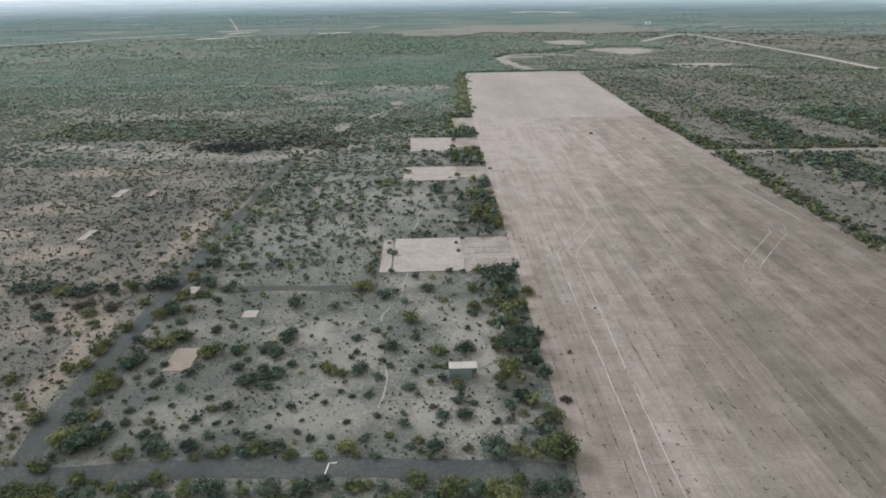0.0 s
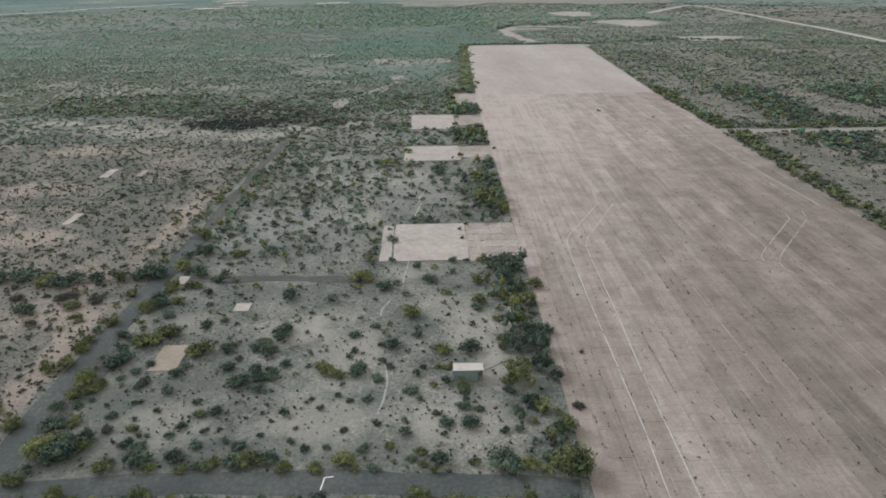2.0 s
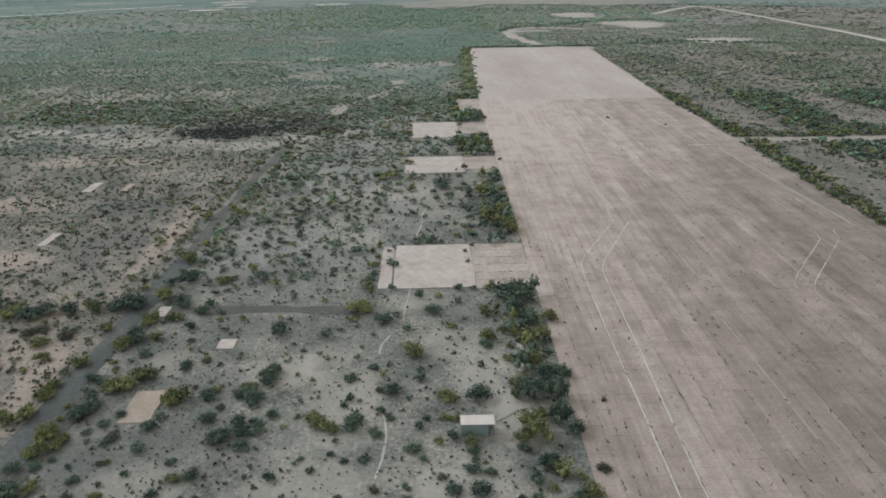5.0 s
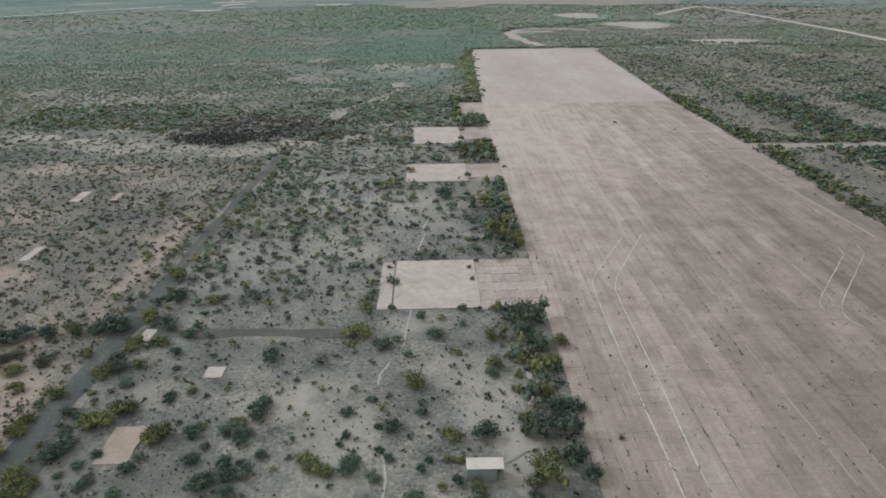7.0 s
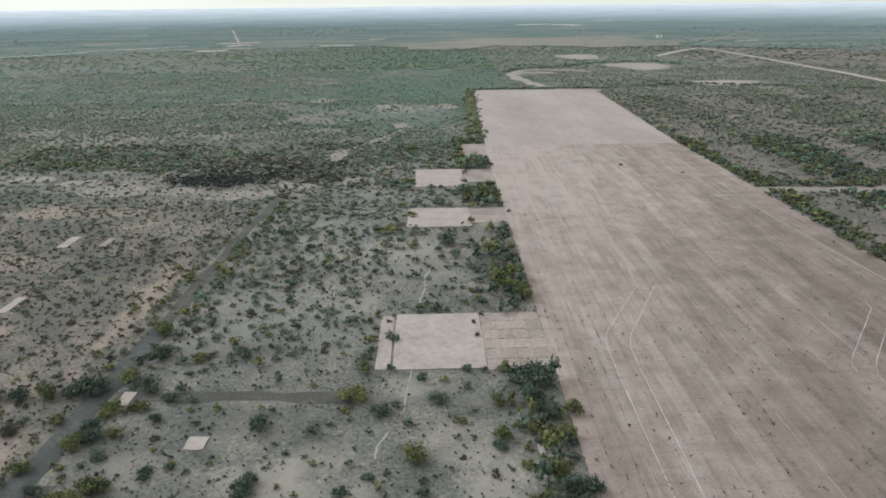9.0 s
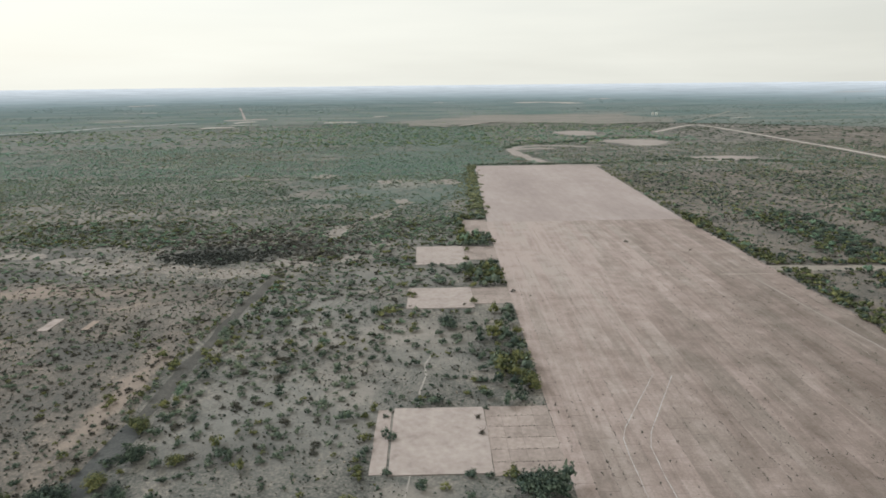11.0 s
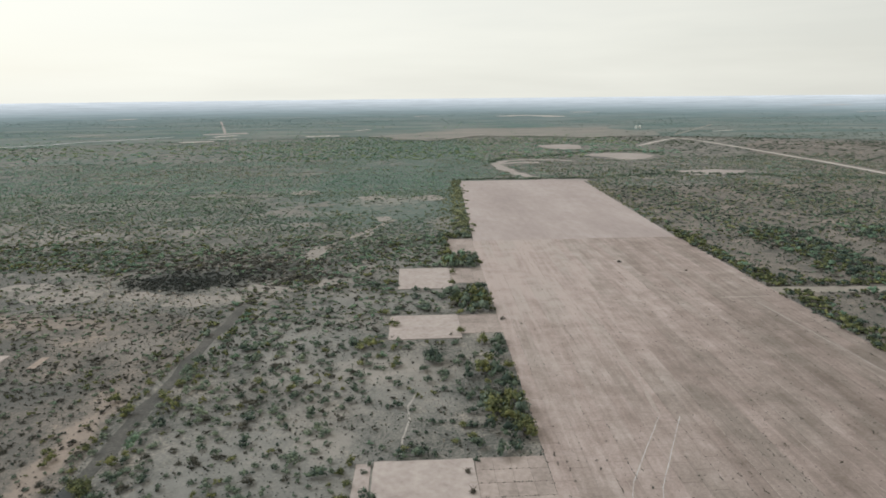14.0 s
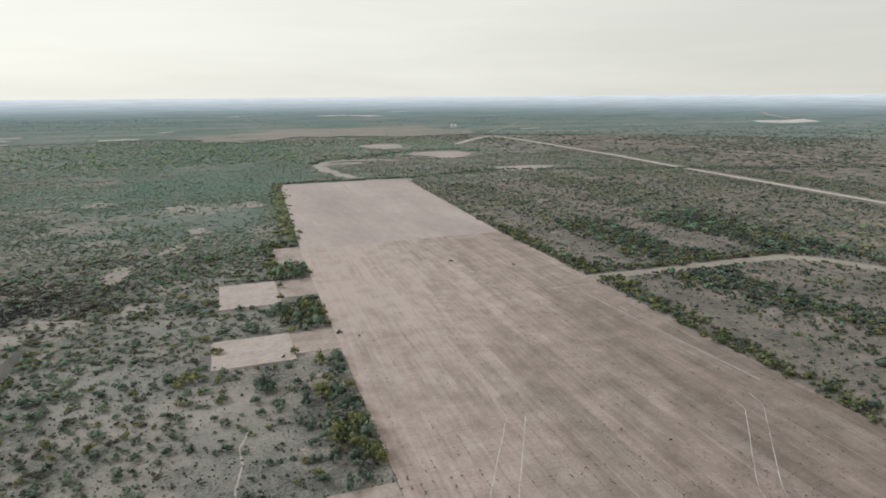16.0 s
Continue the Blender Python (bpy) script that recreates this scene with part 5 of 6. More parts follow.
PLOT_E = [(14.8, -89.8, 0.9, 1), (15.0, -81.1, 1.7, 0), (16.7, -78.2, 1.0, 0), (20.1, -83.2, 0.9, 0), (20.7, -89.3, 1.1, 0), (22.5, -83.0, 0.9, 0), (22.9, -80.2, 1.2, 0), (25.2, -81.3, 0.7, 1), (25.7, -89.5, 1.0, 1), (28.7, -83.4, 1.3, 0), (30.1, -83.2, 1.8, 1), (33.2, -78.3, 1.2, 2), (-70.8, -66.9, 1.5, 1), (-66.0, -72.4, 1.0, 1), (-63.7, -75.0, 1.1, 1), (-53.8, -74.5, 1.3, 0), (-52.5, -67.4, 2.0, 1), (-52.5, -71.8, 1.8, 1), (-51.2, -73.9, 1.1, 0), (-50.2, -70.6, 1.2, 1), (-49.6, -68.6, 1.0, 1), (-49.2, -73.0, 0.6, 0), (-47.0, -67.4, 0.8, 0), (-46.0, -74.4, 0.6, 0)]
PLOT_F = [(-43.8, -77.2, 0.9, 0), (-42.0, -68.3, 1.1, 2), (-40.8, -73.8, 0.6, 1), (-37.1, -71.1, 1.3, 0), (-36.9, -76.1, 0.6, 0), (-31.0, -74.2, 0.7, 0), (-29.3, -77.7, 1.1, 1), (-27.2, -77.1, 1.2, 0), (-27.1, -75.6, 0.6, 1), (-25.5, -69.7, 1.6, 0), (-23.2, -66.2, 1.4, 0), (-21.5, -71.4, 1.3, 0), (-19.3, -77.5, 0.5, 0), (-15.6, -77.8, 1.0, 0), (-11.7, -74.3, 0.6, 0), (-10.7, -66.5, 2.0, 1), (-9.8, -76.7, 0.7, 0), (-7.5, -68.1, 1.1, 1), (-7.2, -73.6, 0.7, 0), (-5.0, -74.8, 0.7, 0), (-4.2, -66.6, 1.6, 0), (-2.3, -74.8, 0.9, 0), (-1.0, -69.2, 1.2, 0), (5.2, -73.1, 1.2, 0)]
PLOT_G = [(6.1, -68.2, 0.9, 0), (6.7, -75.1, 0.6, 0), (7.2, -66.5, 0.7, 0), (9.0, -71.6, 0.9, 1), (10.2, -66.2, 0.9, 1), (11.5, -70.8, 1.2, 0), (11.9, -66.5, 1.0, 1), (14.2, -72.2, 1.4, 1), (14.2, -77.5, 1.3, 0), (14.5, -73.4, 1.3, 0), (22.2, -73.8, 1.1, 0), (22.4, -71.6, 1.9, 1), (23.7, -69.6, 2.5, 1), (25.3, -77.1, 1.5, 0), (25.9, -66.7, 1.2, 1), (26.1, -75.8, 0.9, 1), (28.3, -68.1, 2.4, 0), (30.6, -70.5, 1.4, 0), (-68.0, -57.0, 0.8, 2), (-62.8, -62.4, 1.0, 1), (-61.0, -64.4, 1.6, 1), (-58.7, -62.6, 1.7, 1), (-58.2, -54.6, 1.3, 1), (-57.8, -57.8, 1.5, 1)]
PLOT_H = [(-49.9, -55.1, 1.1, 0), (-49.9, -62.5, 1.9, 0), (-49.8, -59.3, 1.3, 0), (-46.3, -56.2, 2.3, 1), (-45.1, -65.5, 1.0, 0), (-43.2, -63.3, 1.0, 0), (-37.6, -66.6, 1.2, 0), (-36.3, -60.5, 1.6, 1), (-36.9, -57.6, 0.9, 1), (-36.3, -64.3, 1.1, 0), (-34.9, -59.5, 2.0, 1), (-33.5, -56.4, 0.8, 2), (-30.1, -59.0, 1.4, 0), (-28.6, -56.2, 0.6, 2), (-28.4, -65.1, 1.5, 0), (-27.3, -62.1, 0.9, 2), (-25.0, -58.8, 1.2, 0), (-23.6, -57.2, 1.5, 1), (-22.1, -61.5, 1.3, 0), (-21.4, -59.6, 1.2, 0), (-21.3, -54.2, 2.1, 0), (-20.9, -65.8, 0.8, 0), (-18.0, -64.4, 1.0, 0), (-13.0, -55.3, 0.7, 1)]
PLOT_I = [(-6.2, -55.3, 1.2, 0), (-5.7, -60.5, 0.9, 0), (-4.2, -63.8, 0.6, 0), (-0.6, -58.6, 0.9, 2), (-0.2, -64.3, 0.9, 0), (1.1, -59.3, 1.6, 0), (1.2, -65.7, 0.9, 0), (2.0, -57.7, 0.7, 0), (3.5, -64.1, 0.6, 2), (4.4, -61.0, 0.8, 0), (6.0, -56.1, 1.3, 0), (10.6, -61.3, 1.7, 1), (16.3, -61.3, 2.4, 0), (22.6, -61.6, 1.2, 1), (23.0, -58.3, 1.4, 1), (24.9, -61.1, 2.1, 0), (28.1, -59.4, 1.8, 0), (29.1, -56.0, 2.2, 0), (29.3, -62.2, 2.5, 0), (30.4, -66.0, 1.1, 0), (31.7, -55.3, 1.6, 0), (-77.6, -43.4, 2.3, 0), (-74.1, -53.9, 0.6, 2), (-73.9, -48.2, 1.3, 2)]
PLOT_J = [(-71.6, -52.8, 0.7, 2), (-68.9, -50.2, 1.1, 2), (-64.9, -46.9, 1.4, 1), (-58.5, -51.6, 1.1, 0), (-57.0, -48.8, 1.6, 1), (-52.4, -48.1, 1.1, 0), (-52.3, -53.3, 1.5, 0), (-51.7, -43.3, 1.8, 1), (-49.8, -50.4, 0.7, 2), (-48.0, -48.0, 0.9, 0), (-46.4, -45.8, 1.5, 0), (-43.4, -53.1, 2.2, 1), (-37.1, -50.3, 1.4, 0), (-33.9, -49.1, 0.9, 0), (-25.3, -51.7, 0.4, 2), (-20.3, -51.9, 1.2, 0), (-18.5, -43.7, 0.7, 0), (-18.2, -48.8, 0.6, 0), (-16.1, -46.2, 0.9, 0), (-12.9, -47.3, 0.6, 0), (-5.6, -49.2, 0.9, 0), (-5.1, -45.6, 0.6, 0), (-2.1, -52.4, 1.1, 0), (0.5, -51.4, 1.0, 0)]
PLOT_K = [(4.7, -47.8, 2.2, 1), (6.0, -53.3, 1.0, 0), (11.8, -43.2, 0.9, 0), (12.6, -48.2, 0.8, 2), (17.4, -52.2, 1.0, 2), (18.7, -45.9, 1.3, 0), (19.5, -43.6, 1.8, 1), (19.9, -51.1, 0.9, 0), (22.7, -50.5, 1.1, 1), (25.1, -45.6, 0.9, 0), (25.3, -49.4, 1.0, 1), (27.3, -52.3, 2.5, 1), (30.5, -43.7, 1.6, 1), (-83.1, -37.4, 1.7, 2), (-77.2, -36.6, 1.1, 2), (-76.1, -31.5, 2.8, 0), (-73.1, -37.9, 1.7, 2), (-71.2, -36.6, 1.7, 2), (-69.1, -41.9, 2.0, 1), (-64.8, -39.0, 1.7, 2), (-59.3, -41.6, 0.9, 1), (-57.8, -37.1, 1.8, 1), (-49.8, -33.8, 1.9, 1), (-49.4, -41.2, 1.6, 0)]
PLOT_L = [(-46.1, -40.6, 1.5, 1), (-45.4, -33.0, 1.7, 1), (-40.8, -37.1, 1.5, 0), (-40.5, -31.2, 1.7, 0), (-39.0, -41.8, 0.9, 2), (-36.3, -31.8, 1.4, 0), (-22.3, -39.7, 1.9, 0), (-13.3, -41.1, 1.1, 0), (-10.0, -39.5, 0.7, 0), (-7.7, -35.7, 1.1, 1), (-6.6, -32.1, 2.4, 1), (-3.2, -41.7, 0.8, 0), (-1.5, -36.5, 1.8, 0), (1.1, -34.5, 1.4, 0), (3.9, -39.9, 1.3, 0), (9.3, -32.9, 1.8, 0), (12.5, -39.4, 1.2, 1), (15.1, -36.2, 0.7, 2), (19.6, -33.8, 1.7, 1), (22.3, -41.3, 1.2, 1), (22.4, -34.0, 1.4, 1), (25.7, -34.7, 2.1, 0), (27.9, -38.4, 2.0, 0), (29.9, -38.9, 1.2, 1)]
PLOT_M = [(32.8, -37.4, 1.7, 1), (-92.2, -29.1, 2.8, 0), (-86.8, -27.9, 2.8, 0), (-80.4, -29.9, 2.5, 1), (-73.2, -29.4, 2.5, 0), (-68.6, -29.2, 2.1, 0), (-64.1, -29.2, 2.5, 1), (-59.8, -28.7, 2.1, 0), (-57.1, -20.1, 1.2, 1), (-56.6, -27.6, 3.2, 0), (-52.3, -18.1, 1.4, 0), (-51.3, -23.6, 2.2, 1), (-51.0, -24.7, 1.6, 1), (-45.8, -27.2, 2.2, 0), (-40.2, -23.2, 1.1, 0), (-39.4, -27.9, 1.4, 0), (-37.9, -22.0, 0.9, 0), (-14.8, -27.8, 0.9, 1), (-6.4, -18.3, 0.9, 1), (-6.1, -21.3, 1.2, 1), (-5.0, -24.0, 0.9, 1), (-4.7, -18.4, 0.8, 0), (-0.4, -22.4, 1.3, 0), (5.8, -27.1, 1.3, 0)]
PLOT_N = [(10.1, -26.7, 1.2, 1), (14.3, -29.2, 1.2, 0), (14.6, -24.0, 1.5, 0), (18.0, -23.8, 0.9, 0), (21.8, -24.8, 1.5, 1), (24.5, -28.4, 2.6, 0), (26.3, -28.4, 3.6, 0), (27.4, -27.2, 1.7, 1), (29.8, -29.8, 1.4, 0), (-56.6, -13.6, 1.6, 0), (-51.6, -6.3, 2.8, 1), (-51.5, -11.8, 1.2, 0), (-51.4, -16.1, 1.2, 0), (-48.0, -8.1, 1.9, 0), (-48.0, -16.7, 2.4, 0), (-47.4, -14.6, 1.2, 1), (-40.2, -17.9, 2.0, 1), (-37.5, -16.3, 1.2, 2), (-34.0, -16.5, 1.0, 0), (-31.0, -8.2, 0.9, 1), (-30.3, -17.2, 1.1, 0), (-27.7, -8.6, 1.3, 1), (-25.0, -8.7, 0.6, 0), (-11.5, -10.3, 0.9, 0)]
PLOT_O = [(-10.7, -16.5, 0.7, 1), (-5.9, -11.5, 1.2, 1), (-4.8, -7.1, 1.5, 1), (-4.4, -15.1, 1.1, 0), (-0.0, -11.5, 1.6, 0), (-62.7, 2.4, 1.2, 1), (-50.6, 2.2, 1.8, 1), (-47.8, 3.3, 1.6, 0), (-46.8, -2.2, 1.4, 0), (-42.5, -3.6, 1.6, 0), (-42.5, -0.2, 0.8, 0), (-38.0, -5.3, 1.0, 0), (-32.6, -4.3, 1.0, 0), (-28.1, -4.5, 1.0, 1), (-21.2, 3.1, 0.8, 0), (-18.5, -1.1, 1.1, 0), (-10.4, -3.6, 2.1, 0), (-6.0, -3.1, 0.9, 1), (-4.3, -0.3, 1.3, 1), (-0.7, -0.7, 0.9, 0), (5.0, 1.5, 1.6, 0), (6.7, 5.0, 1.0, 0), (9.1, 1.5, 1.8, 0), (11.4, 1.6, 1.2, 0)]
PLOT_P = [(19.5, -0.4, 0.9, 0), (19.7, 4.1, 2.2, 0), (24.6, 1.0, 2.0, 0), (27.7, 2.6, 2.0, 0), (-51.9, 16.8, 1.0, 0), (-51.5, 13.5, 0.9, 1), (-47.6, 10.4, 1.3, 0), (-46.3, 15.4, 2.1, 0), (-40.2, 16.3, 1.3, 0), (-35.7, 12.8, 1.0, 2), (-34.8, 6.8, 1.3, 0), (-28.2, 17.8, 1.9, 0), (-26.2, 8.0, 1.7, 0), (-19.6, 13.7, 1.3, 0), (8.0, 9.5, 0.9, 0), (11.2, 14.1, 1.4, 0), (13.7, 13.7, 0.8, 0), (16.1, 13.7, 0.9, 0), (17.4, 11.8, 1.3, 1), (19.4, 7.5, 1.5, 1), (19.8, 11.8, 1.4, 0), (20.5, 17.0, 1.6, 0), (23.3, 9.9, 1.8, 0), (23.3, 14.8, 1.0, 0)]
PLOT_Q = [(27.1, 14.0, 1.4, 1), (27.2, 7.2, 2.2, 0), (28.8, 13.2, 2.3, 1), (30.3, 8.0, 2.7, 1), (30.8, 10.4, 1.9, 0), (31.4, 6.4, 1.8, 1), (-61.9, 28.3, 2.1, 1), (-50.8, 29.6, 1.9, 1), (-35.8, 21.9, 1.2, 0), (-32.5, 28.3, 1.3, 0), (-31.5, 22.7, 1.2, 1), (-27.9, 26.3, 1.3, 0), (-20.8, 26.4, 1.4, 0), (-13.3, 23.9, 1.7, 0), (-10.8, 28.6, 0.7, 2), (-6.8, 23.5, 1.5, 0), (-6.6, 29.7, 1.9, 0), (-2.8, 23.8, 1.2, 0), (2.1, 20.8, 1.4, 0), (4.1, 20.5, 1.8, 0), (7.4, 18.6, 1.1, 0), (8.8, 25.0, 1.1, 1), (12.2, 26.1, 1.1, 1), (14.2, 19.5, 0.8, 2)]
PLOT_R = [(15.1, 28.6, 1.4, 0), (18.5, 26.8, 1.3, 0), (20.3, 24.1, 1.8, 0), (28.9, 22.4, 2.1, 1), (30.2, 27.0, 2.4, 0), (30.4, 19.9, 2.7, 1), (31.4, 29.7, 1.9, 1), (32.2, 22.2, 1.8, 0), (-34.0, 35.3, 1.3, 0), (-32.4, 40.4, 1.2, 0), (-28.4, 32.7, 1.2, 0), (-28.0, 41.0, 1.4, 0), (-25.8, 31.7, 1.2, 0), (-16.9, 32.2, 1.0, 2), (-13.1, 30.3, 1.3, 0), (-8.0, 35.7, 0.9, 2), (1.6, 34.1, 1.6, 0), (3.6, 30.9, 2.0, 0), (10.4, 38.8, 1.7, 0), (11.0, 32.6, 1.5, 0), (14.8, 36.7, 1.4, 0), (15.5, 35.7, 1.5, 0), (21.3, 34.9, 1.6, 0), (21.7, 40.0, 1.4, 0)]
PLOT_S = [(25.2, 30.5, 1.2, 1), (28.3, 38.5, 2.3, 0), (29.0, 33.6, 2.9, 0), (32.0, 38.2, 2.1, 1), (-36.0, 46.5, 2.1, 0), (-27.4, 45.3, 0.6, 2), (-4.7, 53.9, 3.6, 1), (2.9, 42.0, 1.7, 1), (3.6, 42.0, 1.7, 0), (12.8, 45.3, 3.6, 0), (19.9, 45.8, 1.6, 0), (27.4, 43.7, 2.0, 1), (30.3, 45.9, 2.7, 0), (30.5, 51.9, 3.0, 0), (-39.6, 54.6, 2.2, 0), (-25.7, 57.8, 1.4, 1), (-23.5, 54.6, 1.8, 0), (-19.7, 56.5, 1.8, 0), (-16.6, 57.4, 1.2, 0), (-8.9, 55.4, 2.2, 0), (-1.8, 61.4, 1.9, 0), (6.7, 56.2, 1.2, 0), (15.2, 55.5, 1.3, 1), (19.8, 55.2, 1.8, 0)]
PLOT_T = [(21.2, 62.5, 1.6, 1), (27.2, 56.0, 2.4, 1), (31.0, 55.7, 2.2, 0), (1.7, 70.4, 2.0, 1), (35.3, 73.5, 1.3, 2), (40.4, 69.2, 0.6, 2), (-1.8, 80.2, 2.5, 1), (2.8, 84.2, 1.9, 0), (11.4, 84.6, 3.5, 0), (22.4, 79.1, 1.7, 1), (27.4, 83.3, 2.5, 1), (31.5, 86.0, 2.7, 1), (8.6, 96.0, 2.3, 0), (16.6, 95.8, 2.5, 0), (22.5, 94.1, 2.2, 0), (25.9, 98.3, 2.1, 0), (27.6, 95.4, 2.7, 1), (-6.3, 110.6, 2.6, 0), (-2.1, 113.9, 2.4, 1), (1.2, 109.8, 1.7, 0), (8.7, 104.0, 2.1, 0), (12.8, 103.5, 1.7, 0), (21.9, 108.8, 2.0, 1), (31.5, 103.0, 2.5, 0)]
PLOT_U = [(23.1, 123.8, 1.6, 1), (-1.6, 129.6, 2.1, 1), (24.1, 132.5, 2.4, 0), (31.1, 132.5, 3.1, 0), (35.0, 135.9, 1.7, 1)]
PLOT_V = [(-6.2, -3.5, 1.2, 1), (-4.7, -11.1, 1.3, 1), (-5.5, -17.2, 1.5, 0), (-5.8, -23.3, 1.2, 1), (-1.2, -10.0, 1.3, 0), (-1.9, -3.2, 0.9, 0), (-0.6, -22.2, 0.9, 0), (5.9, -25.5, 1.1, 0), (15.2, -23.4, 1.3, 0), (22.3, -23.3, 1.4, 1), (26.9, -27.5, 2.6, 0), (7.6, -32.0, 0.9, 0)]
PLOT_W = [(-50.2, -84.2, 3.1, 1), (-47.2, -86.2, 2.4, 0), (-45.6, -82.8, 1.8, 0), (-52.6, -90.6, 1.5, 1), (-55.6, -98.6, 2.4, 1), (-50.6, -97.8, 2.3, 1), (-46.0, -98.8, 1.6, 1), (-41.2, -98.4, 1.9, 0), (-35.5, -98.6, 1.5, 1), (-30.5, -98.8, 1.8, 0), (-21.5, -99.2, 1.5, 0), (-13.5, -99.6, 1.7, 1), (-4.5, -99.8, 1.5, 0), (4.5, -99.4, 1.8, 1), (9.6, -100.0, 2.0, 0), (20.4, -100.6, 2.1, 1), (29.6, -92.4, 2.6, 1)]
PLOT_X = [(-51.4, -41.2, 1.9, 1), (-49.9, -35.6, 1.7, 1), (-44.3, -33.7, 1.4, 1), (-46.2, -41.2, 1.3, 1), (-58.9, -58.2, 1.6, 1), (-58.8, -55.6, 1.2, 1), (-47.6, -56.0, 1.7, 1), (-43.7, -53.4, 1.6, 1), (-49.2, -61.5, 1.8, 0), (-23.4, -58.5, 1.6, 0), (-20.4, -55.6, 1.5, 0), (-51.2, -38.1, 1.8, 0), (-49.5, -64.0, 1.5, 0), (-19.8, -68.0, 1.6, 0), (-22.6, -67.8, 1.7, 0), (-25.2, -69.8, 1.8, 0), (-9.7, -67.3, 1.4, 1), (-5.0, -68.0, 1.5, 0), (-33.9, -48.0, 1.0, 1), (-36.8, -51.4, 1.0, 0), (-42.5, -69.5, 1.0, 0), (-52.7, -68.3, 1.8, 1), (-49.8, -69.4, 1.3, 1), (-29.3, -57.5, 1.0, 1), (-29.8, -60.0, 0.9, 0)]
PLANTED = np.array(PLOT_X + PLOT_W + PLOT_V + PLOT_A + PLOT_B + PLOT_C + PLOT_D + PLOT_E + PLOT_F + PLOT_G + PLOT_H + PLOT_I + PLOT_J + PLOT_K + PLOT_L + PLOT_M + PLOT_N + PLOT_O + PLOT_P + PLOT_Q + PLOT_R + PLOT_S + PLOT_T + PLOT_U)

STEP = 2.1
x, y, r = sow(-190, 260, -125, 190, STEP, 21, lambda x, y: in_sight(x, y) & clear(x, y, 0.5))
cov, bright, dry = growth(x, y)
tended = (x > -62) & (x < 33) & (y > -100) & (y < 85)     # stretch whose plants are set one by one
thin = np.where(tended, np.where(y < -24, np.where(x < -12, 1.0, 0.6), np.where((x < -12) | (y > 60), 1.0, 0.7)), 1.0)
thin = np.where(tended & (cov > 0.5) & (x > 20), 1.0, thin)
thin = np.where(np.abs(seg_dist(x, y, ROAD_NS) - 4.2) < 2.2, 1.3, thin)
u = r.uniform(0, 1, len(x))
free = np.ones(len(x), bool)
for px, py, pr, _ in PLANTED:
    free &= np.hypot(x - px, y - py) > pr + 0.5
big = (u < cov * thin) & free
x, y, cov, bright, dry = (a[big] for a in (x, y, cov, bright, dry))
rad = np.clip(np.exp(r.normal(-0.08, 0.34, len(x))) * (0.8 + 0.7 * cov), 0.35, 2.4)
rad = np.where((x > -62) & (x < 22) & (y > -100) & (y < 60), rad * np.where(y > -20, 1.06, 0.72), rad)
rad = np.where((x > 21) & (x < 50) & (cov > 0.5), rad * 1.45, rad)
west = (x < -57) & (y < 92)
rad = np.where(west, rad * 0.66, rad)
rad = np.where(x > 128, rad * np.where(cov > 0.75, 1.15, np.where(cov > 0.55, 0.95, 0.78)), rad)
kind = np.where(r.uniform(0, 1, len(x)) < bright, 1, np.where(r.uniform(0, 1, len(x)) < dry, 2, 0))
# the leaves with haze in their colour grow commoner with distance
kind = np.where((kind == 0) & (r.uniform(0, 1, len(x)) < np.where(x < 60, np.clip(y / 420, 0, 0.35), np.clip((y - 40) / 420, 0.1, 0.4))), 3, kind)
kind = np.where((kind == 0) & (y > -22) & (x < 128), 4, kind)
x, y, rad = np.concatenate([x, PLANTED[:, 0]]), np.concatenate([y, PLANTED[:, 1]]), np.concatenate([rad, PLANTED[:, 2] * 1.15])
kind = np.concatenate([kind, PLANTED[:, 3].astype(int)])
planted = np.arange(len(x)) >= len(x) - len(PLANTED)
hgt = np.clip(rad * r.uniform(0.78, 1.2, len(x)), 0.3, 3.2)
hgt = np.where(kind == 2, hgt * 0.7, hgt)
hgt = np.where((x > 21) & (x < 36) & (rad > 1.3), hgt * 1.45, hgt)
hgt = np.where((y > 60) & (x < 20), hgt * 0.75, hgt)
near = ((np.hypot(x - 5, y + 90) < 150) & (x < 60)) | planted

# the plants that the camera passes nearest, each a thing of its own
score = np.where(planted, rad + 0.03 * (-y), -9.0)
order = np.argsort(-score)[:300]
single = np.zeros(len(x), bool)
single[order] = True
WORDS = {0: "dense grey-green desert shrub on dry soil", 1: "bushy yellow-green mesquite shrub on dry soil", 2: "low dry brownish desert shrub on bare soil"}
proto_things = {}
for i in order:
    key = (int(kind[i]), int(i) % len(NEAR_P))
    m = pose(x[i], y[i], 0, 0, 0, float((i * 77) % 360)) @ Matrix.Diagonal((rad[i] * r.uniform(1.0, 1.4), rad[i] * r.uniform(0.75, 1.1), hgt[i], 1))
    if key not in proto_things:
        root = new("shrub")
        ob = new("crown", mesh_from("crown", *NEAR_P[key[1]], LEAVES[key[0]]))
        ob.parent = root
        part("stem", stem(key[1]), BARK, root)
        tagged(root, WORDS[key[0]], "shrub", "shrubs on the old base")
        proto_things[key] = root
    else:
        root = copy_thing(proto_things[key], Matrix())
    root.matrix_basis = m

for k, nm in enumerate(("grey_green", "yellow_green", "dry", "haze_paled_sage", "dull_green")):
    a = near & ~single & (kind == k)
    scatter("scrub", NEAR2_P, x[a], y[a], rad[a], hgt[a], LEAVES[k], f"{nm.replace('_', '-')} scrub scattered over dry soil", 100 + k)
    a = ~near & ~single & (kind == k)
    scatter("scrub", MID_P, x[a], y[a], rad[a], hgt[a], LEAVES[k], f"{nm.replace('_', '-')} scrub scattered over dry soil", 110 + k)

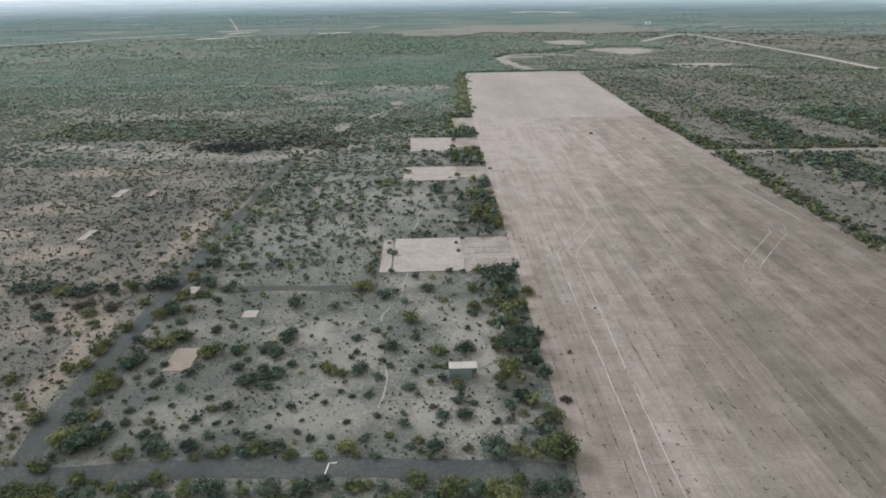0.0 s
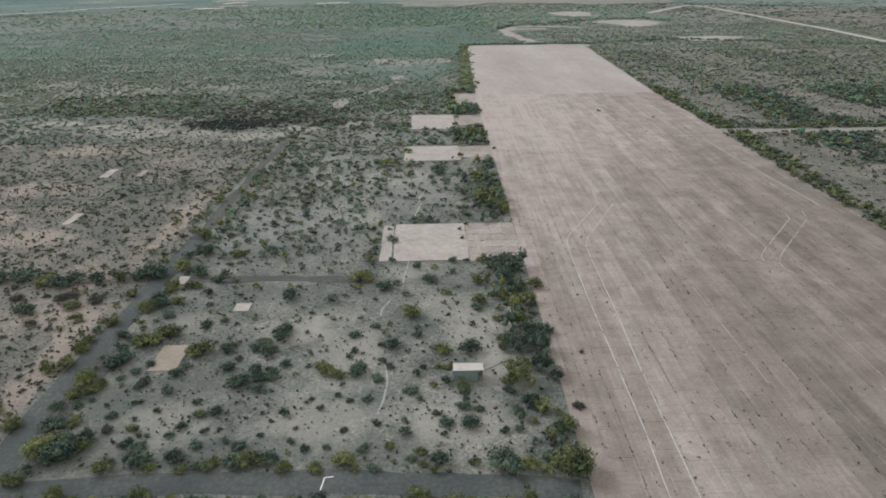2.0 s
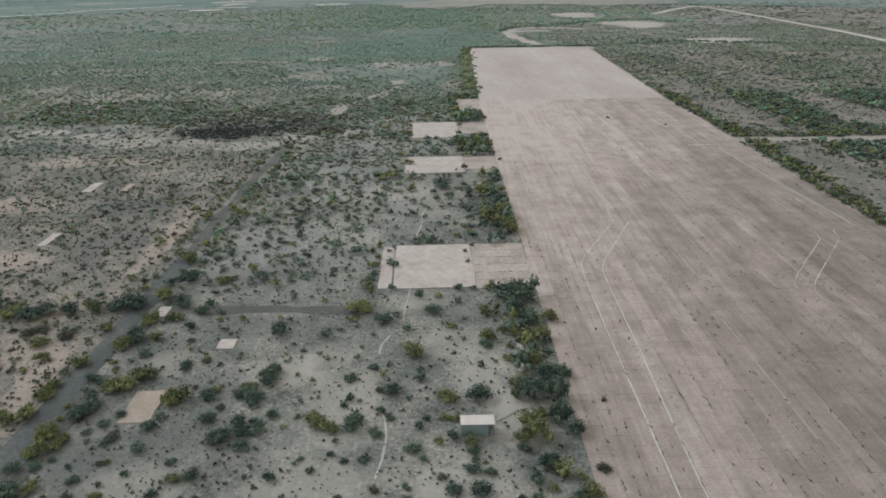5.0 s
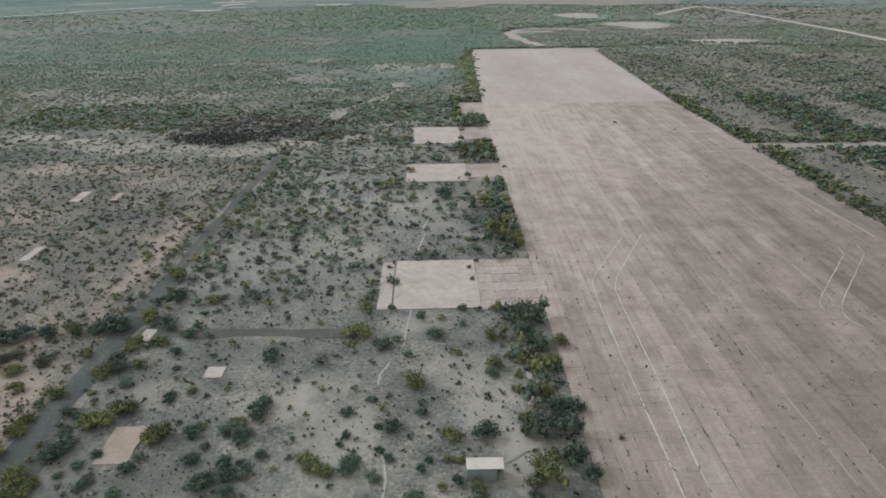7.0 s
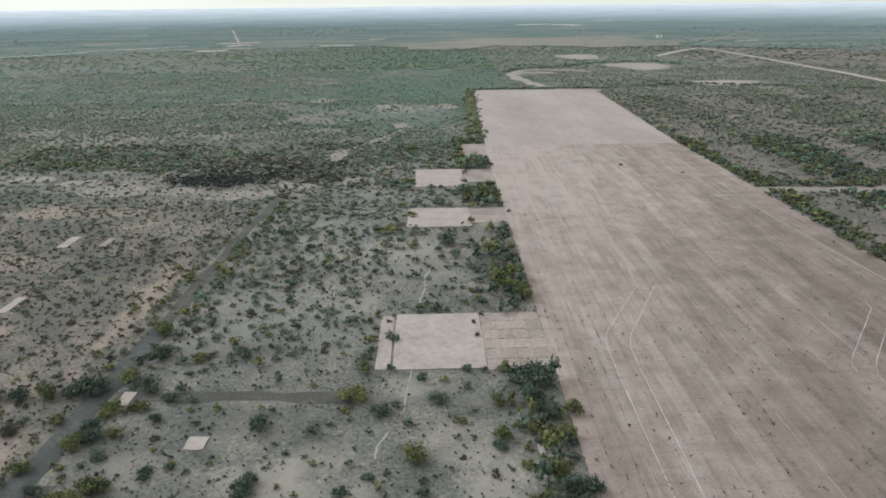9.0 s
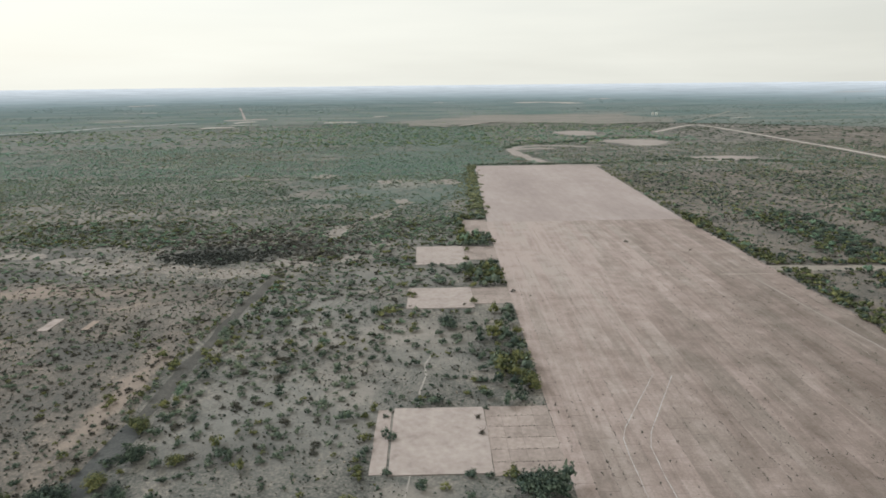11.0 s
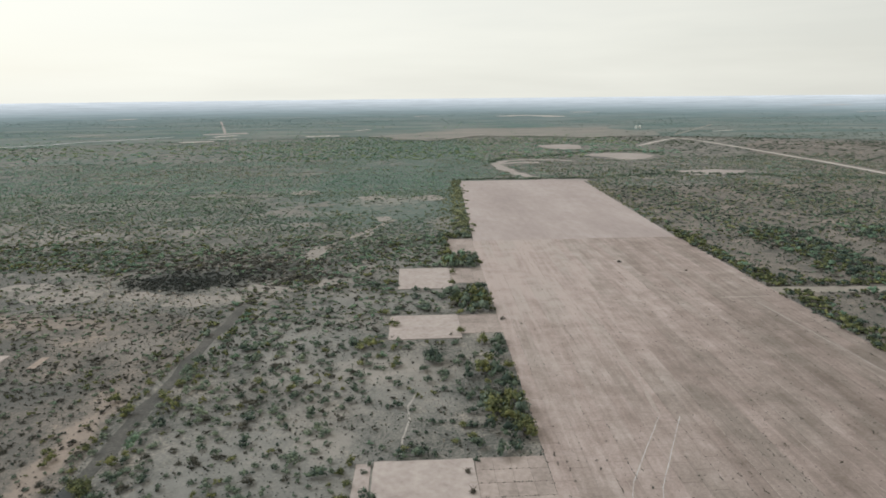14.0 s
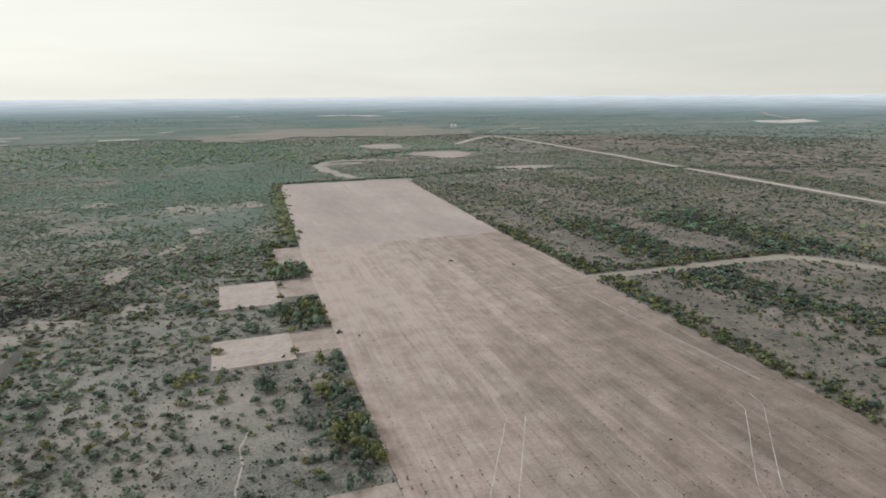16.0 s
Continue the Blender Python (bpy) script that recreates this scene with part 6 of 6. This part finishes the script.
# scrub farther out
for y0, y1, step, size, share, protos, seed, leaves in ((60, 340, 2.35, 0.24, 1.2, MID2_P, 22, (LEAF_MID, LEAF_OLIVE, LEAF_MID, LEAF_SAGE_HAZED, LEAF_DARK)), (340, 560, 2.9, 0.48, 1.3, FAR_P, 24, (LEAF_SAGE_HAZED, LEAF_OLIVE, LEAF_MID, LEAF_FAR, LEAF_MID))):
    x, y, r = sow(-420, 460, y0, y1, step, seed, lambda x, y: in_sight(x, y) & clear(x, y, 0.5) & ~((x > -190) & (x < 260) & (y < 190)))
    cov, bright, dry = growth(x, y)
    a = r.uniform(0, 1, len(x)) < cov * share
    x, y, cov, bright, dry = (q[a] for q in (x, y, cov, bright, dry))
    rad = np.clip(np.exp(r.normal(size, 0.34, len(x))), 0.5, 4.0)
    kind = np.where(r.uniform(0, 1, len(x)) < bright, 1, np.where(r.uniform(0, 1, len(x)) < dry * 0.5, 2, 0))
    # painted haze thickens northwards: more of the paled leaves
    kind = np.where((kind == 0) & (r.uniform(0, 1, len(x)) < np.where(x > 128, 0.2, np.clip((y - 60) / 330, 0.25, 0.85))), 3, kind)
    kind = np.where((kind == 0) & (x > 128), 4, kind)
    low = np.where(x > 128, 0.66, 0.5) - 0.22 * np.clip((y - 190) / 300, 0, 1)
    for k, nm in enumerate(("grey-green", "yellow-green", "dry", "haze-paled sage", "dark green")):
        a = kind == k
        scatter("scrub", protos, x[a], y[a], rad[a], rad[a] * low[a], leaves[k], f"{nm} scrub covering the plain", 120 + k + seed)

x, y, r = sow(-1100, 1500, 150, 1500, 6.4, 23, lambda x, y: in_sight(x, y) & clear(x, y, 1.0) & ~((x > -420) & (x < 460) & (y < 560)) & (np.hypot(x - CX, y - CY) < 1700))
cov, _, _ = growth(x, y)
n1 = vnoise(x * 0.4, y, 160, 5) * 0.55 + vnoise(x * 0.4, y, 45, 6) * 0.45
a = r.uniform(0, 1, len(x)) < np.clip(0.85 + 2.6 * (n1 - 0.5), 0.15, 1.0) * np.clip((1700 - np.hypot(x - CX, y - CY)) / 500, 0, 1) * np.where(((x - 190) / 260) ** 2 + ((y - 1050) / 115) ** 2 < 1, 0.25, 1.0)
x, y, n1 = x[a], y[a], n1[a]
rad = np.clip(np.exp(r.normal(1.24, 0.34, len(x))), 1.4, 7.0)
a = r.uniform(0, 1, len(x)) < np.where(x > 330, 0.8 + 0.9 * (vnoise(x * 0.4, y, 70, 91) - 0.5), 1.0)
x, y, rad = x[a], y[a], rad[a]
b = (r.uniform(0, 1, len(x)) < 0.24 + 1.5 * (vnoise(x * 0.4, y, 140, 8) - 0.5) * (y < 800)).astype(int)
b = np.where((b == 0) & (vnoise(x * 0.35, y, 90, 93) + r.normal(size=len(x)) * 0.12 < 0.42), 2, b)
b = np.where(x > 330, 3, b)
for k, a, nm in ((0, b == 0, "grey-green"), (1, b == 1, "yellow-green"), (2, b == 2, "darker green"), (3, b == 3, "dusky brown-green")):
    scatter("scrub", FAR2_P, x[a], y[a], rad[a], rad[a] * (0.30 - 0.12 * np.clip((y[a] - 600) / 500, 0, 1)), (LEAF_FAR, LEAF_FAR_YELLOW, LEAF_SAGE_HAZED, LEAF_DUSK)[k], f"{nm} scrub far out on the plain", 130 + k)

x, y, r = sow(-1500, 2300, 900, 2500, 15.0, 26, lambda x, y: in_sight(x, y) & (np.hypot(x - CX, y - CY) > 1450) & (np.hypot(x - CX, y - CY) < 2600))
far_off = np.hypot(x - CX, y - CY)
a = r.uniform(0, 1, len(x)) < np.clip(0.55 + 2.6 * (vnoise(x * 0.45, y, 150, 71) - 0.5), 0.03, 0.95) * np.clip((2600 - far_off) / 500, 0, 1)
x, y, far_off = x[a], y[a], far_off[a]
rad = np.clip(np.exp(r.normal(1.75, 0.3, len(x))), 3, 11)
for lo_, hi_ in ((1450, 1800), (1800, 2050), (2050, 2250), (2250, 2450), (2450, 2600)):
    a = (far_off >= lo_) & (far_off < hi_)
    scatter("scrub", FAR2_P, x[a], y[a], rad[a], rad[a] * 0.10, LEAF_HAZY, "scrub tinted blue-grey with distance haze on the far plain", 134 + lo_, float(rise((lo_ + hi_) / 2)) + 0.5)

# charred thicket, and the dark lines of trees on the plain
x, y, r = sow(-112, -40, 98, 154, 1.3, 27, lambda x, y: r_in(x, y) + 0.8 * (hash2(np.floor(x * 3), np.floor(y * 3), 7) - 0.3) < 0.8)
keep = r.uniform(0, 1, len(x)) < np.where((y < 128) & (x < -58), 0.92, 0.5)
x, y = x[keep], y[keep]
scatter("thicket", MID_P, x, y, r.uniform(0.7, 1.35, len(x)), r.uniform(0.5, 0.95, len(x)), LEAF_CHAR, "dense dark charred thicket on pale soil", 150)
for pts, wide, label, seed in ((TREELINE, 6, "dark green line of low trees on the plain", 151), (LOOP_HEDGE, 6, "dark green trees round the old loop", 152), ([(40, 392), (70, 396), (120, 394), (150, 392)], 2.5, "dark green hedge at the end of the field", 153), ([(33.6, 188), (35.2, 230), (37.6, 285), (40.2, 340), (42.2, 386)], 4.2, "green hedge along the field's far western rim", 158)):
    r = np.random.default_rng(seed)
    x, y = [], []
    for (ax, ay), (bx, by) in zip(pts[:-1], pts[1:]):
        q = r.uniform(0, 1, int(math.hypot(bx - ax, by - ay) * 1.1))
        x += list(ax + (bx - ax) * q + r.normal(size=len(q)) * wide * 0.5)
        y += list(ay + (by - ay) * q + r.normal(size=len(q)) * wide * 0.5)
    x, y = np.array(x), np.array(y)
    scatter("tree_line", MID2_P, x, y, r.uniform(1.5, 3.2, len(x)), r.uniform(1.1, 2.3, len(x)), LEAF_OLIVE if seed == 158 else LEAF_MID, label, seed)

# bleached straw and dead twigs round the charred ground
x, y, r = sow(-118, -28, 94, 172, 1.9, 41, lambda x, y: clear(x, y, 0.3) & (r_in(x, y) > 0.9))
a = r.uniform(0, 1, len(x)) < np.clip(0.42 + 1.6 * (vnoise(x * 0.6, y, 14, 77) - 0.45), 0.0, 0.85)
x, y = x[a], y[a]
rad = r.uniform(0.4, 1.15, len(x))
scatter("straw", TUFT_P, x, y, rad, rad * 0.6, STRAW, "bleached dead tufts round the charred thicket", 157)

# the land behind
x, y, r = sow(-190, 160, -250, -125, 6.0, 28, lambda x, y: clear(x, y, 1.0))
rad = r.uniform(0.6, 1.7, len(x))
k = r.uniform(0, 1, len(x)) < 0.3
scatter("scrub", MID2_P, x[k], y[k], rad[k], rad[k] * 0.8, LEAF_BRIGHT, "yellow-green scrub scattered over dry soil", 154)
scatter("scrub", MID2_P, x[~k], y[~k], rad[~k], rad[~k] * 0.8, LEAF_DARK, "grey-green scrub scattered over dry soil", 155)

# small tufts and stones
x, y, r = sow(-150, 34, -112, 90, 0.95, 31, lambda x, y: in_sight(x, y) & clear(x, y, 0.1) & (np.hypot(x - 5, y + 90) < 180))
a = r.uniform(0, 1, len(x)) < np.clip(0.30 + 0.10 * (y > -24) + 0.10 * ((y < -30) & (x < -8)) + 0.9 * (vnoise(x, y, 7, 9) - 0.4) + 0.25 * (vnoise(x, y, 30, 4) - 0.5), 0.04, 0.6)
x, y = x[a], y[a]
rad = np.clip(np.exp(r.normal(-1.32, 0.52, len(x))), 0.09, 0.8)
k = r.uniform(0, 1, len(x)) < np.where(x < -57, 0.75, 0.5)
scatter("tufts", TUFT_P, x[k], y[k], rad[k], rad[k], LEAF_DRY, "small dry tufts over the sandy soil", 140)
scatter("tufts", TUFT_P, x[~k], y[~k], rad[~k], rad[~k], LEAF_DARK, "small grey-green tufts over the sandy soil", 141)
x, y, r = sow(128, 270, -60, 200, 1.9, 37, lambda x, y: in_sight(x, y) & clear(x, y, 0.3))
a = r.uniform(0, 1, len(x)) < np.clip(0.30 + 0.8 * (vnoise(x, y, 11, 9) - 0.45), 0.05, 0.7)
x, y = x[a], y[a]
rad = np.clip(np.exp(r.normal(-0.85, 0.35, len(x))), 0.15, 0.9)
k = r.uniform(0, 1, len(x)) < 0.6
scatter("tufts", TUFT_P, x[k], y[k], rad[k], rad[k] * 0.8, LEAF_DRY, "low dry brush over reddish soil", 145)
scatter("tufts", TUFT_P, x[~k], y[~k], rad[~k], rad[~k] * 0.8, LEAF_DARK, "low grey-green brush over reddish soil", 146)
x, y, r = sow(-210, -57, -90, 130, 1.9, 39, lambda x, y: in_sight(x, y) & clear(x, y, 0.3))
a = r.uniform(0, 1, len(x)) < np.clip(0.36 + 0.9 * (vnoise(x, y, 11, 29) - 0.45), 0.05, 0.75)
x, y = x[a], y[a]
rad = np.clip(np.exp(r.normal(-0.9, 0.35, len(x))), 0.15, 0.9)
k = r.uniform(0, 1, len(x)) < 0.75
scatter("tufts", TUFT_P, x[k], y[k], rad[k], rad[k] * 0.8, LEAF_DRY, "low dry brush over reddish soil", 147)
scatter("tufts", TUFT_P, x[~k], y[~k], rad[~k], rad[~k] * 0.8, LEAF_DARK, "low grey-green brush over reddish soil", 148)
STONE_P = [(OCT_V * np.random.default_rng(90 + i).uniform(0.6, 1.2, (6, 3)), OCT_F) for i in range(4)]
x, y, r = sow(-130, 34, -100, 85, 1.3, 33, lambda x, y: in_sight(x, y) & clear(x, y, -0.3))
a = r.uniform(0, 1, len(x)) < np.clip(0.08 + 0.7 * (vnoise(x, y, 11, 19) - 0.45), 0.01, 0.5)
x, y = x[a], y[a]
rad = np.clip(np.exp(r.normal(-1.9, 0.4, len(x))), 0.07, 0.42)
scatter("stones", STONE_P, x, y, rad, rad * 0.6, STONE, "loose stones and rubble on dry soil", 142)

x, y, r = sow(1, 31, -88, -74, 1.3, 35, lambda x, y: clear(x, y, 0.1))
a = r.uniform(0, 1, len(x)) < np.clip(1.6 * (vnoise(x, y, 6, 23) - 0.45), 0, 0.6)
x, y = x[a], y[a]
rad = r.uniform(0.14, 0.42, len(x))
scatter("rubble", STONE_P, x, y, rad, rad * 0.8, BARK, "dark broken rubble beside the asphalt lane", 144)

x, y, r = sow(-47, -34, -52, -40, 0.8, 36, lambda x, y: clear(x, y, 0.1))
a = r.uniform(0, 1, len(x)) < np.clip(1.8 * (vnoise(x, y, 4, 24) - 0.45), 0, 0.7)
x, y = x[a], y[a]
rad = r.uniform(0.12, 0.45, len(x))
scatter("rubble", STONE_P, x, y, rad, rad * 0.6, SLAB_TAN, "broken tan concrete rubble on dry soil", 149)

x, y, r = sow(-44.5, -35, -68.5, -54, 0.7, 38, lambda x, y: clear(x, y, 0.0))
edge = np.maximum(np.abs(x + 39.7) - 2.2, np.abs(y + 61.3) - 4.1)
a = (edge > 0) & (edge < 1.6) & (r.uniform(0, 1, len(x)) < 0.3)
x, y = x[a], y[a]
rad = r.uniform(0.1, 0.38, len(x))
scatter("rubble", STONE_P, x, y, rad, rad * 0.7, STONE, "loose rubble round a tan concrete pad", 156)

# weeds in the joints of the concrete
wx, wy, r = [], [], np.random.default_rng(51)
for k in range(0, 27):
    amount = 110 if k < 9 else (100 if k < 18 else 60)
    yy = r.uniform(-112, 90, amount) if k < 12 else r.uniform(-60, 120, amount)
    yy = yy[vnoise(yy * 0 + k * 7.0, yy, 12, 5) > 0.42]
    for q in yy:
        half = LANE / 2 * (r.uniform() < 0.45)
        for j in range(r.integers(1, 4)):
            wy.append(q + j * 0.28)
            wx.append(31.6 + half + k * LANE + 0.0185 * (q + 60) + r.normal() * (0.06 if k < 12 else 0.6))
for i in range(2000):                                  # where the joints cross
    q = -112 + 6.1 * r.integers(0, 36) + r.normal() * 0.25
    wy.append(q)
    wx.append(31.6 + LANE * r.integers(0, 27) + 0.0185 * (q + 60) + r.normal() * 0.1)
for i in range(650):
    wx.append(r.uniform(52, 129))
    wy.append(r.normal() * 45 + 5)
for i in range(150):                                   # the yard beside the large slab
    wx.append(19.2 + r.uniform(0.3, 12.6))
    wy.append(-23.6 + 23.8 / 6 * r.integers(0, 7))
wx, wy = np.array(wx), np.array(wy)
k = (wy < 12) | (wx > 82) | (r.uniform(0, 1, len(wx)) < 0.3)
wx, wy = wx[k], wy[k]
rad = r.uniform(0.11, 0.29, len(wx))
ob = scatter("weeds", TUFT_P, wx, wy, rad, rad * 0.9, LEAF_BURNT, "dry weeds rooted in the concrete joints", 143, 0.1)

# bare dead shrubs on the concrete
def dead_shrub(px, py, z, size, seed, label):
    rr = np.random.default_rng(seed)
    root = empty("dead_shrub", px, py, z)
    for i in range(7):
        bm = bmesh.new()
        a, d, h = rr.uniform(0, 6.283), rr.uniform(0.4, 1.0) * size, rr.uniform(0.3, 0.9) * size
        pts = [Vector((0, 0, -0.02)), Vector((d * 0.5 * math.cos(a), d * 0.5 * math.sin(a), h * 0.7)), Vector((d * math.cos(a + 0.3), d * math.sin(a + 0.3), h))]
        rings = [[bm.verts.new(p + Vector((w * math.cos(q), w * math.sin(q), 0))) for q in (0, 2.09, 4.19)] for p, w in zip(pts, (0.06 * size, 0.045 * size, 0.02 * size))]
        for p, q in zip(rings[:-1], rings[1:]):
            for j in range(3):
                bm.faces.new((p[j], p[(j + 1) % 3], q[(j + 1) % 3], q[j]))
        part("limb", bm, BARK, root)
    vv, ff_ = crown(seed, 3, 46, 0.14)
    ob = new("twigs", mesh_from("twigs", vv * (size * 0.8, size * 0.8, size * 0.55), ff_, LEAF_DRY))
    ob.parent = root
    return tagged(root, label, "shrub", "dead shrubs")


for px, py, z, size, words in ((37.0, -63.0, 0.11, 1.1, "bare dead shrub fallen on the concrete field"), (17.2, -4.6, 0.2, 1.2, "dead shrub on the large pale slab"), (17.6, -10.4, 0.2, 1.3, "dead shrub on the large pale slab"),
                               (0.8, -58.2, 0.0, 1.5, "tangled brown dead shrub on dry soil"), (93.1, 134.7, 0.11, 1.7, "low heap of dead brush on the concrete field"), (114.8, 120.2, 0.11, 1.0, "low heap of dead brush on the concrete field"), (95.9, 63.7, 0.11, 0.5, "small dead weed clump on the concrete field"),
                               (80.9, 0.8, 0.11, 0.5, "small dead weed clump on the concrete field"), (87.7, -5.8, 0.11, 0.5, "small dead weed clump on the concrete field"), (18.6, 61.8, 0.18, 1.0, "bare dead shrub on a pale slab"), (1.5, 61.2, 0.18, 0.8, "bare dead shrub on a pale slab")):
    dead_shrub(px, py, z, size, int(px * 10) % 97, words)

# ---- the nearest concrete panels, one by one ----
shared = {}
for x0, x1, y0, y1, s0, s1, z in near_panels:
    key = (round(x1 - x0, 2), round(y1 - y0, 2))
    if key not in shared:
        shared[key] = mesh_from("panel", panel_verts(-key[0] / 2, key[0] / 2, -key[1] / 2, key[1] / 2, -0.0565, 0.0565, 0.0), PANEL_F, CONCRETE, 4)
    ob = new("panel", shared[key])
    ob.parent = field
    ob.location = ((x0 + x1) / 2 + (s0 + s1) / 2, (y0 + y1) / 2, z)
